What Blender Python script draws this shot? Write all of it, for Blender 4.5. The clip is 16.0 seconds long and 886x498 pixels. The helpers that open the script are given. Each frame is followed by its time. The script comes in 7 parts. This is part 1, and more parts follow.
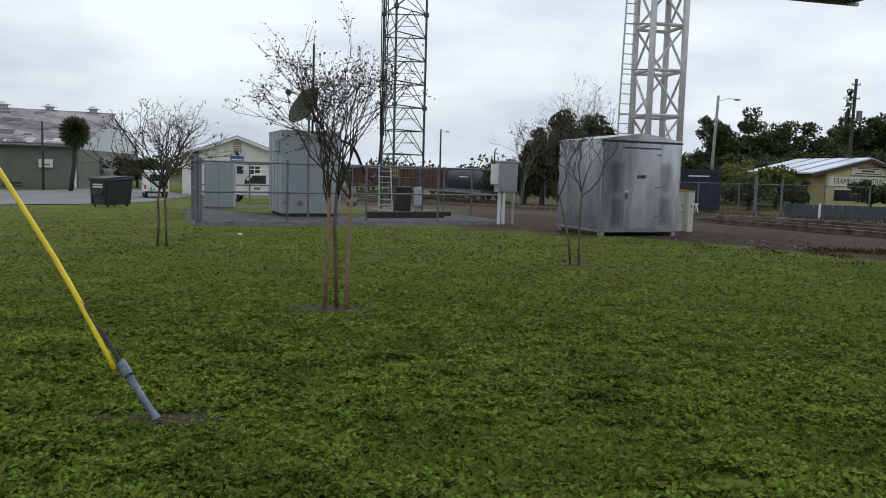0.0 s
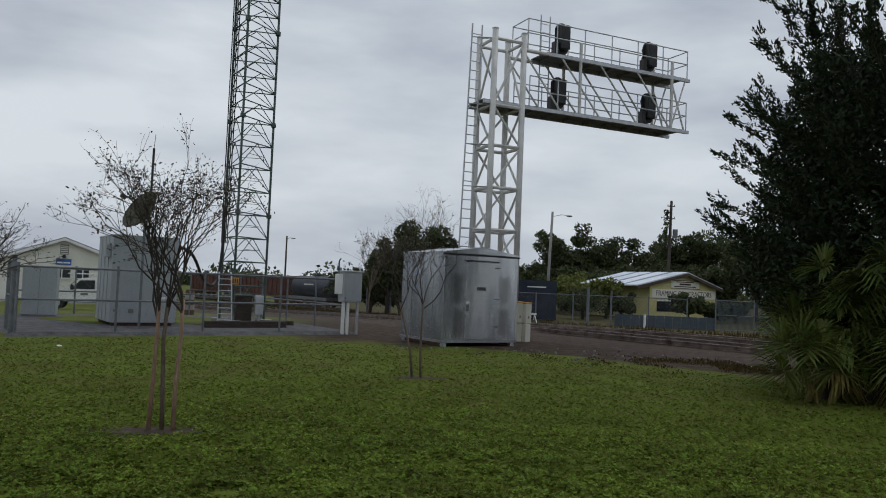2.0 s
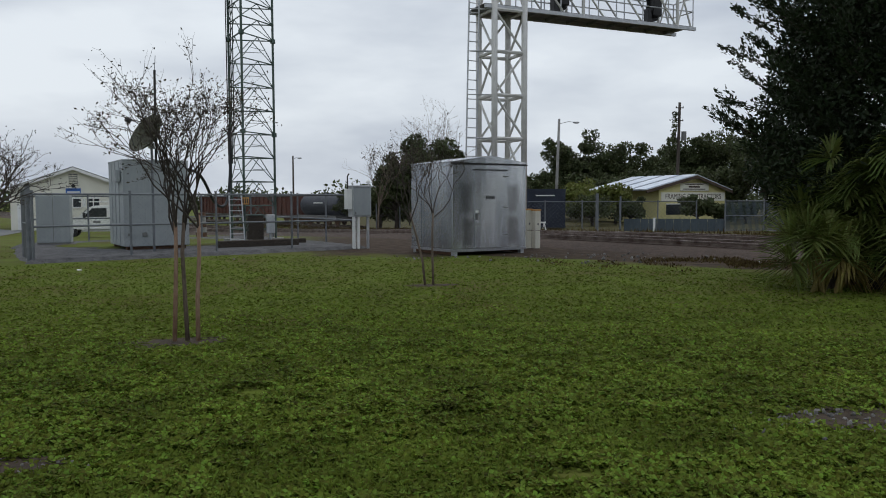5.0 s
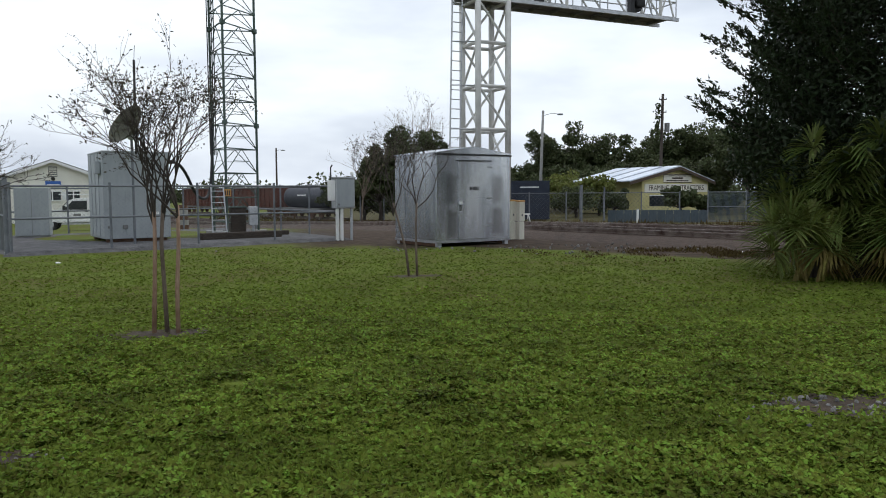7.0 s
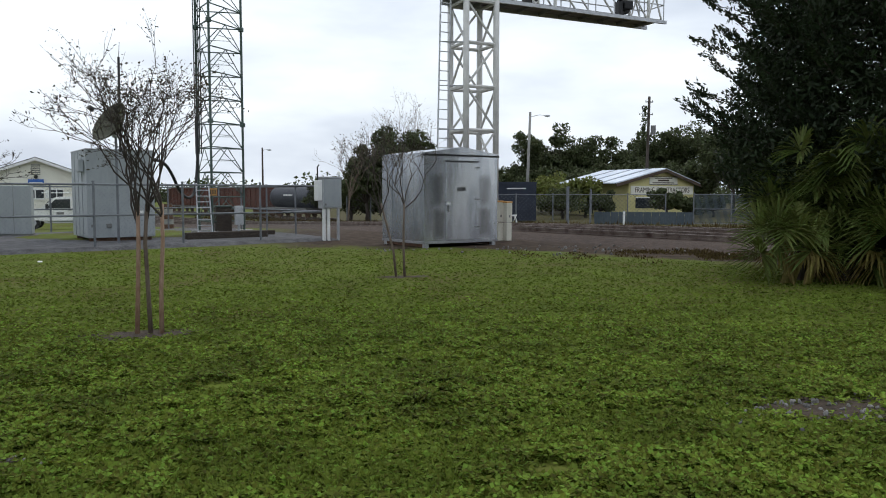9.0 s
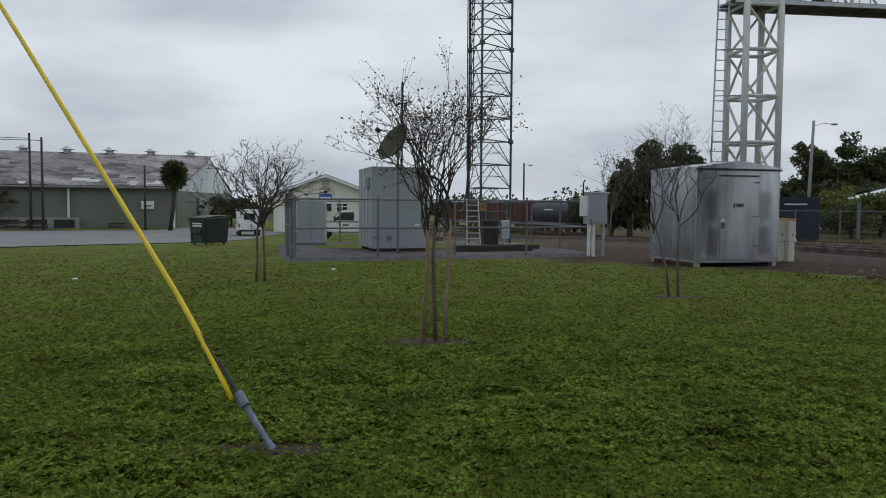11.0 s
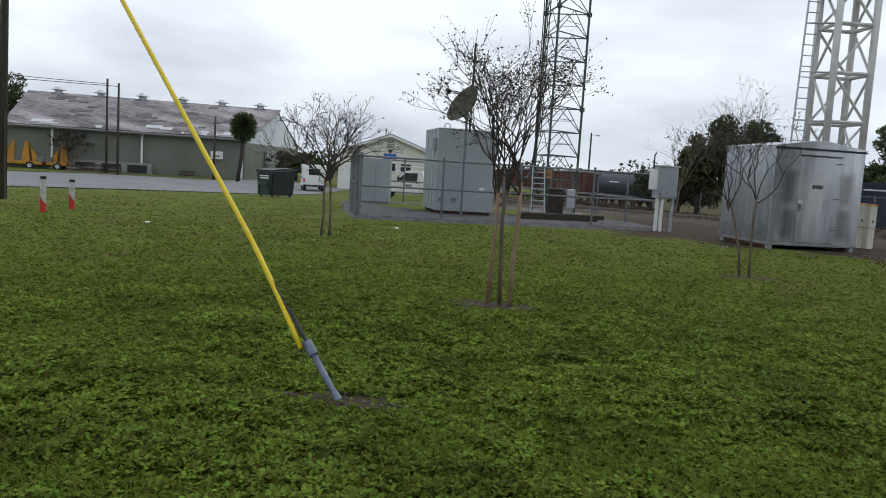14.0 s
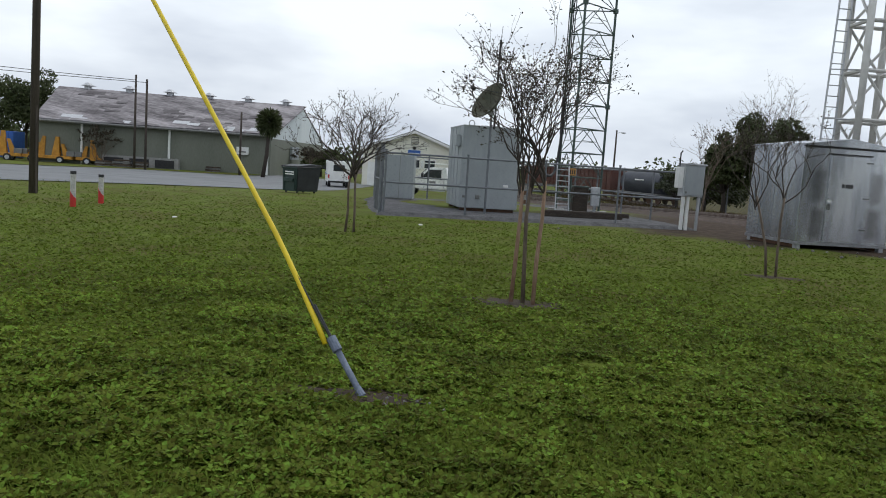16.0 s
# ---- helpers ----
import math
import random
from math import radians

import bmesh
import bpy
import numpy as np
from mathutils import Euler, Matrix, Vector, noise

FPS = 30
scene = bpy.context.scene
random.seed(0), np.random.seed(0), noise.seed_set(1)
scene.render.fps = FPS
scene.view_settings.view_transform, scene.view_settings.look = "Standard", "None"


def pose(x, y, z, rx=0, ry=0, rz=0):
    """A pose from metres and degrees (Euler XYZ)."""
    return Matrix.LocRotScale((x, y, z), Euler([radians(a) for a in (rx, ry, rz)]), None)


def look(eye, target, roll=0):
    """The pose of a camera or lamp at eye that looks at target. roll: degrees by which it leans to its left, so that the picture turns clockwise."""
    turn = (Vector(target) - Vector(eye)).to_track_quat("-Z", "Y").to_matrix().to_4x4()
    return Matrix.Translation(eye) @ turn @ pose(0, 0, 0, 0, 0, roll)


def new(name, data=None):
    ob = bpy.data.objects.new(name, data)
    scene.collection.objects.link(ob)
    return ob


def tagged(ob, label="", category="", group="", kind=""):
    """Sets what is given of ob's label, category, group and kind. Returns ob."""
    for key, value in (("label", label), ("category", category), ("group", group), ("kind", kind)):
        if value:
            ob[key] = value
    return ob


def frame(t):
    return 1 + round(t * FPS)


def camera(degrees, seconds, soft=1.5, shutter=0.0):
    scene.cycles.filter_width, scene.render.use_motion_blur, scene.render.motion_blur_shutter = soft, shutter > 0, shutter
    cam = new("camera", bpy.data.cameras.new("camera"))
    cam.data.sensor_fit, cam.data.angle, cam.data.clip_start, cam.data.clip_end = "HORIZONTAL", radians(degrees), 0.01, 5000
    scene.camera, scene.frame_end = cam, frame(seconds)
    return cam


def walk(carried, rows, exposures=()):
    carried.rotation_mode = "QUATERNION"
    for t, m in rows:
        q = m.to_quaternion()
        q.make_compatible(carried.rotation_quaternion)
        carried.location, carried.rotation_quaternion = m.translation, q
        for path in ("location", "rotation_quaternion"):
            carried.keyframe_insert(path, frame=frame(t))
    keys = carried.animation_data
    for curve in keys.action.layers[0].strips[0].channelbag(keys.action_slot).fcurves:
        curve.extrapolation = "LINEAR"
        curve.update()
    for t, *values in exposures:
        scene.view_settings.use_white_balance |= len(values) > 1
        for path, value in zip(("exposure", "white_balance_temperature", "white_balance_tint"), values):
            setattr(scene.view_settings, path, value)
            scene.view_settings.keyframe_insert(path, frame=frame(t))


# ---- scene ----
cam = camera(59.41, 16.0, soft=1.0)
# seconds, place, then yaw (to the left), pitch (up) and lean (to the left) in degrees
ROWS = [
    (0.0, 0.000, -0.000, 1.600, 0.00, -5.56, 1.53),
    (0.5, -0.003, -0.006, 1.605, 0.33, -6.04, 1.34),
    (1.0, -0.005, -0.007, 1.608, 0.60, -6.07, 1.24),
    (1.5, -0.003, -0.015, 1.626, 1.34, -4.51, 0.31),
    (2.0, 0.073, -0.009, 1.690, -10.99, 2.72, 2.35),
    (2.5, 0.123, -0.045, 1.695, -19.97, 7.41, 3.42),
    (3.0, 0.124, -0.070, 1.693, -18.41, 7.64, 4.20),
    (3.5, 0.111, -0.092, 1.680, -17.80, 7.00, 4.47),
    (4.0, 0.083, -0.136, 1.641, -13.76, 2.91, 1.39),
    (4.5, 0.049, -0.156, 1.597, -9.78, -1.71, -0.18),
    (5.0, 0.041, -0.149, 1.585, -10.46, -3.62, -0.17),
    (5.2, 0.043, -0.143, 1.583, -11.21, -3.83, 0.45),
    (7.3, 0.071, -0.061, 1.538, -11.50, -4.33, -0.46),
    (7.5, 0.072, -0.048, 1.533, -10.97, -4.66, -0.46),
    (8.0, 0.080, -0.035, 1.531, -12.20, -4.29, -0.17),
    (8.2, 0.076, -0.025, 1.528, -12.77, -4.23, 0.05),
    (10.3, -0.013, 0.040, 1.560, -9.80, -3.09, 0.10),
    (10.5, -0.080, 0.028, 1.560, -5.08, -2.00, -0.38),
    (11.0, -0.177, 0.033, 1.564, 6.19, -3.12, 0.37),
    (11.5, -0.235, 0.059, 1.545, 8.46, -4.13, 0.81),
    (12.0, -0.294, 0.082, 1.538, 12.84, -4.81, 2.06),
    (12.5, -0.313, 0.091, 1.523, 12.21, -5.59, 2.31),
    (13.0, -0.296, 0.091, 1.525, 11.44, -5.89, 3.08),
    (13.5, -0.297, 0.098, 1.519, 10.50, -6.17, 4.26),
    (14.0, -0.298, 0.107, 1.520, 10.43, -5.85, 3.52),
    (14.5, -0.305, 0.150, 1.510, 11.14, -6.13, 3.62),
    (15.0, -0.298, 0.117, 1.507, 11.75, -6.98, 3.10),
    (15.5, -0.286, 0.102, 1.522, 11.55, -6.03, 3.24),
    (16.0, -0.299, 0.087, 1.528, 12.14, -6.20, 3.82),
]


def carried_pose(x, y, z, yaw, pitch, lean):
    a, b = radians(yaw), radians(pitch)
    way = Vector((-math.sin(a) * math.cos(b), math.cos(a) * math.cos(b), math.sin(b)))
    return look((x, y, z), Vector((x, y, z)) + way, lean)


EXPOSURES = [(0.0, 0.03), (1.6, 0.03), (2.0, -0.45), (2.5, -0.85), (3.5, -0.85), (4.0, -0.74), (4.5, -0.5), (5.0, -0.22), (5.2, -0.2), (7.3, 0.25),
             (8.2, 0.25), (10.3, 0.05), (11.0, -0.33), (11.5, -0.24), (12.5, 0.0), (13.5, 0.08), (16.0, 0.12)]
walk(cam, [(row[0], carried_pose(*row[1:])) for row in ROWS], EXPOSURES)

# ---------------------------------------------------------------- sky and light
world = bpy.data.worlds.new("overcast_sky")
scene.world = world
world.use_nodes = True
wn, wl = world.node_tree.nodes, world.node_tree.links
wn.clear()
w_out, w_bg = wn.new("ShaderNodeOutputWorld"), wn.new("ShaderNodeBackground")
w_sky = wn.new("ShaderNodeTexSky")
w_sky.sky_type, w_sky.sun_disc = "NISHITA", False
w_sky.sun_elevation, w_sky.sun_rotation = radians(52), radians(-35)
w_sky.dust_density, w_sky.air_density = 4.0, 1.0
w_co, w_map = wn.new("ShaderNodeTexCoord"), wn.new("ShaderNodeMapping")
w_map.inputs["Scale"].default_value = (1.0, 1.0, 3.2)
w_n1, w_n2 = wn.new("ShaderNodeTexNoise"), wn.new("ShaderNodeTexNoise")
w_n1.inputs["Scale"].default_value, w_n1.inputs["Detail"].default_value, w_n1.inputs["Roughness"].default_value = 1.9, 6.0, 0.5
w_n2.inputs["Scale"].default_value, w_n2.inputs["Detail"].default_value = 4.5, 4.0
w_mix = wn.new("ShaderNodeMix")
w_mix.data_type = "FLOAT"
w_mix.inputs[0].default_value = 0.35
w_ramp = wn.new("ShaderNodeValToRGB")
w_ramp.color_ramp.elements[0].position, w_ramp.color_ramp.elements[0].color = 0.40, (5.7, 6.35, 7.4, 1)
w_ramp.color_ramp.elements[1].position, w_ramp.color_ramp.elements[1].color = 0.61, (9.2, 9.9, 10.6, 1)
w_tint = wn.new("ShaderNodeMix")
w_tint.data_type = "RGBA"
w_tint.inputs[0].default_value = 0.93
wl.new(w_co.outputs["Generated"], w_map.inputs["Vector"])
wl.new(w_map.outputs["Vector"], w_n1.inputs["Vector"])
wl.new(w_map.outputs["Vector"], w_n2.inputs["Vector"])
wl.new(w_n1.outputs["Fac"], w_mix.inputs[2])
wl.new(w_n2.outputs["Fac"], w_mix.inputs[3])
wl.new(w_mix.outputs[0], w_ramp.inputs["Fac"])
wl.new(w_sky.outputs["Color"], w_tint.inputs[6])
wl.new(w_ramp.outputs["Color"], w_tint.inputs[7])
wl.new(w_tint.outputs[2], w_bg.inputs["Color"])
w_bg.inputs["Strength"].default_value = 0.100
wl.new(w_bg.outputs["Background"], w_out.inputs["Surface"])

sun_data = bpy.data.lights.new("sun", "SUN")
sun_data.energy, sun_data.angle, sun_data.color = 0.8, radians(25), (1.0, 0.97, 0.92)
sun = new("sun", sun_data)
sun.matrix_world = look((0, 0, 40), (-8.0, -12.0, 20.0))

# ---------------------------------------------------------------- materials


def material(name, dark, light, rough=0.8, metal=0.0, scale=3.0, fine=40.0, bump=0.3, depth=0.01, low=0.35, high=0.65, stretch=(1, 1, 1), vary=0.0, world_space=False, spec=0.4):
    """Two noises, coarse and fine, between two base colours, with a bump; vary: spread from piece to piece."""
    m = bpy.data.materials.new(name)
    m.use_nodes = True
    n, l = m.node_tree.nodes, m.node_tree.links
    b = n["Principled BSDF"]
    b.inputs["Roughness"].default_value, b.inputs["Metallic"].default_value = rough, metal
    b.inputs["Specular IOR Level"].default_value = spec
    co, mp = n.new("ShaderNodeTexCoord"), n.new("ShaderNodeMapping")
    mp.inputs["Scale"].default_value = stretch
    if world_space:
        geo = n.new("ShaderNodeNewGeometry")
        l.new(geo.outputs["Position"], mp.inputs["Vector"])
    else:
        l.new(co.outputs["Object"], mp.inputs["Vector"])
    a, c = n.new("ShaderNodeTexNoise"), n.new("ShaderNodeTexNoise")
    a.inputs["Scale"].default_value, a.inputs["Detail"].default_value = scale, 6
    c.inputs["Scale"].default_value, c.inputs["Detail"].default_value = fine, 5
    for t in (a, c):
        l.new(mp.outputs["Vector"], t.inputs["Vector"])
    mix = n.new("ShaderNodeMix")
    mix.data_type = "FLOAT"
    mix.inputs[0].default_value = 0.4
    l.new(a.outputs["Fac"], mix.inputs[2])
    l.new(c.outputs["Fac"], mix.inputs[3])
    ramp = n.new("ShaderNodeValToRGB")
    ramp.color_ramp.elements[0].position, ramp.color_ramp.elements[0].color = low, (*dark, 1)
    ramp.color_ramp.elements[1].position, ramp.color_ramp.elements[1].color = high, (*light, 1)
    l.new(mix.outputs[0], ramp.inputs["Fac"])
    out = ramp.outputs["Color"]
    if vary:
        geo2, hsv = n.new("ShaderNodeNewGeometry"), n.new("ShaderNodeHueSaturation")
        mr = n.new("ShaderNodeMapRange")
        mr.inputs[3].default_value, mr.inputs[4].default_value = 1 - vary, 1 + vary
        l.new(geo2.outputs["Random Per Island"], mr.inputs[0])
        l.new(mr.outputs[0], hsv.inputs["Value"])
        mh = n.new("ShaderNodeMapRange")
        mh.inputs[3].default_value, mh.inputs[4].default_value = 0.5 - vary * 0.06, 0.5 + vary * 0.06
        l.new(geo2.outputs["Random Per Island"], mh.inputs[0])
        l.new(mh.outputs[0], hsv.inputs["Hue"])
        l.new(out, hsv.inputs["Color"])
        out = hsv.outputs["Color"]
    l.new(out, b.inputs["Base Color"])
    if bump:
        bp = n.new("ShaderNodeBump")
        bp.inputs["Strength"].default_value, bp.inputs["Distance"].default_value = bump, depth
        l.new(mix.outputs[0], bp.inputs["Height"])
        l.new(bp.outputs["Normal"], b.inputs["Normal"])
    return m



def grimy_panel(name, base, windows):
    """A copy of a sheet metal with soft-edged grime within the given spans of x and z."""
    m = base.copy()
    m.name = name
    n, l = m.node_tree.nodes, m.node_tree.links
    b = n["Principled BSDF"]
    colour = b.inputs["Base Color"].links[0].from_socket
    co, xyz, wob = n.new("ShaderNodeTexCoord"), n.new("ShaderNodeSeparateXYZ"), n.new("ShaderNodeTexNoise")
    wob.inputs["Scale"].default_value, wob.inputs["Detail"].default_value = 5.0, 5
    add = n.new("ShaderNodeMixRGB")
    add.blend_type = "ADD"
    add.inputs[0].default_value = 0.14
    l.new(co.outputs["Object"], wob.inputs["Vector"])
    l.new(co.outputs["Object"], add.inputs[1])
    l.new(wob.outputs["Color"], add.inputs[2])
    l.new(add.outputs[0], xyz.inputs[0])
    total = None
    for x0, x1, z0, z1, amount in windows:
        value = None
        for axis, lo, hi in (("X", x0, x1), ("Z", z0, z1)):
            for a, c in ((lo - 0.10, lo + 0.16), (hi + 0.20, hi - 0.06)):
                r = n.new("ShaderNodeMapRange")
                r.interpolation_type = "SMOOTHSTEP"
                r.inputs[1].default_value, r.inputs[2].default_value = a, c
                l.new(xyz.outputs[axis], r.inputs[0])
                if value is None:
                    value = r.outputs[0]
                else:
                    k = n.new("ShaderNodeMath")
                    k.operation = "MULTIPLY"
                    l.new(value, k.inputs[0])
                    l.new(r.outputs[0], k.inputs[1])
                    value = k.outputs[0]
        k = n.new("ShaderNodeMath")
        k.operation = "MULTIPLY_ADD"
        l.new(value, k.inputs[0])
        k.inputs[1].default_value = amount
        if total is None:
            k.inputs[2].default_value = 0.0
        else:
            l.new(total, k.inputs[2])
        total = k.outputs[0]
    mix = n.new("ShaderNodeMix")
    mix.data_type = "RGBA"
    mix.inputs[7].default_value = (0.10, 0.095, 0.09, 1)
    l.new(total, mix.inputs[0])
    l.new(colour, mix.inputs[6])
    l.new(mix.outputs[2], b.inputs["Base Color"])
    return m


def leafy(name, dark, light, vary=0.35, through_light=0.25, rough=0.6, spec=0.2):
    """A leaf: coloured from leaf to leaf, letting some light through."""
    m = material(name, dark, light, rough, 0, 1.2, 20, 0, vary=vary, world_space=True, spec=spec)
    n, l = m.node_tree.nodes, m.node_tree.links
    b, o = n["Principled BSDF"], n["Material Output"]
    tr, mx = n.new("ShaderNodeBsdfTranslucent"), n.new("ShaderNodeMixShader")
    mx.inputs[0].default_value = through_light
    l.new(b.inputs["Base Color"].links[0].from_socket, tr.inputs["Color"])
    l.new(b.outputs[0], mx.inputs[1])
    l.new(tr.outputs[0], mx.inputs[2])
    l.new(mx.outputs[0], o.inputs["Surface"])
    return m


ALUMINIUM = material("weathered_aluminium", (0.37, 0.39, 0.43), (0.63, 0.645, 0.67), 0.27, 0.9, 0.9, 4, 0.03, 0.003, 0.38, 0.62, stretch=(1.5, 1.5, 0.22))
ALU_FRONT = grimy_panel("grimy_aluminium_front", ALUMINIUM, ((0.34, 0.66, 1.25, 2.05, 0.5), (0.36, 0.70, 0.30, 1.05, 0.62), (1.98, 2.32, 1.25, 2.0, 0.5), (1.96, 2.30, 0.35, 1.1, 0.6)))
ALU_STAIN = material("stained_aluminium", (0.26, 0.26, 0.27), (0.42, 0.42, 0.43), 0.5, 0.6, 2.5, 20, 0.05, 0.003, stretch=(1, 1, 0.4))
SHELTER = material("dull_grey_sheet", (0.29, 0.315, 0.325), (0.39, 0.415, 0.425), 0.6, 0.25, 0.9, 9, 0.05, 0.003, 0.3, 0.7, stretch=(1, 1, 0.35))
GALV = material("galvanised_steel", (0.38, 0.39, 0.41), (0.56, 0.57, 0.59), 0.5, 0.5, 5, 60, 0.05, 0.002)
GANTRY = material("silver_painted_steel", (0.50, 0.49, 0.47), (0.68, 0.67, 0.64), 0.5, 0.15, 3, 40, 0.05, 0.002)
GRATE = material("steel_grating", (0.13, 0.13, 0.13), (0.24, 0.24, 0.23), 0.6, 0.4, 8, 90, 0.3, 0.005)
FENCE_WIRE = material("dull_fence_wire", (0.10, 0.105, 0.11), (0.19, 0.195, 0.20), 0.6, 0.4, 4, 40, 0)
FENCE_PIPE = material("dull_fence_pipe", (0.12, 0.13, 0.145), (0.22, 0.23, 0.25), 0.55, 0.4, 4, 40, 0.05, 0.002)
SOIL = material("bare_dark_soil", (0.022, 0.014, 0.008), (0.062, 0.042, 0.027), 0.95, 0, 7, 60, 0.8, 0.02, world_space=True)
DARK_STEEL = material("dark_galvanised_tower_steel", (0.04, 0.065, 0.056), (0.10, 0.135, 0.118), 0.55, 0.3, 3, 50, 0.05, 0.002)
BLACK = material("black_painted_metal", (0.012, 0.012, 0.013), (0.03, 0.03, 0.032), 0.5, 0, 6, 60, 0.05, 0.002)
RUBBER = material("black_rubber", (0.012, 0.012, 0.012), (0.028, 0.028, 0.028), 0.75, 0, 8, 90, 0.1, 0.002)
RUST = material("rusty_steel", (0.07, 0.035, 0.022), (0.16, 0.085, 0.05), 0.85, 0.1, 5, 70, 0.2, 0.004)
RAILTOP = material("worn_rail_steel", (0.07, 0.04, 0.03), (0.30, 0.25, 0.22), 0.38, 0.6, 3, 60, 0.05, 0.002)
BALLAST = material("dirty_ballast", (0.030, 0.018, 0.012), (0.085, 0.055, 0.040), 0.95, 0, 6, 30, 1.0, 0.05, world_space=True)
GRAVEL = material("grey_gravel", (0.045, 0.044, 0.046), (0.135, 0.133, 0.138), 0.95, 0, 3.5, 28, 1.0, 0.04, world_space=True)
TIE = material("creosoted_timber", (0.03, 0.023, 0.018), (0.075, 0.058, 0.045), 0.9, 0, 4, 50, 0.4, 0.01, stretch=(1, 6, 6))
ASPHALT = material("worn_asphalt", (0.13, 0.135, 0.14), (0.21, 0.215, 0.22), 0.85, 0, 0.35, 30, 0.3, 0.01, world_space=True)
BARK = material("smooth_grey_brown_bark", (0.075, 0.055, 0.042), (0.19, 0.145, 0.11), 0.85, 0, 6, 55, 0.4, 0.006, stretch=(1, 1, 0.3))
BARK_DARK = material("dark_bark", (0.028, 0.022, 0.018), (0.075, 0.06, 0.05), 0.9, 0, 5, 40, 0.5, 0.01, stretch=(1, 1, 0.3))
STAKE = material("weathered_stake", (0.16, 0.075, 0.045), (0.34, 0.24, 0.17), 0.85, 0, 3, 45, 0.3, 0.004, stretch=(1, 1, 0.25))
POLE_WOOD = material("dark_utility_pole_wood", (0.035, 0.028, 0.023), (0.085, 0.068, 0.055), 0.9, 0, 3, 40, 0.5, 0.008, stretch=(3, 3, 0.3))
YELLOW_PVC = material("yellow_plastic", (0.62, 0.45, 0.012), (0.74, 0.56, 0.025), 0.45, 0, 4, 40, 0.05, 0.001)
BLUE_GREY = material("grey_blue_galvanised_rod", (0.10, 0.12, 0.16), (0.20, 0.23, 0.29), 0.55, 0.4, 8, 60, 0.1, 0.002)
GREEN_BIN = material("dark_green_bin_paint", (0.016, 0.032, 0.029), (0.030, 0.055, 0.048), 0.5, 0, 2, 30, 0.1, 0.004)
# black of the lids, also used to paint the bin's shaded front
LID_AND_SHADE = material("black_lid_and_shaded_front", (0.012, 0.014, 0.016), (0.03, 0.032, 0.036), 0.5, 0, 2, 30, 0.1, 0.004)
WHITE = material("white_paint", (0.68, 0.68, 0.66), (0.82, 0.82, 0.80), 0.45, 0, 2, 30, 0.05, 0.002)
MARKER = material("dirty_white_marker_paint", (0.30, 0.29, 0.27), (0.58, 0.57, 0.54), 0.6, 0, 6, 30, 0.1, 0.003)
CREAM = material("cream_plastic", (0.62, 0.60, 0.50), (0.80, 0.77, 0.66), 0.6, 0, 3, 30, 0.05, 0.002, stretch=(1, 1, 0.4))
ORANGE = material("faded_orange_cap", (0.45, 0.22, 0.06), (0.60, 0.33, 0.10), 0.6, 0, 5, 30, 0.05, 0.002)
RED = material("red_paint", (0.42, 0.02, 0.02), (0.55, 0.04, 0.03), 0.5, 0, 5, 30, 0.05, 0.002)
GLASS = material("dark_window_glass", (0.015, 0.018, 0.022), (0.03, 0.035, 0.04), 0.08, 0, 2, 10, 0, spec=0.6)
GREEN_WALL = material("olive_green_sheet_wall", (0.135, 0.145, 0.115), (0.185, 0.195, 0.16), 0.7, 0, 0.5, 12, 0.1, 0.01, stretch=(1, 1, 0.3))
PALE_WALL = material("pale_blue_white_sheet", (0.50, 0.55, 0.57), (0.66, 0.70, 0.72), 0.6, 0, 0.4, 12, 0.1, 0.01, stretch=(1, 1, 0.3))
OLD_ROOF = material("patchy_old_metal_roof", (0.060, 0.050, 0.055), (0.40, 0.37, 0.38), 0.65, 0.1, 0.22, 2.2, 0.15, 0.02, 0.40, 0.68, stretch=(0.5, 1.6, 1))
ROOF_DARK = material("dark_weathered_roof_sheet", (0.045, 0.038, 0.042), (0.12, 0.105, 0.11), 0.7, 0.1, 0.8, 8, 0.1, 0.01)
CREAM_WALL = material("cream_stucco", (0.68, 0.66, 0.57), (0.80, 0.78, 0.69), 0.85, 0, 0.8, 25, 0.15, 0.01)
YELLOW_WALL = material("pale_yellow_sheet_wall", (0.52, 0.47, 0.20), (0.66, 0.60, 0.30), 0.75, 0, 0.8, 18, 0.1, 0.01, stretch=(1, 1, 0.3))
BLUE_ROOF = material("pale_blue_metal_roof", (0.48, 0.54, 0.64), (0.70, 0.75, 0.82), 0.45, 0.3, 0.6, 8, 0.1, 0.01)
PALE_SHEET = material("blue_grey_sheet", (0.045, 0.062, 0.075), (0.09, 0.112, 0.13), 0.6, 0.2, 0.8, 14, 0.1, 0.01, stretch=(1, 1, 0.3))
BROWN = material("dark_brown_board", (0.05, 0.035, 0.025), (0.10, 0.07, 0.05), 0.8, 0, 2, 30, 0.1, 0.005)
NAVY = material("dark_navy_paint", (0.012, 0.018, 0.035), (0.03, 0.04, 0.065), 0.6, 0, 1, 20, 0.1, 0.005)
BLUE = material("blue_sign_paint", (0.03, 0.10, 0.36), (0.05, 0.15, 0.45), 0.5, 0, 3, 20, 0.05, 0.002)
BOXCAR = material("oxide_brown_car_paint", (0.055, 0.020, 0.014), (0.13, 0.045, 0.03), 0.8, 0, 0.8, 12, 0.1, 0.01, stretch=(1, 1, 0.4))
TANK = material("dark_grey_tank_paint", (0.018, 0.022, 0.034), (0.045, 0.05, 0.066), 0.55, 0, 0.8, 14, 0.1, 0.01)
PLANT_YELLOW = material("machine_yellow_paint", (0.34, 0.15, 0.02), (0.58, 0.29, 0.035), 0.55, 0, 2, 25, 0.1, 0.004)
CONCRETE = material("grey_concrete", (0.22, 0.215, 0.205), (0.36, 0.35, 0.335), 0.9, 0, 2, 30, 0.3, 0.006)
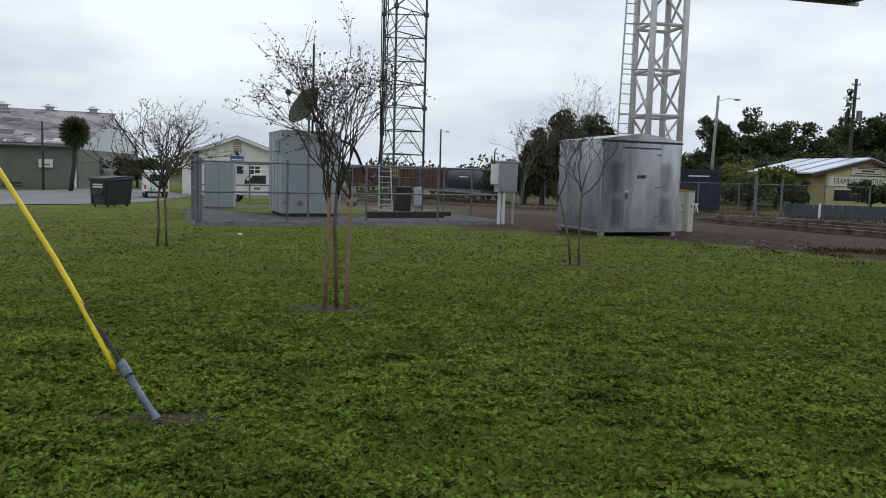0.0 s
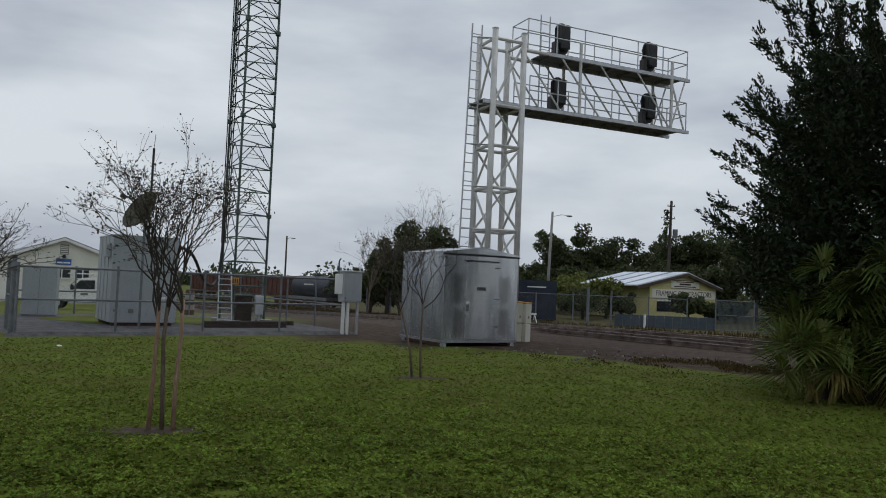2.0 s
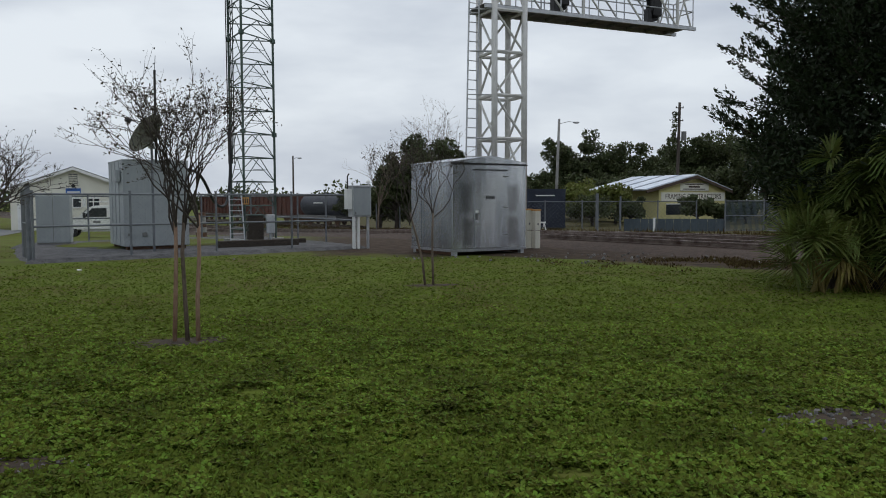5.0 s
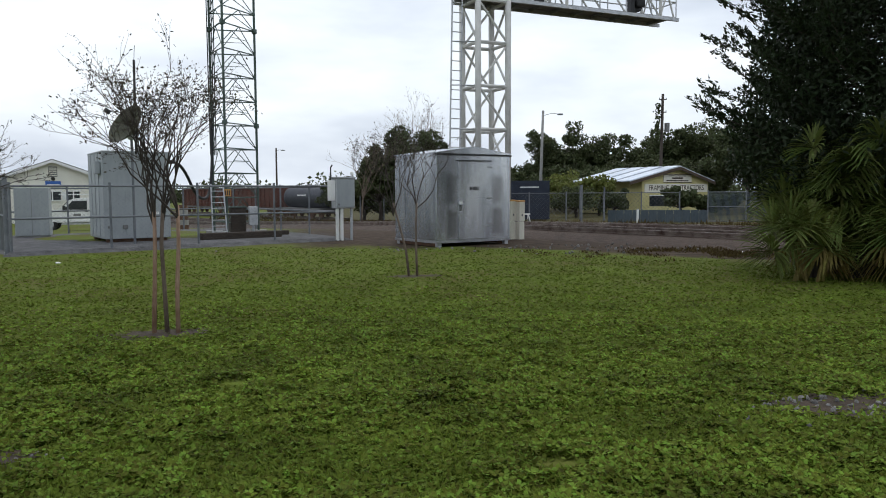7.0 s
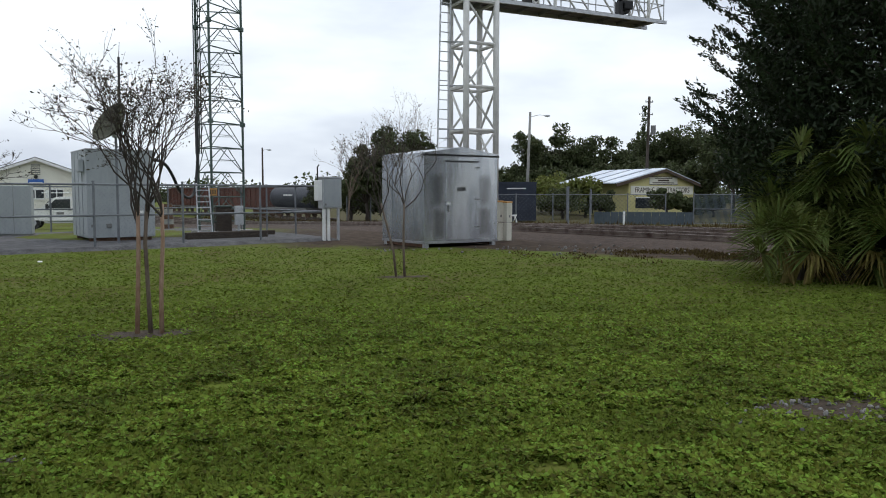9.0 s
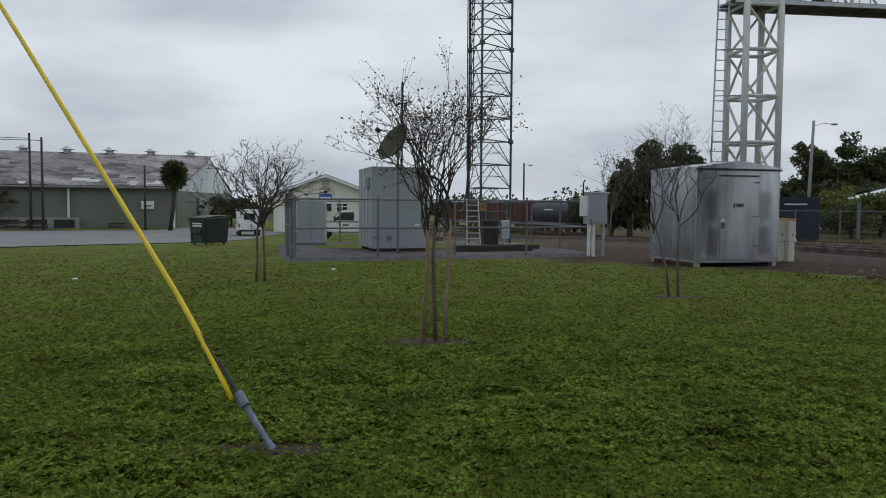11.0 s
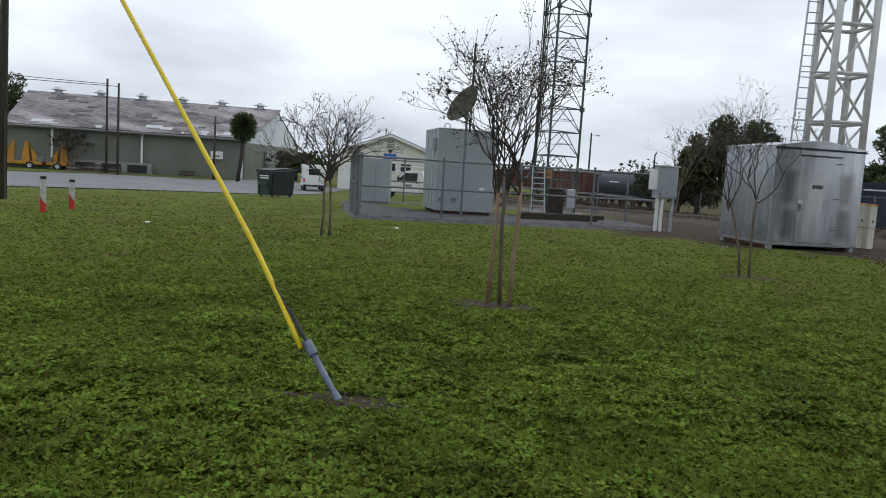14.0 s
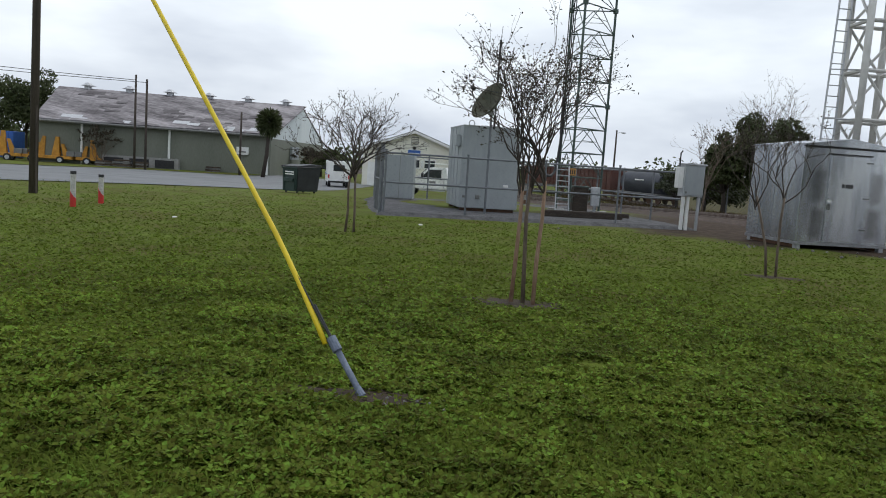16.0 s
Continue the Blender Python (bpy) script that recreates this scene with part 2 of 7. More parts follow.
RUBBLE = material("pale_stone_rubble", (0.07, 0.065, 0.06), (0.26, 0.25, 0.24), 0.9, 0, 4, 40, 0.4, 0.004, vary=0.3)
DISH = material("olive_mesh_dish", (0.05, 0.052, 0.035), (0.12, 0.12, 0.085), 0.7, 0.2, 3, 90, 0.4, 0.004)
LEAF_OAK = leafy("dark_oak_leaves", (0.032, 0.042, 0.017), (0.095, 0.112, 0.046))
LEAF_LIGHT = leafy("yellow_green_leaves", (0.085, 0.105, 0.022), (0.19, 0.20, 0.055))
LEAF_CEDAR = leafy("dark_cedar_sprays", (0.009, 0.015, 0.007), (0.028, 0.042, 0.016), 0.4, 0.15)
LEAF_MYRTLE = leafy("withered_red_green_leaves", (0.035, 0.028, 0.020), (0.075, 0.062, 0.04), 0.5, 0.15)
LEAF_PALM = leafy("palmetto_green_leaf", (0.064, 0.086, 0.020), (0.165, 0.195, 0.054), 0.45, 0.35, 0.55)
LEAF_DRY = leafy("dry_yellow_palm_leaf", (0.12, 0.098, 0.025), (0.26, 0.205, 0.065), 0.35, 0.25)
CLOVER = leafy("clover_and_lawn_leaves", (0.062, 0.080, 0.011), (0.185, 0.245, 0.032), 0.6, 0.3, 0.7, 0.08)
CLOVER_FAR = leafy("clover_leaves_farther_off", (0.088, 0.112, 0.018), (0.148, 0.205, 0.031), 0.12, 0.3, 0.75, 0.06)
BLADE = leafy("grass_blades", (0.080, 0.108, 0.015), (0.146, 0.194, 0.027), 0.14, 0.25, 0.75, 0.08)


def ground_material():
    """Lawn soil and thatch, with bare earth along the tracks and worn patches."""
    m = bpy.data.materials.new("lawn_and_bare_earth")
    m.use_nodes = True
    n, l = m.node_tree.nodes, m.node_tree.links
    b = n["Principled BSDF"]
    b.inputs["Roughness"].default_value = 0.95
    b.inputs["Specular IOR Level"].default_value = 0.15
    geo = n.new("ShaderNodeNewGeometry")

    def noise_at(scale, detail=6):
        t = n.new("ShaderNodeTexNoise")
        t.inputs["Scale"].default_value, t.inputs["Detail"].default_value = scale, detail
        l.new(geo.outputs["Position"], t.inputs["Vector"])
        return t.outputs["Fac"]

    def ramp(src, stops):
        r = n.new("ShaderNodeValToRGB")
        while len(r.color_ramp.elements) < len(stops):
            r.color_ramp.elements.new(0.5)
        for e, (p, c) in zip(r.color_ramp.elements, stops):
            e.position, e.color = p, (*c, 1)
        l.new(src, r.inputs["Fac"])
        return r.outputs["Color"]

    def mixed(fac, a, c):
        x = n.new("ShaderNodeMix")
        x.data_type = "RGBA"
        l.new(fac, x.inputs[0])
        l.new(a, x.inputs[6])
        l.new(c, x.inputs[7])
        return x.outputs[2]

    def maths(op, a, c):
        x = n.new("ShaderNodeMath")
        x.operation = op
        for i, v in enumerate((a, c)):
            if isinstance(v, (int, float)):
                x.inputs[i].default_value = v
            else:
                l.new(v, x.inputs[i])
        return x.outputs[0]

    grass = ramp(noise_at(0.55), [(0.36, (0.090, 0.086, 0.016)), (0.50, (0.094, 0.120, 0.015)), (0.62, (0.108, 0.146, 0.017))])
    thatch = ramp(noise_at(0.9, 4), [(0.46, (0.0, 0.0, 0.0)), (0.66, (0.7, 0.7, 0.7))])
    brown = ramp(noise_at(14), [(0.35, (0.080, 0.066, 0.020)), (0.65, (0.108, 0.090, 0.028))])
    lawn = mixed(thatch, grass, brown)
    speck = ramp(noise_at(38, 4), [(0.40, (0.0, 0.0, 0.0)), (0.62, (0.2, 0.2, 0.2))])
    darker = ramp(noise_at(9), [(0.3, (0.085, 0.108, 0.014)), (0.7, (0.110, 0.142, 0.016))])
    lawn = mixed(speck, lawn, darker)
    earth = ramp(noise_at(3.0, 8), [(0.32, (0.026, 0.015, 0.009)), (0.52, (0.050, 0.032, 0.020)), (0.72, (0.092, 0.066, 0.045))])
    dot = n.new("ShaderNodeVectorMath")
    dot.operation = "DOT_PRODUCT"
    l.new(geo.outputs["Position"], dot.inputs[0])
    dot.inputs[1].default_value = (0.40, 0.917, 0)
    along = n.new("ShaderNodeSeparateXYZ")
    l.new(geo.outputs["Position"], along.inputs[0])
    wob = maths("MULTIPLY", maths("SUBTRACT", noise_at(0.7, 7), 0.5), 5.0)
    s = maths("ADD", maths("SUBTRACT", dot.outputs["Value"], 21.0), wob)
    nearer = n.new("ShaderNodeMapRange")
    nearer.inputs[1].default_value, nearer.inputs[2].default_value = 6.0, 11.0
    nearer.inputs[3].default_value, nearer.inputs[4].default_value = 0.0, 3.6
    l.new(along.outputs["X"], nearer.inputs[0])
    s = maths("ADD", s, nearer.outputs[0])
    edge = n.new("ShaderNodeMapRange")
    edge.interpolation_type = "SMOOTHSTEP"
    edge.inputs[1].default_value, edge.inputs[2].default_value = -0.5, 0.8
    l.new(s, edge.inputs[0])
    side = n.new("ShaderNodeMapRange")
    side.interpolation_type = "SMOOTHSTEP"
    side.inputs[1].default_value, side.inputs[2].default_value = -1.0, 1.5
    l.new(along.outputs["X"], side.inputs[0])
    past = n.new("ShaderNodeMapRange")
    past.interpolation_type = "SMOOTHSTEP"
    past.inputs[1].default_value, past.inputs[2].default_value = 9.0, 15.0
    past.inputs[3].default_value, past.inputs[4].default_value = 1.0, 0.7
    l.new(s, past.inputs[0])
    mask = maths("MULTIPLY", maths("MULTIPLY", edge.outputs[0], side.outputs[0]), past.outputs[0])
    l.new(mixed(mask, lawn, earth), b.inputs["Base Color"])
    bp = n.new("ShaderNodeBump")
    bp.inputs["Strength"].default_value, bp.inputs["Distance"].default_value = 0.3, 0.02
    l.new(noise_at(30, 6), bp.inputs["Height"])
    l.new(bp.outputs["Normal"], b.inputs["Normal"])
    return m


GROUND = ground_material()

# ---------------------------------------------------------------- building helpers


def mesh_object(name, bm, mat, parent=None, label="", smooth=False):
    me = bpy.data.meshes.new(name)
    bm.to_mesh(me)
    bm.free()
    if smooth:
        me.polygons.foreach_set("use_smooth", [True] * len(me.polygons))
    me.materials.append(mat)
    ob = new(name, me)
    if parent:
        ob.parent = parent
    if label:
        ob["label"] = label
    return ob


def part(name, bm, mat, parent, label="", smooth=False):
    return mesh_object(name, bm, mat, parent, label, smooth)


def thing(name, place, label, category, yaw=0.0, group="", kind=""):
    ob = new(name)
    ob.empty_display_size = 0.2
    ob.matrix_basis = pose(*place, 0, 0, yaw)
    return tagged(ob, label, category, group, kind)


def box(bm, x0, x1, y0, y1, z0, z1, m=None):
    vs = [bm.verts.new(Vector(c) if m is None else m @ Vector(c)) for c in
          ((x0, y0, z0), (x1, y0, z0), (x1, y1, z0), (x0, y1, z0), (x0, y0, z1), (x1, y0, z1), (x1, y1, z1), (x0, y1, z1))]
    for f in ((3, 2, 1, 0), (4, 5, 6, 7), (0, 1, 5, 4), (1, 2, 6, 5), (2, 3, 7, 6), (3, 0, 4, 7)):
        bm.faces.new([vs[i] for i in f])
    return vs


def soft_box(bm, x0, x1, y0, y1, z0, z1, r=0.02, m=None, segments=2):
    vs = box(bm, x0, x1, y0, y1, z0, z1, m)
    es = {e for v in vs for e in v.link_edges}
    bmesh.ops.bevel(bm, geom=list(es), offset=r, segments=segments, affect="EDGES", profile=0.5)


def tube(bm, points, radius, n=8, end=None, cap=True):
    """A tube along the points; radius may taper to end."""
    points = [Vector(p) for p in points]
    rings, k = [], len(points) - 1
    side = None
    for i, p in enumerate(points):
        d = (points[min(i + 1, k)] - points[max(i - 1, 0)]).normalized()
        if side is None:
            side = d.cross(Vector((0.31, 0.17, 0.93)) if abs(d.z) < 0.9 else Vector((1, 0, 0))).normalized()
        side = (side - d * side.dot(d)).normalized()
        up = d.cross(side)
        r = radius if end is None else radius + (end - radius) * i / k
        rings.append([bm.verts.new(p + r * (math.cos(a) * side + math.sin(a) * up)) for a in [2 * math.pi * j / n for j in range(n)]])
    for a, b in zip(rings, rings[1:]):
        for j in range(n):
            bm.faces.new((a[j], a[(j + 1) % n], b[(j + 1) % n], b[j]))
    if cap:
        bm.faces.new(rings[0][::-1])
        bm.faces.new(rings[-1])


def prism(bm, outline, y0, y1, m=None):
    """An outline in x and z, drawn out along y."""
    t = m or Matrix()
    a = [bm.verts.new(t @ Vector((x, y0, z))) for x, z in outline]
    b = [bm.verts.new(t @ Vector((x, y1, z))) for x, z in outline]
    bm.faces.new(a)
    bm.faces.new(b[::-1])
    k = len(a)
    for i in range(k):
        bm.faces.new((a[(i + 1) % k], a[i], b[i], b[(i + 1) % k]))


def made(build, *a, **k):
    bm = bmesh.new()
    build(bm, *a, **k)
    return bm


def boxed(*a, r=0.0, m=None):
    bm = bmesh.new()
    if r:
        soft_box(bm, *a, r=r, m=m)
    else:
        box(bm, *a, m=m)
    return bm


def tubed(points, radius, n=8, end=None):
    bm = bmesh.new()
    tube(bm, points, radius, n, end)
    return bm


def quads(name, centres, along, across, mat, parent=None):
    """Many pointed leaves as one mesh: a centre, a half length and a half width vector for each."""
    k = len(centres)
    v = np.empty((k, 4, 3), dtype=np.float32)
    v[:, 0], v[:, 1] = centres - along, centres + across - along * 0.15
    v[:, 2], v[:, 3] = centres + along, centres - across - along * 0.15
    me = bpy.data.meshes.new(name)
    me.vertices.add(4 * k)
    me.vertices.foreach_set("co", v.ravel())
    me.loops.add(4 * k)
    me.loops.foreach_set("vertex_index", np.arange(4 * k, dtype=np.int32))
    me.polygons.add(k)
    me.polygons.foreach_set("loop_start", np.arange(0, 4 * k, 4, dtype=np.int32))
    me.update(calc_edges=True)
    me.materials.append(mat)
    ob = new(name, me)
    if parent:
        ob.parent = parent
    return ob


def sheet(points, thickness):
    """A flat panel through the points, thickened to one side."""
    bm = bmesh.new()
    f = bm.faces.new([bm.verts.new(p) for p in points])
    r = bmesh.ops.extrude_face_region(bm, geom=[f])
    f.normal_update()
    n = f.normal.copy()
    for v in r["geom"]:
        if isinstance(v, bmesh.types.BMVert):
            v.co -= n * thickness
    bmesh.ops.recalc_face_normals(bm, faces=bm.faces[:])
    return bm


def unit(v):
    return v / np.maximum(np.linalg.norm(v, axis=1, keepdims=True), 1e-6)


def ease(a):
    a = min(max(a, 0.0), 1.0)
    return a * a * (3 - 2 * a)


def level(x, y):
    """The lie of the land: flat lawn, falling a little farther off."""
    return -0.9 * ease((math.hypot(x, y) - 26) / 40)


# tracks, fence and signal bridge share one direction
TRACK = 27.0
UX, UY = math.cos(radians(TRACK)), math.sin(radians(TRACK))


def by_track(u, v, z=0.0):
    """u across the tracks, v along them."""
    return Vector((u * UX - v * UY, u * UY + v * UX, z))

# ---------------------------------------------------------------- ground


def build_ground():
    bm = bmesh.new()
    radii = [0.6]
    while radii[-1] < 2600:
        radii.append(radii[-1] * 1.075 + 0.06)
    n = 120
    centre = bm.verts.new((0, 0, 0))
    last = None
    for r in radii:
        ring = []
        for j in range(n):
            a = 2 * math.pi * j / n
            x, y = r * math.cos(a), r * math.sin(a)
            h = level(x, y)
            if 18 < r < 60:
                h += 0.018 * (noise.noise(Vector((x * 0.7, y * 0.7, 3))) if r > 2 else 0)
            ring.append(bm.verts.new((x, y, h)))
        for j in range(n):
            k = (j + 1) % n
            bm.faces.new((centre, ring[j], ring[k]) if last is None else (last[j], ring[j], ring[k], last[k]))
        last = ring
    ob = mesh_object("ground", bm, GROUND, smooth=True)
    return tagged(ob, "green clover lawn with worn brown patches and bare earth", "ground", kind="structure")


build_ground()


def draped(name, outline, lift, mat, label, category, cuts=5, kind="structure"):
    bm = bmesh.new()
    bm.faces.new([bm.verts.new((x, y, 0)) for x, y in outline])
    bmesh.ops.triangulate(bm, faces=bm.faces[:])
    for _ in range(cuts):
        bmesh.ops.subdivide_edges(bm, edges=[e for e in bm.edges if e.calc_length() > 3.0], cuts=1, use_grid_fill=True)
        bmesh.ops.triangulate(bm, faces=[f for f in bm.faces if len(f.verts) > 4])
    for v in bm.verts:
        v.co.z = level(v.co.x, v.co.y) + lift
    return tagged(mesh_object(name, bm, mat), label, category, kind=kind)


draped("road", [(-46, -6), (-34, 8), (-21.6, 23.2), (-18.8, 29.4), (-16.0, 34.0), (-16.4, 42), (-20.5, 58), (-22, 69), (-30, 79), (-40.5, 83), (-47, 72), (-56, 61), (-80, 36), (-95, 10)],
       0.03, ASPHALT, "wide pale grey worn asphalt road and yard", "road")

draped("grass_verge", [(-36.0, 76.4), (-36.4, 70.5), (-41.2, 68.6), (-46.2, 66.0), (-47.8, 60.8), (-51.0, 54.0), (-60, 47), (-74, 44), (-70, 70), (-57, 72), (-40, 80)],
       0.07, GROUND, "rough grass verge between the road and the warehouse", "grass")

# compound pad: a raised gravel slab with a sloping rim
C1, C2 = Vector((-6.65, 21.2)), Vector((1.95, 25.55))
C4 = C1 + 9.0 * Vector((-0.33, 0.945))
C3 = C2 + 9.4 * Vector((-0.42, 0.907))
PAD_Z = 0.10


def build_pad():
    bm = bmesh.new()
    corners = [C1, C2, C3, C4]
    mid = sum(corners, Vector((0, 0))) / 4
    top, foot = [], []
    for i in range(4):
        a, b = corners[i], corners[(i + 1) % 4]
        for k in range(12):
            p = a.lerp(b, k / 12)
            out = (p - mid).normalized()
            j = noise.noise(Vector((p.x * 0.9, p.y * 0.9, 0))) * 0.16
            q, r = p + out * (0.05 + j), p + out * (0.45 + 2 * j)
            top.append(bm.verts.new((q.x, q.y, PAD_Z)))
            foot.append(bm.verts.new((r.x, r.y, level(r.x, r.y) - 0.03)))
    k = len(top)
    bm.faces.new(top)
    for i in range(k):
        bm.faces.new((top[(i + 1) % k], top[i], foot[i], foot[(i + 1) % k]))
    return tagged(mesh_object("pavement", bm, GRAVEL), "raised grey gravel pad inside the fenced compound", "gravel pad", kind="structure")


build_pad()


def build_ballast():
    bm = bmesh.new()
    cross = [(18.2, -0.03), (19.2, 0.14), (22.4, 0.16), (23.1, 0.12), (23.7, 0.16), (26.7, 0.15), (27.9, -0.03)]
    last = None
    v = -70.0
    while v < 210:
        ring = []
        for u, h in cross:
            p = by_track(u + 0.15 * noise.noise(Vector((u, v * 0.5, 0))), v)
            ring.append(bm.verts.new((p.x, p.y, level(p.x, p.y) + h + 0.03 * noise.noise(Vector((u * 2, v, 5))))))
        if last:
            for i in range(len(cross) - 1):
                bm.faces.new((last[i], last[i + 1], ring[i + 1], ring[i]))
        last = ring
        v += 1.4
    return tagged(mesh_object("track_bed", bm, BALLAST, smooth=True), "rusty brown ballast bed under two railway tracks", "ballast", kind="structure")


build_ballast()

# ---------------------------------------------------------------- signal houses


def build_bungalow():
    """Aluminium relay house with a low gabled roof, on steel skids."""
    W, D, H = 2.60, 2.3, 2.63
    ob = thing("relay_house", (4.26, 21.2, 0.0), "weathered bare aluminium relay house on steel skids beside the tracks", "equipment shelter", 22)
    z0 = 0.16
    part("front_wall", boxed(0, W, 0, 0.05, z0, H, r=0.008), ALU_FRONT, ob)
    part("side_wall", boxed(0, 0.05, 0.05, D, z0, H, r=0.008), ALUMINIUM, ob)
    part("side_wall", boxed(W - 0.05, W, 0.05, D, z0, H, r=0.008), ALUMINIUM, ob)
    part("back_wall", boxed(0.05, W - 0.05, D - 0.05, D, z0, H), ALUMINIUM, ob)
    part("base_frame", boxed(-0.01, W + 0.01, -0.01, D + 0.01, z0 - 0.05, z0 + 0.02), ALU_STAIN, ob)
    bm = bmesh.new()
    prism(bm, [(-0.02, H), (W + 0.02, H), (W + 0.02, H + 0.03), (W / 2, H + 0.22), (-0.02, H + 0.03)], -0.05, D + 0.03)
    # solid black strip paints the shade below the eave
    part("roof", bm, ALUMINIUM, ob, "low gabled aluminium roof")
    part("eave_strip", boxed(-0.04, W + 0.04, -0.035, -0.005, H - 0.05, H - 0.012), BLACK, ob, "black strip painting the shade under the eave")
    for k in range(1, 4):
        part("wall_seam", boxed(-0.012, -0.002, D * k / 4 - 0.02, D * k / 4 + 0.02, z0 + 0.02, H - 0.02), ALUMINIUM, ob)
    door = part("door", boxed(0.74, 1.84, -0.03, 0.0, z0 + 0.04, H - 0.22, r=0.006), ALUMINIUM, ob, "flush aluminium door")
    part("drip_rail", boxed(0.70, 1.88, -0.06, -0.002, H - 0.205, H - 0.175), BLACK, ob)
    for z in (0.55, 1.35, H - 0.38):
        part("hinge", boxed(1.74, 1.92, -0.045, -0.03, z, z + 0.03), GRATE, door)
    part("handle", boxed(0.77, 0.82, -0.085, -0.03, 1.02, 1.18, r=0.008), GRATE, door)
    part("lock_plate", boxed(0.75, 0.86, -0.038, -0.03, 1.22, 1.28), WHITE, door)
    for x, w in ((1.12, 0.045), (1.185, 0.02), (1.225, 0.05), (1.29, 0.05), (1.355, 0.04), (1.41, 0.02)):
        part("marking", boxed(x, x + w, -0.034, -0.03, 1.60, 1.70), BLACK, door)
    for x in (0.05, W - 0.17):
        for y in (0.02, D - 0.16):
            part("skid_foot", boxed(x, x + 0.12, y, y + 0.14, -0.03, z0 - 0.05), GALV, ob)
    for x in (0.06, W - 0.16):
        part("skid_beam", boxed(x, x + 0.10, 0.17, D - 0.17, 0.02, z0 - 0.05), RUST, ob)


build_bungalow()


def build_shelter():
    W, D, H = 1.92, 2.4, 2.70
    ob = thing("radio_shelter", (-5.15, 24.55, PAD_Z), "dull grey sheet-metal radio equipment shelter on gravel inside the fence", "equipment shelter", 22)
    part("body", boxed(0, W, 0, D, 0.10, H, r=0.015), SHELTER, ob)
    part("roof", boxed(-0.012, W + 0.012, -0.012, D + 0.012, H - 0.012, H + 0.035, r=0.012), SHELTER, ob)
    for x in (0.0, 0.62, 1.26, W - 0.05):
        part("wall_seam", boxed(x, x + 0.05, -0.008, 0.002, 0.12, H - 0.02), SHELTER, ob)
    for k in range(1, 4):
        part("wall_seam", boxed(-0.02, 0.002, D * k / 4, D * k / 4 + 0.04, 0.12, H - 0.02), SHELTER, ob)
    part("vent_hood", boxed(-0.16, -0.01, 0.25, 0.75, 2.05, 2.42, r=0.02), SHELTER, ob)
    part("lifting_eye", tubed([(0.28 + 0.09 * math.cos(a), 0.12, H + 0.10 + 0.09 * math.sin(a)) for a in [math.pi * k / 8 for k in range(17)]], 0.018, 6), GALV, ob)
    part("base_skid", boxed(0.08, W - 0.08, 0.12, 0.30, 0, 0.10), RUST, ob)
    part("base_skid", boxed(0.08, W - 0.08, D - 0.3, D - 0.12, 0, 0.10), RUST, ob)
    part("outlet_cover", boxed(0.52, 0.66, -0.06, 0.0, 0.40, 0.52, r=0.01), GRATE, ob)
    part("outlet_cover", boxed(0.10, 0.20, -0.05, 0.0, 0.42, 0.50, r=0.01), GRATE, ob)
    part("notice", boxed(1.42, 1.58, -0.025, -0.018, 0.82, 0.90), WHITE, ob, "small white notice")


build_shelter()

# ---------------------------------------------------------------- lattice radio tower


def build_tower():
    N, L, R = Vector((-1.82, 27.45)), Vector((-2.36, 28.85)), Vector((-0.82, 28.9))
    ob = thing("radio_tower", (0, 0, 0), "tall dark steel three-legged lattice radio tower on a concrete base", "radio tower")
    top, nodes = 17.6, [0.55, 3.95, 7.3, 10.7, 14.1, 17.5]
    for name, c in (("front", N), ("west", L), ("east", R)):
        leg = part("leg", tubed([(c.x, c.y, PAD_Z + 0.12), (c.x, c.y, top)], 0.042, 8), DARK_STEEL, ob)
        for z in nodes[1:]:
            part("flange", tubed([(c.x, c.y, z - 0.07), (c.x, c.y, z + 0.07)], 0.095, 10), DARK_STEEL, leg)
    for a, b in ((N, R), (L, N), (L, R)):
        for z0, z1 in zip(nodes, nodes[1:]):
            k = 4 if z0 < 7 else 6
            h = (z1 - z0) / k
            for i in range(k):
                z = z0 + i * h
                mid = (a + b) / 2
                part("girt", tubed([(a.x, a.y, z), (b.x, b.y, z)], 0.022, 5), DARK_STEEL, ob)
                part("brace", tubed([(a.x, a.y, z), (mid.x, mid.y, z + h)], 0.016, 5), DARK_STEEL, ob)
                part("brace", tubed([(b.x, b.y, z), (mid.x, mid.y, z + h)], 0.016, 5), DARK_STEEL, ob)
                p, q = a.lerp(mid, 0.5), b.lerp(mid, 0.5)
                if k == 4:
                    part("sub_brace", tubed([(p.x, p.y, z + h / 2), (q.x, q.y, z + h / 2)], 0.010, 4), DARK_STEEL, ob)
    for dx in (0.07, 0.13, -0.06):
        part("feeder_cable", tubed([(L.x + dx, L.y - 0.09, 2.9), (L.x + dx * 1.2, L.y - 0.09, 8), (L.x + dx, L.y - 0.09, top)], 0.021, 6), BLACK, ob)
    for c in (N, L, R):
        part("footing", tubed([(c.x, c.y, PAD_Z - 0.1), (c.x, c.y, PAD_Z + 0.12)], 0.30, 14), CONCRETE, ob)


build_tower()

def rounded(points, rounds=3):
    """Cuts the corners of a line of points until it runs smoothly."""
    points = [Vector(p) for p in points]
    for _ in range(rounds):
        cut = [points[0]]
        for a, b in zip(points, points[1:]):
            cut += [a.lerp(b, 0.25), a.lerp(b, 0.75)]
        points = cut + [points[-1]]
    return points


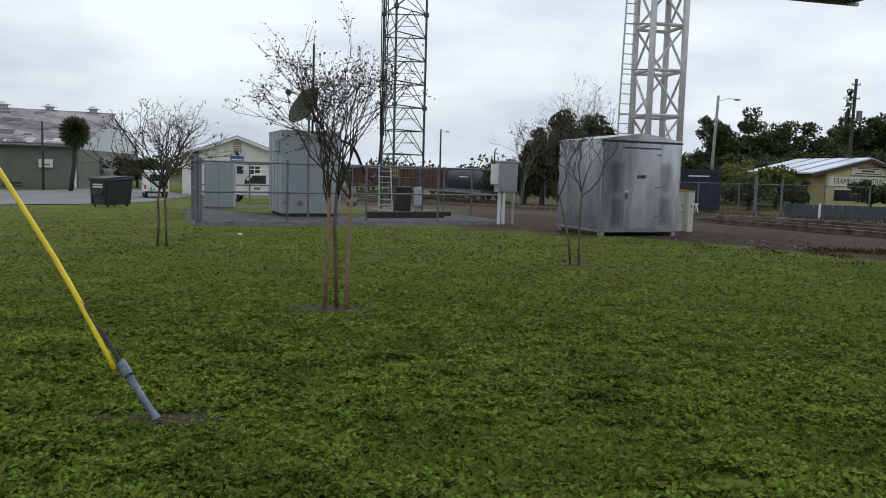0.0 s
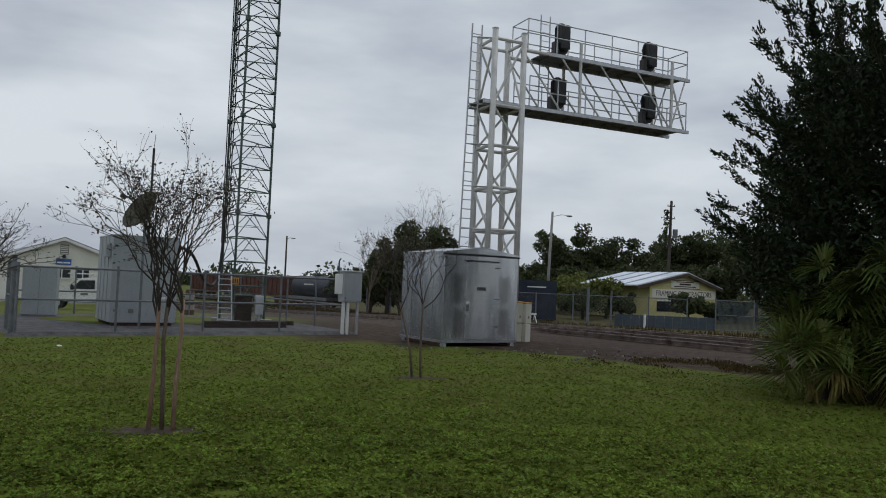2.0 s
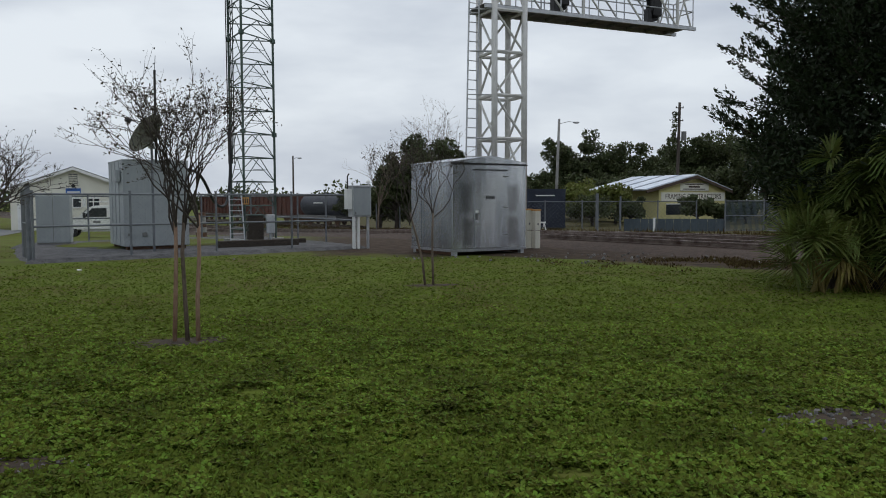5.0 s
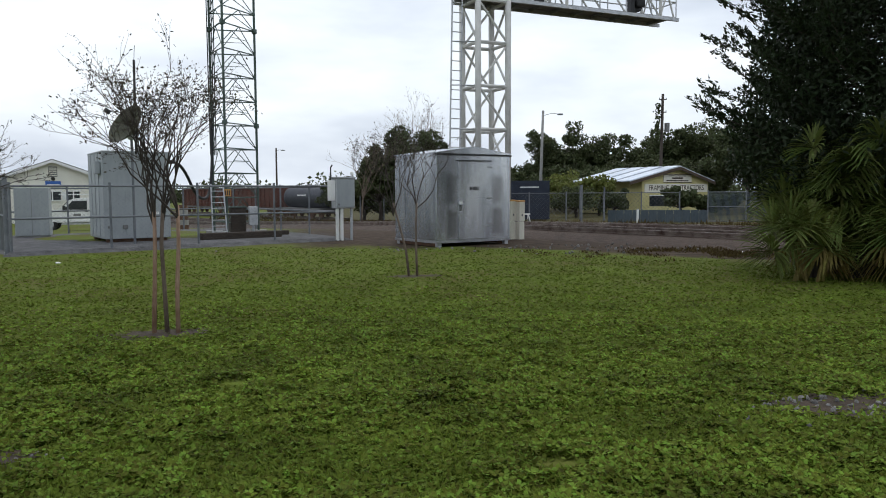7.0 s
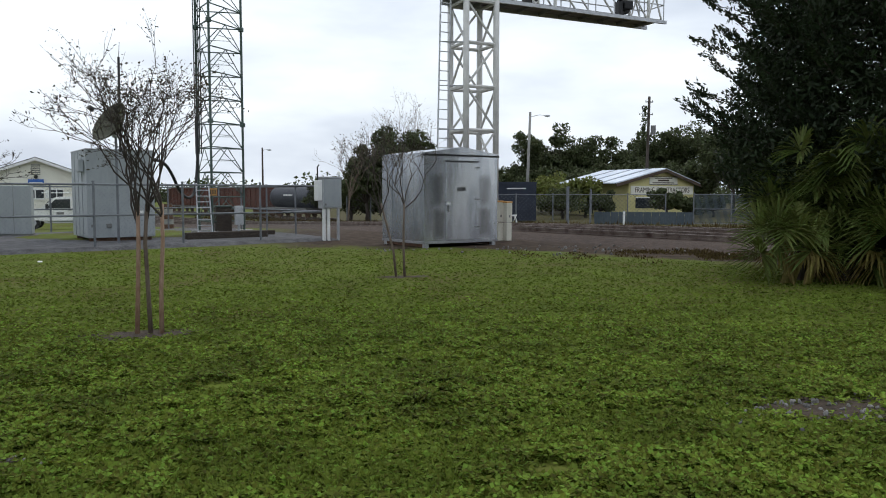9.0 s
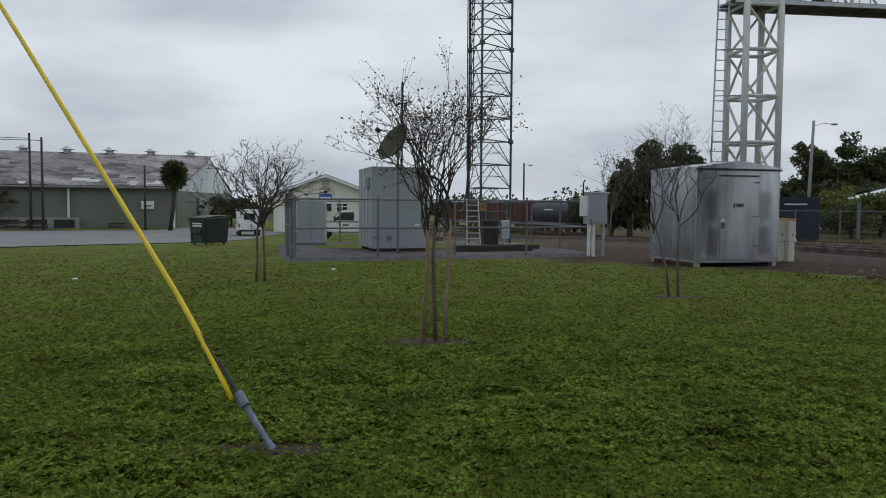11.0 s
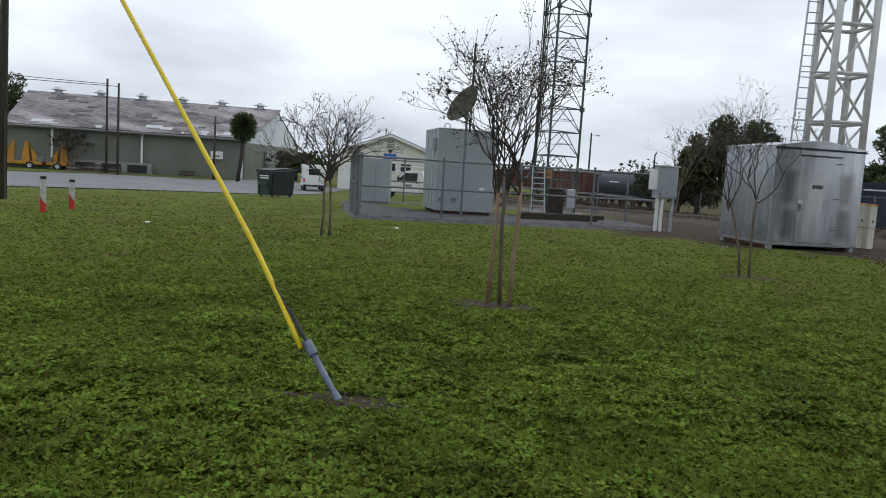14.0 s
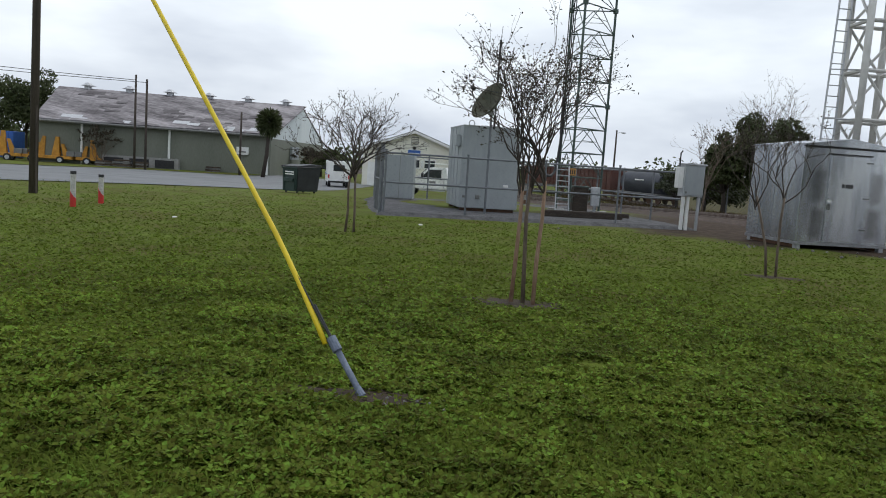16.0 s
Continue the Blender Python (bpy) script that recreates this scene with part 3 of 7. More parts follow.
loop = rounded([(-3.95, 25.3, 2.62), (-3.3, 25.9, 2.58), (-3.07, 26.6, 2.35), (-2.80, 27.5, 1.40), (-2.48, 28.4, 1.35), (-2.38, 28.7, 2.4), (-2.36, 28.76, 3.4), (-2.36, 28.76, 4.2)])
tagged(mesh_object("feeder_cable", tubed(loop, 0.05, 8), BLACK, smooth=True), "thick black feeder cable drooping from shelter to tower", "cable")

# odds and ends at the foot of the tower
ob = thing("ladder", (-2.05, 26.9, PAD_Z), "pale aluminium ladder leaning against the radio tower", "ladder", 10)
for x in (-0.2, 0.2):
    part("stile", tubed([(x * 1.15, -0.35, 0), (x, 0.35, 1.75)], 0.024, 6), GALV, ob)
for k in range(8):
    f = 0.1 + 0.11 * k
    part("rung", tubed([(-0.22, -0.35 + 0.7 * f, 1.75 * f), (0.22, -0.35 + 0.7 * f, 1.75 * f)], 0.015, 5), GALV, ob)
ob = thing("equipment_box", (-1.5, 27.9, PAD_Z), "dark steel equipment box at the foot of the tower", "equipment box", 12)
part("case", boxed(-0.26, 0.26, -0.25, 0.25, 0.1, 0.95, r=0.02), TIE, ob)
part("lid", boxed(-0.29, 0.29, -0.28, 0.28, 0.95, 1.0, r=0.01), DARK_STEEL, ob)
for x in (-0.28, 0.2):
    part("foot", boxed(x * 0.8, x * 0.8 + 0.06, -0.2, 0.2, 0, 0.1), RUST, ob)
ob = thing("equipment_box", (-0.95, 27.35, PAD_Z), "grey steel equipment box beside the tower leg", "equipment box", 12)
part("case", boxed(-0.14, 0.14, -0.12, 0.12, 0.35, 1.0, r=0.015), GALV, ob)
part("post", boxed(-0.04, 0.04, -0.03, 0.05, -0.1, 0.36), GALV, ob)
ob = thing("warning_sign", (-1.78, 27.36, PAD_Z + 1.35), "small faded orange warning sign fixed to the tower leg", "sign", 6)
part("plate", boxed(-0.12, 0.12, -0.012, 0.012, 0, 0.24), ORANGE, ob)
for x in (-0.07, 0.0, 0.07):
    part("lettering_bar", boxed(x - 0.018, x + 0.018, -0.018, -0.012, 0.04, 0.20), BLACK, ob)

# ---------------------------------------------------------------- signal bridge


def build_gantry():
    ob = thing("signal_gantry", (7.0, 26.3, 0), "silver-painted cantilever railway signal bridge reaching over the tracks", "signal bridge", 14)
    S, TOP, LOW, UP, END, HALF = 0.58, 10.62, 8.15, 10.18, 8.0, 0.55
    for x in (-S, S):
        for y in (-S, S):
            leg = part("leg", tubed([(x, y, 0.05), (x, y, TOP)], 0.105, 14), GANTRY, ob, smooth=True)
            part("cap", tubed([(x, y, TOP), (x, y, TOP + 0.03)], 0.115, 14), GANTRY, leg)
            part("base_plate", boxed(x - 0.2, x + 0.2, y - 0.2, y + 0.2, 0.0, 0.05), GALV, leg)
    rings = [0.75, 2.2, 3.67, 5.13, 6.58, 7.98, 10.3]
    sides = [((-S, -S), (S, -S)), ((S, -S), (S, S)), ((S, S), (-S, S)), ((-S, S), (-S, -S))]
    for z in rings:
        for a, b in sides:
            part("collar_beam", tubed([(*a, z), (*b, z)], 0.06, 6), GANTRY, ob)
    # one diagonal on each face, turning about from bay to bay
    for k, (z0, z1) in enumerate(zip(rings, rings[1:])):
        for a, b in sides:
            p, q = (a, b) if k % 2 else (b, a)
            part("diagonal_brace", tubed([(*p, z0), (*q, z1)], 0.042, 6), GANTRY, ob)
    part("foundation", boxed(-1.0, 1.0, -1.0, 1.0, -0.3, 0.02), CONCRETE, ob)

    def platform(name, x0, x1, z):
        bm = bmesh.new()
        box(bm, x0, x1, -HALF, HALF, z - 0.03, z)
        deck = part(name, bm, GRATE, ob, "steel grating walkway")
        for y in (-HALF, HALF):
            part("edge_beam", boxed(x0, x1 + 0.12, y - 0.05, y + 0.05, z - 0.15, z - 0.03), GALV, deck)
        x = x0 + 0.3
        while x < x1:
            part("joist", boxed(x, x + 0.06, -HALF + 0.05, HALF - 0.05, z - 0.13, z - 0.03), GRATE, deck)
            x += 0.9
        return deck

    low = platform("walkway", -S - 0.35, END, LOW)
    up = platform("walkway", 1.55, END, UP)

    def railing(parent, x0, x1, z, ys, ends=True):
        k = max(2, round((x1 - x0) / 1.25))
        for y in ys:
            for i in range(k + 1):
                x = x0 + (x1 - x0) * i / k
                part("rail_post", tubed([(x, y, z - 0.1), (x, y, z + 1.06)], 0.022, 6), GALV, parent)
            for h in (0.55, 1.06):
                part("hand_rail", tubed([(x0, y, z + h), (x1, y, z + h)], 0.022, 6), GALV, parent)
        if ends:
            for h in (0.55, 1.06):
                part("hand_rail", tubed([(x1, ys[0], z + h), (x1, ys[-1], z + h)], 0.022, 6), GALV, parent)

    railing(low, S + 0.3, END, LOW, (-HALF, HALF))
    railing(up, 0.75, END, UP, (-HALF, HALF))
    for h in (0.55, 1.06):
        part("hand_rail", tubed([(0.75, -HALF, UP + h), (0.75, HALF, UP + h)], 0.022, 6), GALV, up)
    for y in (-HALF, HALF):
        part("chord", tubed([(S, y, UP - 0.1), (1.6, y, UP - 0.1)], 0.07, 8), GANTRY, ob)
        for x in (3.0, END - 0.75):
            part("hanger", tubed([(x, y, LOW - 0.1), (x, y, UP + 0.55)], 0.06, 8), GANTRY, ob)
        xs = [S, 2.2, 3.9, 5.6, 7.2, END - 0.1]
        for i, (a, b) in enumerate(zip(xs, xs[1:])):
            part("diagonal", tubed([(a, y, UP - 0.15), (b, y, LOW - 0.05)], 0.036, 6), GANTRY, ob)
        part("diagonal", tubed([(END - 0.1, y, UP - 0.15), (END - 0.75, y, LOW)], 0.03, 6), GANTRY, ob)
    # ladders
    def ladder_x(z, inner):
        return -S - 0.98 + 0.25 * z / TOP + (0.38 if inner else 0.0)

    for inner in (False, True):
        part("ladder_rail", tubed([(ladder_x(0.3, inner), -0.25, 0.3), (ladder_x(TOP + 0.15, inner), -0.25, TOP + 0.15)], 0.028, 6), GALV, ob)
    z = 0.5
    while z < TOP:
        part("rung", tubed([(ladder_x(z, False), -0.25, z), (ladder_x(z, True), -0.25, z)], 0.018, 5), GALV, ob)
        z += 0.32
    for z in rings[1:]:
        for inner in (False, True):
            part("ladder_bracket", tubed([(ladder_x(z, inner), -0.25, z), (-S, -S, z)], 0.02, 5), GALV, ob)
    for xl in (1.95, 2.35):
        part("ladder_rail", tubed([(xl, HALF + 0.03, LOW), (xl, HALF + 0.03, UP + 1.75)], 0.025, 6), GALV, ob)
    z = LOW + 0.25
    while z < UP + 1.7:
        part("rung", tubed([(1.95, HALF + 0.03, z), (2.35, HALF + 0.03, z)], 0.016, 5), GALV, ob)
        z += 0.32
    # signal heads: a round-ended black target with lamp hoods on its far side, on a short mast
    for x, z in ((2.55, UP), (6.6, UP), (2.45, LOW), (6.6, LOW)):
        head = part("signal_mast", tubed([(x, 0.15, z), (x, 0.15, z + 1.2)], 0.05, 8), GALV, ob)
        bm = bmesh.new()
        outline = [(x + 0.30 * math.cos(a), z + 0.78 + (0.30 if math.sin(a) >= 0 else -0.30) + 0.30 * math.sin(a)) for a in [2 * math.pi * k / 28 for k in range(28)]]
        prism(bm, outline, 0.06, 0.09)
        part("target", bm, BLACK, head, "black round-ended signal backing plate")
        part("signal_case", boxed(x - 0.2, x + 0.2, -0.22, 0.06, z + 0.35, z + 1.25, r=0.03), BLACK, head)
        for k in range(3):
            bm = bmesh.new()
            zc = z + 0.45 + 0.33 * k
            tube(bm, [(x, 0.09, zc), (x, 0.36, zc - 0.02)], 0.12, 12, cap=False)
            part("lamp_hood", bm, BLACK, head)
        part("relay_box", boxed(x - 0.42, x - 0.24, -0.16, 0.1, z + 0.1, z + 0.6, r=0.015), BLACK, head)


build_gantry()

# ---------------------------------------------------------------- railway tracks


def build_tracks():
    for u0, first_v, count in ((20.4, -8, 110), (24.3, -8, 110), (33.25, 56, 60)):
        ob = thing("railway_track", (0, 0, 0), "rusty steel rails on dark timber sleepers", "railway track", group="railway tracks", kind="structure")
        for u in (u0, u0 + 1.5):
            bm = bmesh.new()
            last = None
            v = -60.0 if first_v < 0 else first_v
            while v < 200:
                p = by_track(u, v)
                h = level(p.x, p.y) + 0.15
                ring = []
                for du, dz in ((-0.07, 0), (-0.07, 0.02), (-0.012, 0.04), (-0.012, 0.12), (-0.036, 0.13), (-0.036, 0.165), (0.036, 0.165), (0.036, 0.13), (0.012, 0.12), (0.012, 0.04), (0.07, 0.02), (0.07, 0)):
                    q = by_track(u + du, v)
                    ring.append(bm.verts.new((q.x, q.y, h + dz)))
                if last:
                    for i in range(12):
                        bm.faces.new((last[i], last[(i + 1) % 12], ring[(i + 1) % 12], ring[i]))
                last = ring
                v += 4.0
            part("rail", bm, RAILTOP, ob)
        me = None
        for k in range(count):
            v = first_v + 0.62 * k
            p = by_track(u0 + 0.75, v)
            if me is None:
                bm = boxed(-1.3, 1.3, -0.11, 0.11, -0.10, 0.035, r=0.012)
                first = part("sleeper", bm, TIE, ob)
                me = first.data
                s = first
            else:
                s = new("sleeper", me)
                s.parent = ob
            s.matrix_basis = pose(p.x, p.y, level(p.x, p.y) + 0.098, 0, 0, TRACK + random.uniform(-1, 1))


# ---------------------------------------------------------------- chain-link fences


def build_fence(name, a, b, z, height, posts, label, rails=(0.95, 1.78), step=0.13, wire=0.001, barbed=True, post_r=0.032, group="", base=None):
    a, b = Vector(a), Vector(b)
    run = (b - a).length
    ang = math.degrees(math.atan2(b.y - a.y, b.x - a.x))
    ob = thing(name, (a.x, a.y, z), label, "chain-link fence", ang, group)
    for k in range(posts + 1):
        x = run * k / posts
        p = part("post", tubed([(x, 0, -0.15), (x, 0, height + (0.26 if barbed else 0.04))], post_r, 10), FENCE_PIPE, ob)
        part("post_cap", tubed([(x, 0, height + (0.26 if barbed else 0.04)), (x, 0, height + (0.30 if barbed else 0.08))], post_r * 1.25, 8), FENCE_PIPE, p)
    for h in rails:
        part("rail", tubed([(0, 0.03, h), (run, 0.03, h)], 0.027, 8), FENCE_PIPE, ob)
    bm = bmesh.new()
    s = -height
    while s < run:
        for sgn in (1, -1):
            x0, x1, z0, z1 = s, s + height, 0.04, height
            if x0 < 0:
                z0 += -x0
                x0 = 0
            if x1 > run:
                z1 -= x1 - run
                x1 = run
            if x1 - x0 < 0.05:
                continue
            if sgn < 0:
                z0, z1 = height + 0.04 - z0, height + 0.04 - z1
            tube(bm, [(x0, 0.045 * sgn * 0.2 - 0.03, z0), (x1, 0.045 * sgn * 0.2 - 0.03, z1)], wire, 3, cap=False)
        s += step
    tagged(part("chain_link_mesh", bm, FENCE_WIRE, ob, "woven steel wire mesh"), kind="stuff")
    if barbed:
        for h in (0.09, 0.20):
            part("barbed_wire", tubed([(0, 0, height + h), (run, 0, height + h)], 0.006, 4), FENCE_PIPE, ob)
    return ob


for i, (a, b, n) in enumerate(((C1, C2, 4), (C2, C3, 4), (C4, C3, 4), (C1, C4, 4))):
    build_fence("compound_fence", a, b, -0.02, 1.80, n, "grey galvanised chain-link fence with steel rails round the compound", barbed=False, group="compound fences")
gate = thing("fence_gate", (C1.x - 0.22, C1.y + 0.35, -0.05), "grey steel-framed chain-link gate standing open at the fence corner", "gate", 112)
part("gate_frame", tubed([(0, 0, 0.08), (0, 0, 1.95), (1.7, 0, 1.95), (1.7, 0, 0.08), (0, 0, 0.08)], 0.03, 8), FENCE_PIPE, gate)
part("gate_bar", tubed([(0, 0, 1.05), (1.7, 0, 1.05)], 0.022, 8), FENCE_PIPE, gate)
part("gate_post", tubed([(-0.14, 0, -0.2), (-0.14, 0, 2.08)], 0.06, 12), FENCE_PIPE, gate)
bm = bmesh.new()
for k in range(26):
    tube(bm, [(0.065 * k + 0.03, 0, 0.1), (0.065 * k + 0.03, 0, 1.93)], 0.004, 3, cap=False)
tagged(part("chain_link_mesh", bm, FENCE_WIRE, gate), kind="stuff")


def build_meter_box():
    ob = thing("electrical_cabinet", (1.74, 25.05, -0.06), "pale grey electrical cabinet on white posts at the fence corner", "electrical cabinet", 24)
    part("case", boxed(0, 0.68, 0, 0.34, 1.10, 2.08, r=0.015), GALV, ob)
    part("door", boxed(0.03, 0.65, -0.025, 0.0, 1.14, 2.04, r=0.01), SHELTER, ob, "dull grey door")
    part("hood", boxed(-0.04, 0.72, -0.05, 0.38, 2.07, 2.12, r=0.01), GALV, ob)
    part("latch", boxed(0.06, 0.10, -0.05, -0.02, 1.2, 1.26), GRATE, ob)
    for x in (0.04, 0.20):
        part("post", boxed(x, x + 0.09, 0.06, 0.15, -0.1, 1.12, r=0.01), WHITE, ob, "white-painted post")
    part("post", boxed(0.56, 0.63, 0.06, 0.13, -0.1, 1.12), GALV, ob)
    part("side_box", boxed(-0.16, 0.0, 0.04, 0.3, 1.35, 2.0, r=0.015), WHITE, ob, "narrow white side box")
    bm = bmesh.new()
    bmesh.ops.create_uvsphere(bm, u_segments=12, v_segments=8, radius=0.06, matrix=Matrix.Translation((0.66, 0.15, 2.24)))
    part("photocell", bm, WHITE, ob, "small white globe")
    part("stem", tubed([(0.66, 0.15, 2.1), (0.66, 0.15, 2.2)], 0.02, 6), GALV, ob)
    part("conduit", tubed([(-0.08, 0.2, 2.0), (-0.08, 0.2, 2.42), (-0.02, 0.2, 2.5)], 0.022, 6), BLACK, ob)


build_meter_box()


def build_dish():
    ob = thing("satellite_dish", (-4.16, 23.75, PAD_Z), "olive-brown round satellite dish on a steel pole beside the shelter", "satellite dish")
    part("pole", tubed([(0, 0, -0.1), (0, 0, 3.05)], 0.036, 12), FENCE_PIPE, ob)
    part("whip_antenna", tubed([(0.07, 0.25, 2.6), (0.09, 0.25, 5.3)], 0.035, 8), BLACK, ob, "black whip antenna")
    part("antenna_tip", tubed([(0.09, 0.25, 5.3), (0.12, 0.25, 5.72)], 0.008, 5), BLACK, ob)
    part("mount", boxed(-0.09, 0.09, -0.06, 0.16, 3.0, 3.16, r=0.02), GALV, ob)
    # bowl about its own axis, then turned to face up and to one side
    axis = Vector((-0.62, -0.57, 0.50)).normalized()
    turn = axis.to_track_quat("Z", "Y").to_matrix().to_4x4()
    m = Matrix.Translation((-0.04, -0.02, 3.36)) @ turn
    bm = bmesh.new()
    n, rings = 36, []
    for side in (0, 1):
        for k in range(9):
            r = 0.64 * (k / 8 if side == 0 else 1 - k / 8)
            h = 0.30 * (r / 0.64) ** 2 - 0.12 - (0.012 if side else 0)
            rings.append([bm.verts.new(m @ Vector((max(r, 0.004) * math.cos(2 * math.pi * j / n), max(r, 0.004) * math.sin(2 * math.pi * j / n), h))) for j in range(n)])
    for a, b in zip(rings, rings[1:]):
        for j in range(n):
            bm.faces.new((a[j], a[(j + 1) % n], b[(j + 1) % n], b[j]))
    part("bowl", bm, DISH, ob, "olive mesh bowl", smooth=True)
    feed = m @ Vector((0.0, 0.0, 0.85))
    for a in (0.4, 2.5, 4.6):
        part("feed_arm", tubed([m @ Vector((0.6 * math.cos(a), 0.6 * math.sin(a), 0.14)), feed], 0.012, 5), BLACK, ob)
    part("feed_horn", tubed([feed, feed - axis * 0.14], 0.07, 10), BLACK, ob)


build_dish()

for x, y, h in ((7.36, 24.3, 1.27), (7.62, 24.2, 1.25)):
    ob = thing("signal_pedestal", (x, y, 0), "cream plastic junction pedestal with a faded orange cap", "junction pedestal", 20, "junction pedestals")
    part("lower_body", boxed(-0.105, 0.105, -0.1, 0.1, -0.05, h * 0.46, r=0.02), CREAM, ob)
    part("upper_body", boxed(-0.115, 0.115, -0.11, 0.11, h * 0.46 + 0.012, h - 0.03, r=0.02), CREAM, ob)
    part("cap", boxed(-0.125, 0.125, -0.12, 0.12, h - 0.03, h + 0.02, r=0.012), ORANGE, ob, "faded orange cap")
    part("lock", boxed(-0.02, 0.02, -0.125, -0.105, h * 0.6, h * 0.66), GRATE, ob)

ob = thing("storage_cabinet", (-8.85, 28.6, PAD_Z), "plain light grey steel cabinet at the back of the compound", "cabinet", 8)
ob.matrix_basis = ob.matrix_basis @ Matrix.Diagonal((0.87, 1, 1, 1))
part("body", boxed(0, 1.22, 0, 0.7, 0.04, 1.68, r=0.015), SHELTER, ob)
part("plinth", boxed(0.04, 1.18, 0.04, 0.66, 0, 0.05), CONCRETE, ob)
part("door_seam", boxed(0.60, 0.615, -0.006, 0.0, 0.08, 1.62), GRATE, ob)

for x, y, w, d, yaw in ((-1.25, 25.75, 2.7, 0.22, 25), (-0.4, 27.6, 1.3, 0.2, 8)):
    p = thing("timber_baulk", (x, y, PAD_Z), "dark creosoted timber baulk lying on gravel by the tower", "timber", yaw, "loose timbers")
    part("timber", boxed(-w / 2, w / 2, -d / 2, d / 2, -0.01, 0.10 + 0.04 * w, r=0.025), TIE, p)
for x, y in ((-5.0, 42.0),):
    p = thing("traffic_drum", (x, y, level(x, y)), "faded red and pale striped traffic drum standing on grass", "traffic drum", 0, "traffic drums")
    for k in range(5):
        part("band", tubed([(0, 0, 0.26 * k), (0, 0, 0.26 * k + 0.25)], 0.27 - 0.012 * k, 14), RUST if k % 2 == 0 else CONCRETE, p)

# ---------------------------------------------------------------- guy anchor in the lawn
ANCHOR = Vector((-1.78, 4.78, 0.0))
GUY = Vector((-0.86, 0.42, 1.0))


def build_guy():
    ob = thing("guy_anchor", ANCHOR, "grey anchor rod with a yellow guy guard in the lawn", "guy wire")
    d = GUY.normalized()
    side = Vector((0.42, 0.86, 0)).normalized()
    part("anchor_rod", tubed([-0.2 * d, 0.42 * d], 0.022, 10), BLUE_GREY, ob, smooth=True)
    part("rod_collar", tubed(rounded([0.35 * d, 0.37 * d, 0.44 * d, 0.455 * d], 1), 0.034, 12), BLUE_GREY, ob)
    part("rod_foot", tubed([0.0 * d, 0.07 * d], 0.032, 12, 0.024), BLUE_GREY, ob)
    part("guy_wire", tubed([0.45 * d, 0.60 * d - 0.01 * side, 14.0 * d], 0.007, 6), BLACK, ob)
    # the guard hangs loose below the wire at its foot
    sag = Vector((-0.85, -0.30, -0.45)).normalized()
    pts = [(0.43 + 4.4 * k / 24) * d + sag * 0.052 * max(0.0, 1 - 4.4 * k / 24 / 0.95) ** 1.5 for k in range(25)]
    part("guy_guard", tubed(pts, 0.0185, 14), YELLOW_PVC, ob, "bright yellow plastic guard", smooth=True)
    part("grip", tubed([0.46 * d, 0.72 * d + 0.006 * side], 0.012, 6), BLACK, ob)


build_guy()


def build_pole(name, x, y, h, r, label, arms=(), lamp=0.0, lean=(0, 0), mat=None, z=None, bracket=False):
    z = level(x, y) if z is None else z
    ob = thing(name, (x, y, z), label, "utility pole")
    part("pole", tubed([(0, 0, -0.3), (lean[0] / 2, lean[1] / 2, h / 2), (lean[0], lean[1], h)], r, 12, r * 0.72), mat or POLE_WOOD, ob, smooth=True)
    for hh, w in arms:
        part("crossarm", boxed(-w / 2 + lean[0], w / 2 + lean[0], -0.05, 0.05, hh - 0.05, hh + 0.05), POLE_WOOD, ob)
        for s in (-0.45, 0.45):
            part("insulator", tubed([(w * s + lean[0], 0, hh + 0.05), (w * s + lean[0], 0, hh + 0.2)], 0.04, 8), GRATE, ob)
    if lamp:
        part("lamp_arm", tubed([(lean[0], lean[1], h - 0.5), (lean[0] + lamp * 0.6, lean[1], h - 0.25), (lean[0] + lamp, lean[1], h - 0.3)], 0.03, 6), GALV, ob)
        bm = bmesh.new()
        bmesh.ops.create_uvsphere(bm, u_segments=12, v_segments=6, radius=0.3, matrix=Matrix.Translation((lean[0] + lamp + 0.2, lean[1], h - 0.33)) @ Matrix.Diagonal((1.2, 0.55, 0.4, 1)))
        part("lamp_head", bm, GALV, ob, smooth=True)
    return ob


near = build_pole("utility_pole", -15.85, 18.5, 11.0, 0.118, "dark weathered wooden utility pole standing in the lawn", lean=(0.05, 0.1))
part("ground_wire_guard", boxed(0.10, 0.13, -0.05, 0.0, -0.1, 2.4), POLE_WOOD, near)
build_pole("utility_pole", -46.6, 68.5, 9.1, 0.13, "thin dark wooden utility pole by the road", arms=())
build_pole("utility_pole", -44.6, 67.3, 8.6, 0.13, "thin dark wooden utility pole by the road", arms=())
build_pole("utility_pole", -36.6, 71.0, 6.2, 0.12, "thin dark wooden utility pole by the road", arms=())
build_pole("utility_pole", 25.6, 75.4, 10.6, 0.17, "pale utility pole with a street lamp arm", lamp=1.6, lean=(0.35, 0), mat=CONCRETE)
rp = build_pole("utility_pole", 41.5, 80.6, 13.2, 0.2, "wooden utility pole with short crossarms and hanging vine", arms=((12.6, 0.9), (11.2, 0.9)), lean=(0.2, 0))
nv = np.random.default_rng(8)
q = unit(nv.normal(0, 1, (260, 3)))
vine = quads("vine", np.stack([nv.normal(-0.35, 0.16, 260), nv.normal(0, 0.15, 260), nv.uniform(8.2, 12.2, 260)], 1), q * 0.16, unit(np.cross(q, nv.normal(0, 1, (260, 3)))) * 0.09, LEAF_OAK, rp)
tagged(vine, "hanging vine", kind="stuff")
part("transformer", tubed([(0.75, 0, 9.0), (0.75, 0, 10.0)], 0.28, 12), GRATE, rp)
build_pole("utility_pole", -0.8, 120.0, 9.2, 0.16, "distant thin pole with a small lamp", lamp=0.8)

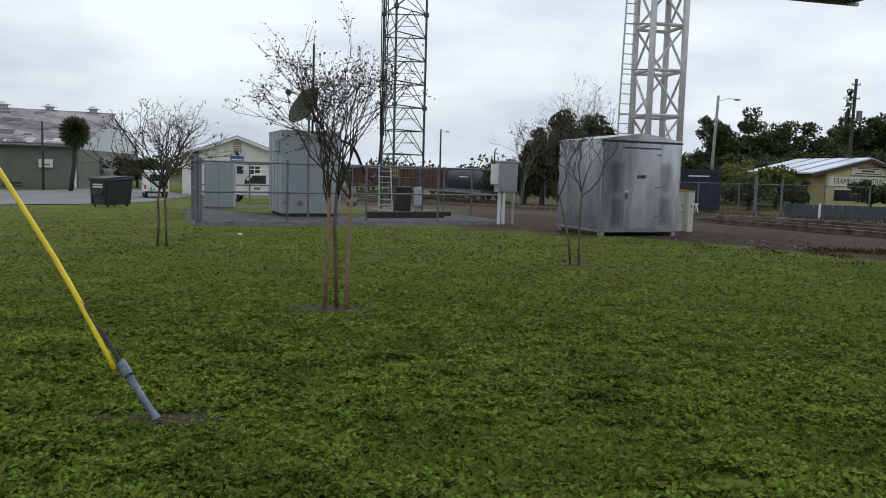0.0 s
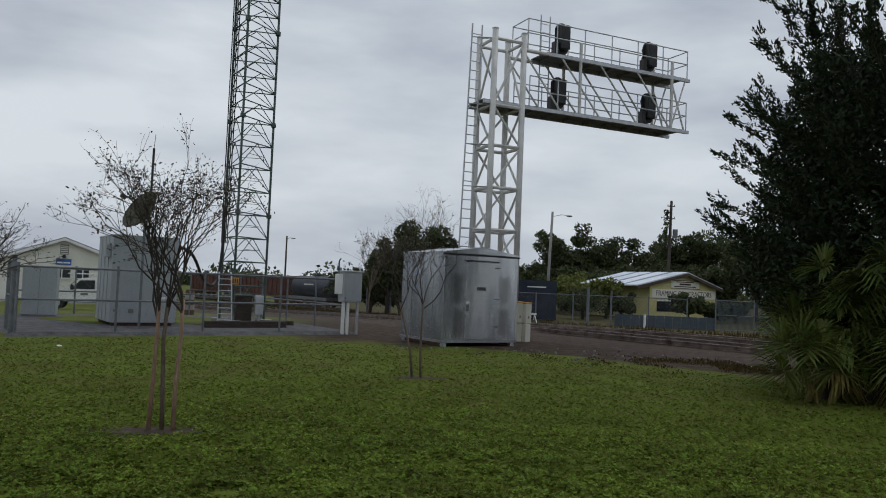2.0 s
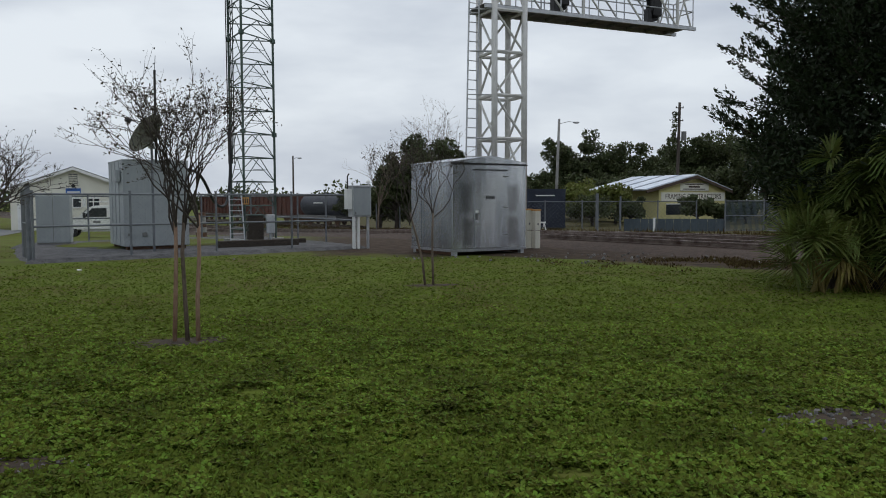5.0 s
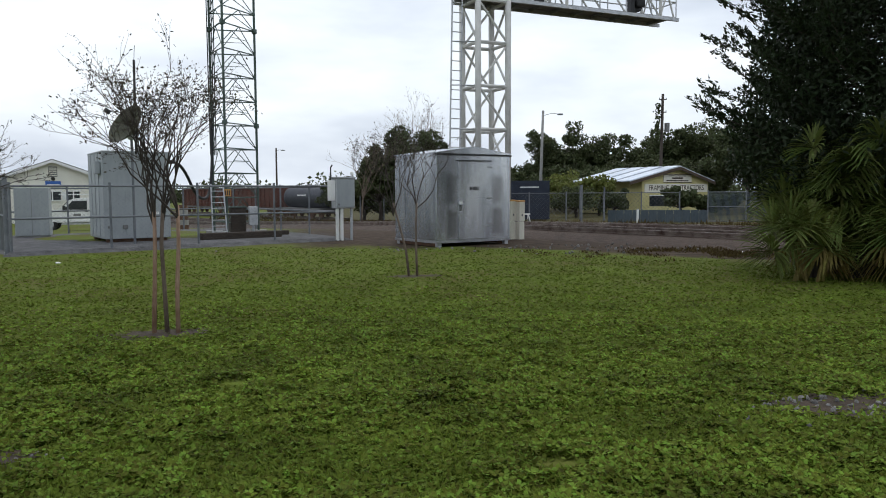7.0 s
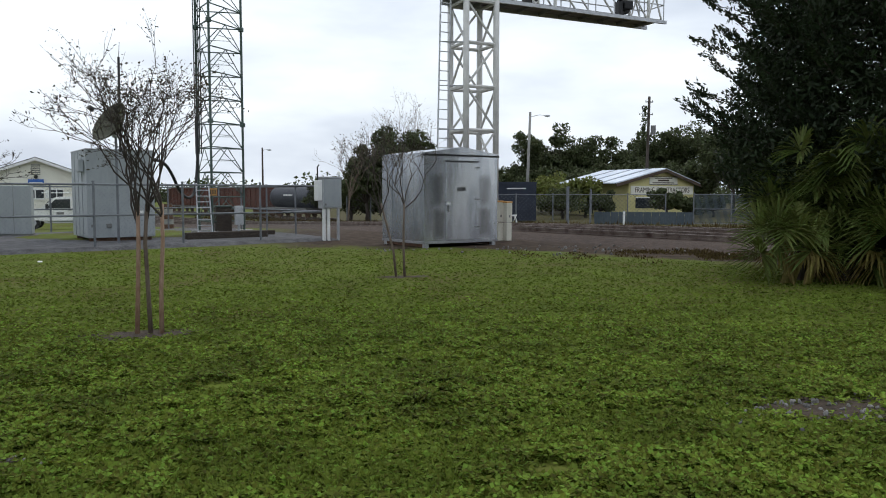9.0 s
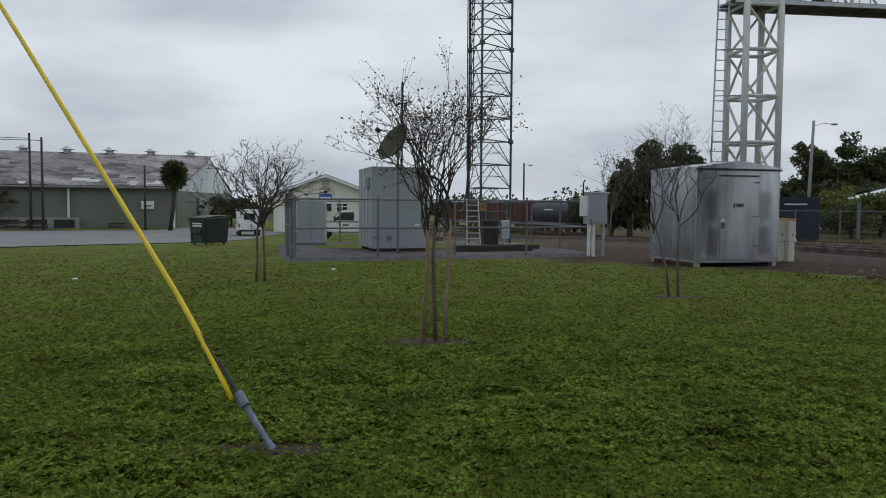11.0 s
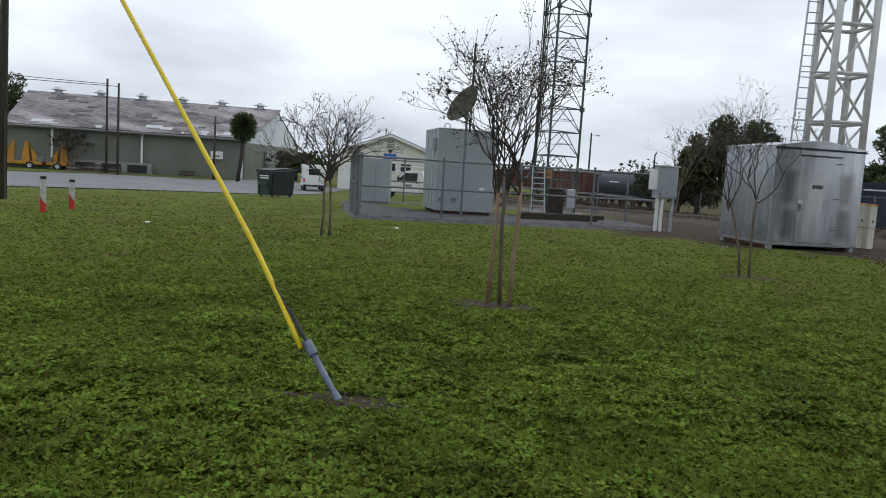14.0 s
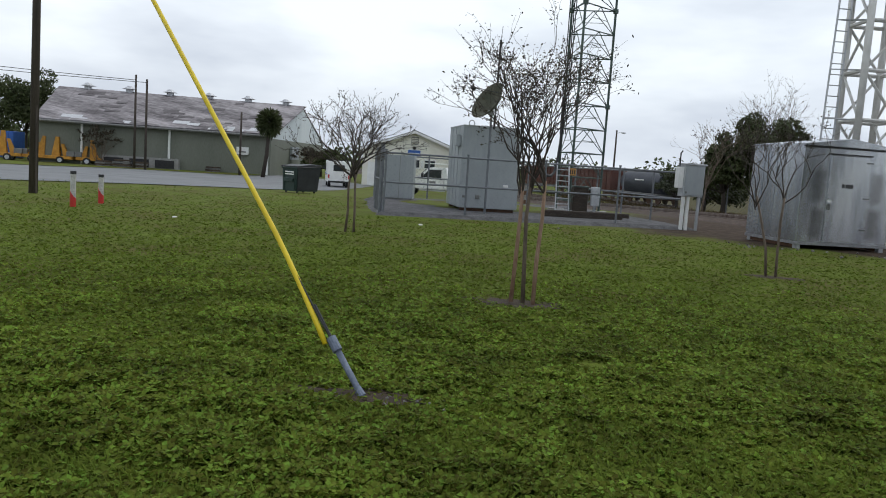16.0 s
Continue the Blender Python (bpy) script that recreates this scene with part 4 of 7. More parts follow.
for x, y, h in ((-12.42, 15.7, 0.80), (-12.75, 17.15, 0.70)):
    ob = thing("marker_post", (x, y, 0), "white-painted marker post with a red base in the lawn", "marker post", 12, "marker posts")
    part("post", tubed([(0, 0, -0.1), (0, 0, 0.03), (0.0, 0, h)], 0.062, 12), MARKER, ob)
    bm = bmesh.new()
    n = 14
    lo = [bm.verts.new((0.066 * math.cos(2 * math.pi * j / n), 0.066 * math.sin(2 * math.pi * j / n), 0.0)) for j in range(n)]
    hi = [bm.verts.new((0.066 * math.cos(2 * math.pi * j / n), 0.066 * math.sin(2 * math.pi * j / n), 0.30 - 0.10 * math.cos(2 * math.pi * j / n))) for j in range(n)]
    for j in range(n):
        bm.faces.new((lo[j], lo[(j + 1) % n], hi[(j + 1) % n], hi[j]))
    part("red_base", bm, RED, ob, "red painted base")
    part("cap", tubed([(0, 0, h - 0.05), (0, 0, h + 0.02)], 0.066, 12), BLACK, ob, "dark cap")

# ---------------------------------------------------------------- yard: bin, vehicles, machines


def build_dumpster():
    """Front-load bin: green ends, a leaning front blackened for its shade, and lids that rise towards the back."""
    ob = thing("dumpster", (-13.3, 30.6, level(-13.3, 30.6)), "dark green steel dumpster with black plastic lids on the grass edge", "dumpster", 66)
    ob.matrix_basis = ob.matrix_basis @ Matrix.Diagonal((0.80, 0.80, 0.95, 1))
    W, D = 1.62, 1.1
    bm = bmesh.new()
    low = [bm.verts.new(c) for c in ((0.0, 0.05, 0.08), (W - 0.06, 0.05, 0.08), (W - 0.06, D - 0.05, 0.08), (0.0, D - 0.05, 0.08))]
    top = [bm.verts.new(c) for c in ((-0.03, 0.0, 1.12), (W + 0.06, -0.02, 1.22), (W + 0.06, D, 1.22), (-0.03, D, 1.12))]
    bm.faces.new(low[::-1])
    bm.faces.new(top)
    for k in range(4):
        bm.faces.new((low[k], low[(k + 1) % 4], top[(k + 1) % 4], top[k]))
    part("bin_body", bm, GREEN_BIN, ob)
    # front panel and its rim are blackened to paint this face's shade
    part("front_panel", sheet([(0.05, 0.03, 0.14), (W - 0.1, 0.03, 0.14), (W + 0.0, -0.015, 1.14), (0.03, -0.015, 1.05)], 0.03), LID_AND_SHADE, ob, "front panel coloured black for its shade")
    part("rim", tubed([(-0.05, -0.03, 1.10), (W + 0.08, -0.05, 1.20)], 0.035, 6), LID_AND_SHADE, ob)
    part("rim", tubed([(-0.05, -0.03, 1.10), (-0.05, D + 0.03, 1.10)], 0.035, 6), GREEN_BIN, ob)
    for y0, y1 in ((-0.06, D / 2 - 0.01), (D / 2 + 0.01, D + 0.06)):
        bm = bmesh.new()
        prism(bm, [(-0.07, 1.14), (W + 0.12, 1.25), (W + 0.12, 1.29), (W / 2, 1.27), (-0.07, 1.19)], y0, y1)
        part("lid", bm, LID_AND_SHADE, ob, "black plastic lid")
    for z in (0.80, 0.90):
        part("label_bar", boxed(-0.045, -0.033, 0.22, 0.88, z, z + 0.055), WHITE, ob, "white lettering bar")
    for y in (0.12, D - 0.17):
        part("rib", boxed(-0.05, 0.0, y, y + 0.05, 0.12, 1.05), GREEN_BIN, ob)
    part("fork_pocket", boxed(-0.12, -0.01, 0.2, D - 0.2, 0.50, 0.66, r=0.01), GREEN_BIN, ob)
    for x in (0.15, W - 0.25):
        for y in (0.12, D - 0.12):
            part("wheel", tubed([(x, y, 0.05), (x + 0.06, y, 0.05)], 0.06, 10), RUBBER, ob)


build_dumpster()


def wheel(parent, x, y, r=0.36, w=0.22):
    t = part("tyre", tubed([(x, y - w / 2, r), (x, y + w / 2, r)], r, 20), RUBBER, parent)
    part("rim", tubed([(x, y - w / 2 - 0.012, r), (x, y + w / 2 + 0.012, r)], r * 0.58, 14), GALV, t)


def build_van():
    """Boxy right-hand-drive delivery van; x is ahead."""
    x, y = -22.8, 61.2
    ob = thing("delivery_van", (x, y, level(x, y) + 0.03), "small boxy white delivery van parked beside the house", "van", 114)
    bm = bmesh.new()
    prism(bm, [(-2.0, 0.42), (1.05, 0.42), (1.05, 2.05), (0.9, 2.12), (-1.95, 2.12), (-2.0, 2.05)], -0.92, 0.92)
    bmesh.ops.bevel(bm, geom=bm.edges[:], offset=0.03, segments=2, affect="EDGES")
    body = part("body", bm, WHITE, ob)
    bm = bmesh.new()
    prism(bm, [(1.0, 0.45), (2.05, 0.45), (2.08, 0.95), (1.35, 1.16), (1.0, 1.22)], -0.86, 0.86)
    bmesh.ops.bevel(bm, geom=bm.edges[:], offset=0.03, segments=2, affect="EDGES")
    part("bonnet", bm, WHITE, ob)
    part("windscreen", boxed(1.055, 1.075, -0.78, 0.78, 1.25, 1.92), GLASS, ob)
    for s in (-1, 1):
        part("side_window", boxed(0.15, 0.95, 0.925 * s - 0.01, 0.925 * s + 0.01, 1.25, 1.88), GLASS, ob)
        part("stripe", boxed(-1.95, 1.0, 0.932 * s - 0.004, 0.932 * s + 0.004, 1.02, 1.10), BLUE, ob, "blue stripe")
        part("stripe", boxed(-1.95, 1.0, 0.932 * s - 0.004, 0.932 * s + 0.004, 0.94, 0.98), RED, ob, "red stripe")
        part("mirror", boxed(1.15, 1.25, 1.0 * s - 0.1, 1.0 * s + 0.1, 1.35, 1.65, r=0.02), BLACK, ob)
        part("headlight", boxed(2.06, 2.10, 0.62 * s - 0.12, 0.62 * s + 0.12, 0.68, 0.84, r=0.01), GLASS, ob)
        part("tail_light", boxed(-2.02, -2.0, 0.8 * s - 0.06, 0.8 * s + 0.06, 0.7, 1.0), RED, ob)
        for wx in (-1.25, 1.45):
            wheel(ob, wx, 0.72 * s, 0.33)
    for rx in (-1.7, -0.6, 0.5):
        part("roof_bar", boxed(rx, rx + 0.06, -0.9, 0.9, 2.16, 2.22), BLACK, ob)
    for ry in (-0.82, 0.78):
        part("roof_rail", boxed(-1.9, 0.8, ry, ry + 0.04, 2.11, 2.17), BLACK, ob)
    part("grille", boxed(2.07, 2.10, -0.45, 0.45, 0.66, 0.86), BLACK, ob)
    part("bumper", boxed(2.03, 2.2, -0.85, 0.85, 0.40, 0.56, r=0.03), BLACK, ob)
    part("bumper", boxed(-2.15, -1.98, -0.85, 0.85, 0.38, 0.52, r=0.03), BLACK, ob)
    part("rear_window", boxed(-2.015, -1.995, -0.45, 0.45, 1.3, 1.8), GLASS, ob)


build_van()


def build_pickup():
    x, y = -11.75, 50.3
    ob = thing("pickup_truck", (x, y, level(x, y) + 0.02), "white service pickup truck with a rack parked on grass", "truck", 187)
    bm = bmesh.new()
    prism(bm, [(-0.7, 0.5), (2.55, 0.5), (2.72, 0.75), (2.68, 1.05), (1.25, 1.22), (0.6, 1.85), (0.35, 1.92), (-0.6, 1.92), (-0.7, 1.3)], -0.95, 0.95)
    bmesh.ops.bevel(bm, geom=bm.edges[:], offset=0.05, segments=2, affect="EDGES")
    part("cab", bm, WHITE, ob)
    part("bed", boxed(-3.0, -0.74, -0.98, 0.98, 0.55, 1.38, r=0.03), WHITE, ob)
    bm = bmesh.new()
    prism(bm, [(-0.30, 1.25), (0.98, 1.25), (0.50, 1.76), (-0.30, 1.78)], -0.965, 0.965)
    part("side_window", bm, GLASS, ob)
    part("windscreen", boxed(-0.02, 0.02, -0.8, 0.8, 0.0, 0.78, m=pose(1.24, 0, 1.24, 0, -44, 0)), GLASS, ob)
    for s in (-1, 1):
        part("mirror", boxed(0.85, 1.0, 1.08 * s - 0.1, 1.08 * s + 0.1, 1.2, 1.5, r=0.02), BLACK, ob)
        part("door_seam", boxed(-0.5, -0.47, 0.958 * s - 0.006, 0.958 * s + 0.006, 0.6, 1.25), GRATE, ob)
        part("door_handle", boxed(-0.35, -0.2, 0.97 * s - 0.012, 0.97 * s + 0.012, 1.12, 1.16), BLACK, ob)
        part("running_board", boxed(-0.6, 1.1, 0.95 * s - 0.08, 0.95 * s + 0.08, 0.38, 0.45), GALV, ob)
        part("headlight", boxed(2.62, 2.73, 0.75 * s - 0.14, 0.75 * s + 0.14, 0.8, 1.0, r=0.01), GLASS, ob)
        part("door_badge", boxed(0.05, 0.45, 0.957 * s - 0.004, 0.957 * s + 0.004, 0.88, 1.02), GRATE, ob, "grey door badge")
        for wx in (-2.0, 1.75):
            wheel(ob, wx, 0.80 * s, 0.40)
        for rx in (-2.9, -0.9):
            part("rack_post", tubed([(rx, 0.9 * s, 1.38), (rx, 0.9 * s, 2.15)], 0.03, 6), WHITE, ob)
        part("rack_rail", tubed([(-2.95, 0.9 * s, 2.15), (1.2, 0.9 * s, 2.15)], 0.03, 6), WHITE, ob)
    part("bumper", boxed(2.66, 2.82, -0.92, 0.92, 0.45, 0.68, r=0.03), BLACK, ob)


build_pickup()


def build_machine(x, y, yaw, s, lean):
    """A trailer-mounted lift, folded: low chassis, wheels and a raised A-shaped mast."""
    ob = thing("lift_trailer", (x, y, level(x, y)), "yellow folded lift trailer with a raised mast on grass", "machine", yaw, "lift trailers")
    part("chassis", boxed(-1.6 * s, 1.4 * s, -0.7, 0.7, 0.45, 0.75, r=0.03), PLANT_YELLOW, ob)
    bm = bmesh.new()
    prism(bm, [(-0.9, 0.7), (-0.1, 0.7), (-0.45 + lean, 3.1 * s), (-0.72 + lean, 3.1 * s)], -0.22, 0.22)
    part("mast", bm, PLANT_YELLOW, ob)
    bm = bmesh.new()
    prism(bm, [(0.2, 0.7), (0.75, 0.7), (0.0 + lean, 2.3 * s), (-0.2 + lean, 2.3 * s)], -0.18, 0.18)
    part("stay", bm, PLANT_YELLOW, ob)
    part("engine_box", boxed(0.6, 1.35, -0.5, 0.5, 0.75, 1.25, r=0.04), GRATE, ob)
    for yy in (-0.75, 0.75):
        wheel(ob, 0.1, yy, 0.36)
    part("drawbar", tubed([(1.4 * s, 0, 0.55), (2.3 * s, 0, 0.45)], 0.05, 6), PLANT_YELLOW, ob)


for k, (x, y, yaw, s, lean) in enumerate(((-60.2, 64.4, 30, 1.05, -0.2), (-57.6, 65.4, 25, 1.1, 0.1), (-55.6, 66.6, 205, 1.0, -0.3), (-53.2, 67.4, 20, 1.0, 0.2), (-51.0, 68.6, 210, 0.95, 0.3), (-63.5, 62.8, 15, 1.1, 0.0))):
    build_machine(x - 1.2, y + 0.6, yaw, s * 0.85, lean)
ob = thing("tarpaulin_stack", (-65.5, 66.0, level(-65.5, 66)), "stack of goods under a blue tarpaulin", "covered stack", 20)
bm = bmesh.new()
soft_box(bm, -2.2, 2.2, -1.3, 1.3, 0, 2.6, r=0.35, segments=4)
for v in bm.verts:
    v.co += Vector((0.1, 0.1, 0.08)) * noise.noise(v.co * 1.3)
part("tarpaulin", bm, BLUE, ob, smooth=True)
for k, (x, y, s) in enumerate(((-48.4, 69.0, 1.0), (-46.9, 69.8, 0.8), (-41.5, 74.5, 0.7), (-49.8, 68.2, 0.7))):
    ob = thing("scrap_pile", (x, y, level(x, y)), "low heap of dark scrap and pallets by the warehouse", "scrap heap", 20 * k, "scrap heaps")
    for j in range(4):
        part("pallet", boxed(-0.9 * s + 0.1 * j, 0.9 * s, -0.6, 0.6, 0.22 * j * s, 0.22 * j * s + 0.14, m=pose(0, 0, 0, 0, 0, 11 * j)), BROWN if j % 2 else GRATE, ob)

# ---------------------------------------------------------------- buildings


def build_warehouse():
    g = -0.95
    ob = thing("warehouse", (0, 0, 0), "long green metal warehouse with patchy old roof, pale gable", "warehouse")
    K, along, back = Vector((-36.4, 77.5, 0)), Vector((-0.891, -0.454, 0)), Vector((-0.18, 0.984, 0))
    L, D, EAVE, PEAK = 22.6, 28.4, 3.35, 7.45
    A, B = K, K + along * L
    C, E = K + back * D, K + back * D + along * (L + 10)

    def up(p, z):
        return Vector((p.x, p.y, z))

    part("long_wall", sheet([up(A, g), up(B, g), up(B, EAVE), up(A, EAVE)], 0.25), GREEN_WALL, ob)
    part("lower_gable_wall", sheet([up(A, g), up(A, EAVE - 0.3), up(C, EAVE - 0.3), up(C, g)], 0.25), GREEN_WALL, ob)
    ridge0, ridge1 = K + back * D / 2, K + back * D / 2 + along * (L + 5.0)
    part("upper_gable", sheet([up(A, EAVE - 0.3), up(ridge0, PEAK - 0.1), up(C, EAVE - 0.3)], 0.2), PALE_WALL, ob, "pale blue-white sheet gable")
    part("far_wall", sheet([up(B, g), up(E, g), up(E, EAVE), up(B, EAVE)], 0.25), GREEN_WALL, ob)
    part("back_wall", sheet([up(C, g), up(C, EAVE), up(E, EAVE), up(E, g)], 0.25), GREEN_WALL, ob)
    o = back * -0.7
    # roof slopes, in strips with their own lap joints
    n = 14
    for i in range(n):
        f0, f1 = i / n, (i + 1) / n
        e0, e1 = A + o + along * (L + 0.6) * f0 - along * 0.5, A + o + along * (L + 0.6) * f1 - along * 0.5
        r0, r1 = ridge0.lerp(ridge1, f0) - along * 0.5 * (1 - f0), ridge0.lerp(ridge1, f1) - along * 0.5 * (1 - f1)
        lift = 0.03 * (i % 2)
        part("roof_sheet", sheet([up(e0, EAVE + 0.03 + lift), up(r0, PEAK + lift), up(r1, PEAK + lift), up(e1, EAVE + 0.03 + lift)], 0.08), OLD_ROOF, ob)
    rng = random.Random(4)

    def on_slope(f, h):
        e, r = A + o + along * L * f, ridge0.lerp(ridge1, f)
        p = e.lerp(r, h)
        return Vector((p.x, p.y, EAVE + (PEAK - EAVE) * h + 0.10))

    for k in range(30):
        pale = k % 3 == 0
        f, h = rng.uniform(0.02, 0.9), rng.uniform(0.0, 0.12) if pale else rng.uniform(0.15, 0.85)
        w, d = rng.uniform(0.03, 0.09), rng.uniform(0.04, 0.09)
        part("roof_patch", sheet([on_slope(f, h), on_slope(f, h + d), on_slope(f + w, h + d), on_slope(f + w, h)], 0.04), GALV if pale else ROOF_DARK, ob, "replaced roof sheet")
    part("back_roof", sheet([up(C - o, EAVE), up(E - o, EAVE), up(ridge1, PEAK), up(ridge0, PEAK)], 0.1), OLD_ROOF, ob)
    part("hip_roof", sheet([up(B + o, EAVE + 0.02), up(ridge1, PEAK), up(E - o, EAVE + 0.02)], 0.1), OLD_ROOF, ob)
    part("eave_gutter", tubed([up(A + o * 1.05, EAVE - 0.08), up(B + o * 1.05, EAVE - 0.08)], 0.14, 6), GRATE, ob)
    for d in (0.3, 10.2, 18.5):
        p = A + along * d + back * -0.15
        part("downpipe", tubed([up(p, g), up(p, EAVE - 0.1)], 0.12, 8), WHITE, ob, "white downpipe")
    for k in range(6):
        p = ridge0 + along * (2.0 + 4.5 * k)
        v = part("roof_vent", tubed([up(p, PEAK - 0.15), up(p, PEAK + 0.4)], 0.42, 12), GALV, ob)
        part("vent_cowl", tubed([up(p, PEAK + 0.4), up(p, PEAK + 0.5), up(p, PEAK + 0.75)], 0.85, 14, 0.25), GALV, v)
    s = A + along * 2.2 + back * -0.3
    part("wall_sign", sheet([up(s, 1.15), up(s + along * 1.25, 1.15), up(s + along * 1.25, 1.95), up(s, 1.95)], 0.06), WHITE, ob, "small white sign")
    bm = sheet([up(s + along * 0.25 - back * 0.08, 1.38), up(s + along * 1.0 - back * 0.08, 1.38), up(s + along * 1.0 - back * 0.08, 1.52), up(s + along * 0.25 - back * 0.08, 1.52)], 0.02)
    part("sign_bar", bm, GRATE, ob)
    p = A + back * 9.5 + Vector((0.32, 0.05, 0))
    part("meter_box", boxed(p.x - 0.1, p.x + 0.2, p.y - 1.0, p.y + 1.0, 0.9, 2.4), SHELTER, ob)
    q = A + along * 9.0 - back * 0.55
    m = Matrix.Translation(q) @ pose(0, 0, 0, 0, 0, 199)
    part("loading_dock", boxed(0, 7.5, -0.3, 0.55, g, 0.25, m=m), CONCRETE, ob, "low dark loading dock")
    # no real openings: black panels paint the shade inside them
    for k in range(3):
        part("dock_opening", boxed(0.4 + 2.5 * k, 2.3 + 2.5 * k, 0.54, 0.6, g + 0.2, 0.05, m=m), BLACK, ob)


build_warehouse()


def build_house():
    g = -0.95
    ob = thing("house", (-23.69, 70.29, g), "small cream gabled house with white trim and a blue sign", "house", 14)
    W, D, P, OVER, SLOPE = 9.6, 11.0, 5.35, 0.4, 0.37
    E, mid = P - SLOPE * W / 2, W / 2
    gable = [(0, 0), (W, 0), (W, E), (mid, P - 0.02), (0, E)]
    part("front_wall", made(prism, gable, 0, 0.25), CREAM_WALL, ob)
    part("side_wall", boxed(0, 0.25, 0.25, D, 0, E - 0.1), CREAM_WALL, ob)
    part("side_wall", boxed(W - 0.25, W, 0.25, D, 0, E - 0.1), CREAM_WALL, ob)
    part("back_wall", made(prism, gable, D, D + 0.25), CREAM_WALL, ob)
    for sgn in (-1, 1):
        ex, ez = mid + sgn * (mid + OVER), P - SLOPE * (mid + OVER)
        run = [(mid, P), (ex, ez), (ex, ez + 0.14), (mid, P + 0.14)]
        part("roof", made(prism, run if sgn > 0 else run[::-1], -0.45, D + 0.6), GRATE, ob, "grey shingle roof")
        run = [(mid, P - 0.16), (ex, ez - 0.16), (ex, ez + 0.06), (mid, P + 0.06)]
        part("barge_board", made(prism, run if sgn > 0 else run[::-1], -0.52, -0.452), WHITE, ob, "white barge board")
    vent = part("gable_vent", boxed(mid - 0.34, mid + 0.34, -0.05, -0.002, 4.0, 4.85), GRATE, ob)
    for k in range(5):
        part("slat", boxed(mid - 0.30, mid + 0.30, -0.09, -0.05, 4.06 + 0.155 * k, 4.14 + 0.155 * k), CREAM, vent)
    part("sign", boxed(mid - 0.60, mid + 0.58, -0.12, -0.03, 3.12, 3.62), BLUE, ob, "blue sign")
    part("sign_bar", boxed(mid - 0.5, mid + 0.48, -0.128, -0.12, 3.24, 3.36), WHITE, ob)
    part("wall_lamp", tubed([(mid, -0.2, 3.82), (mid, -0.002, 3.82)], 0.16, 12), BLACK, ob)
    for x0, x1 in ((mid - 0.75, mid + 0.55), (mid + 1.05, mid + 2.0)):
        w = part("window", boxed(x0, x1, -0.03, -0.002, 2.02, 2.72), GLASS, ob)
        part("frame", boxed(x0 - 0.1, x1 + 0.1, -0.07, -0.03, 2.72, 2.86), WHITE, w)
        part("sill", boxed(x0 - 0.1, x1 + 0.1, -0.12, -0.03, 1.90, 2.02), WHITE, w)
        part("mullion", boxed((x0 + x1) / 2 - 0.04, (x0 + x1) / 2 + 0.04, -0.06, -0.03, 2.02, 2.72), WHITE, w)
    part("notice", boxed(mid + 0.66, mid + 0.95, -0.03, -0.002, 2.0, 2.7), WHITE, ob, "white notice board")
    part("door", boxed(mid - 2.4, mid - 1.5, -0.04, -0.002, 0.1, 2.2), WHITE, ob)
    part("door", boxed(0.5, 1.5, -0.04, -0.002, 0.1, 2.3), WHITE, ob)


build_house()


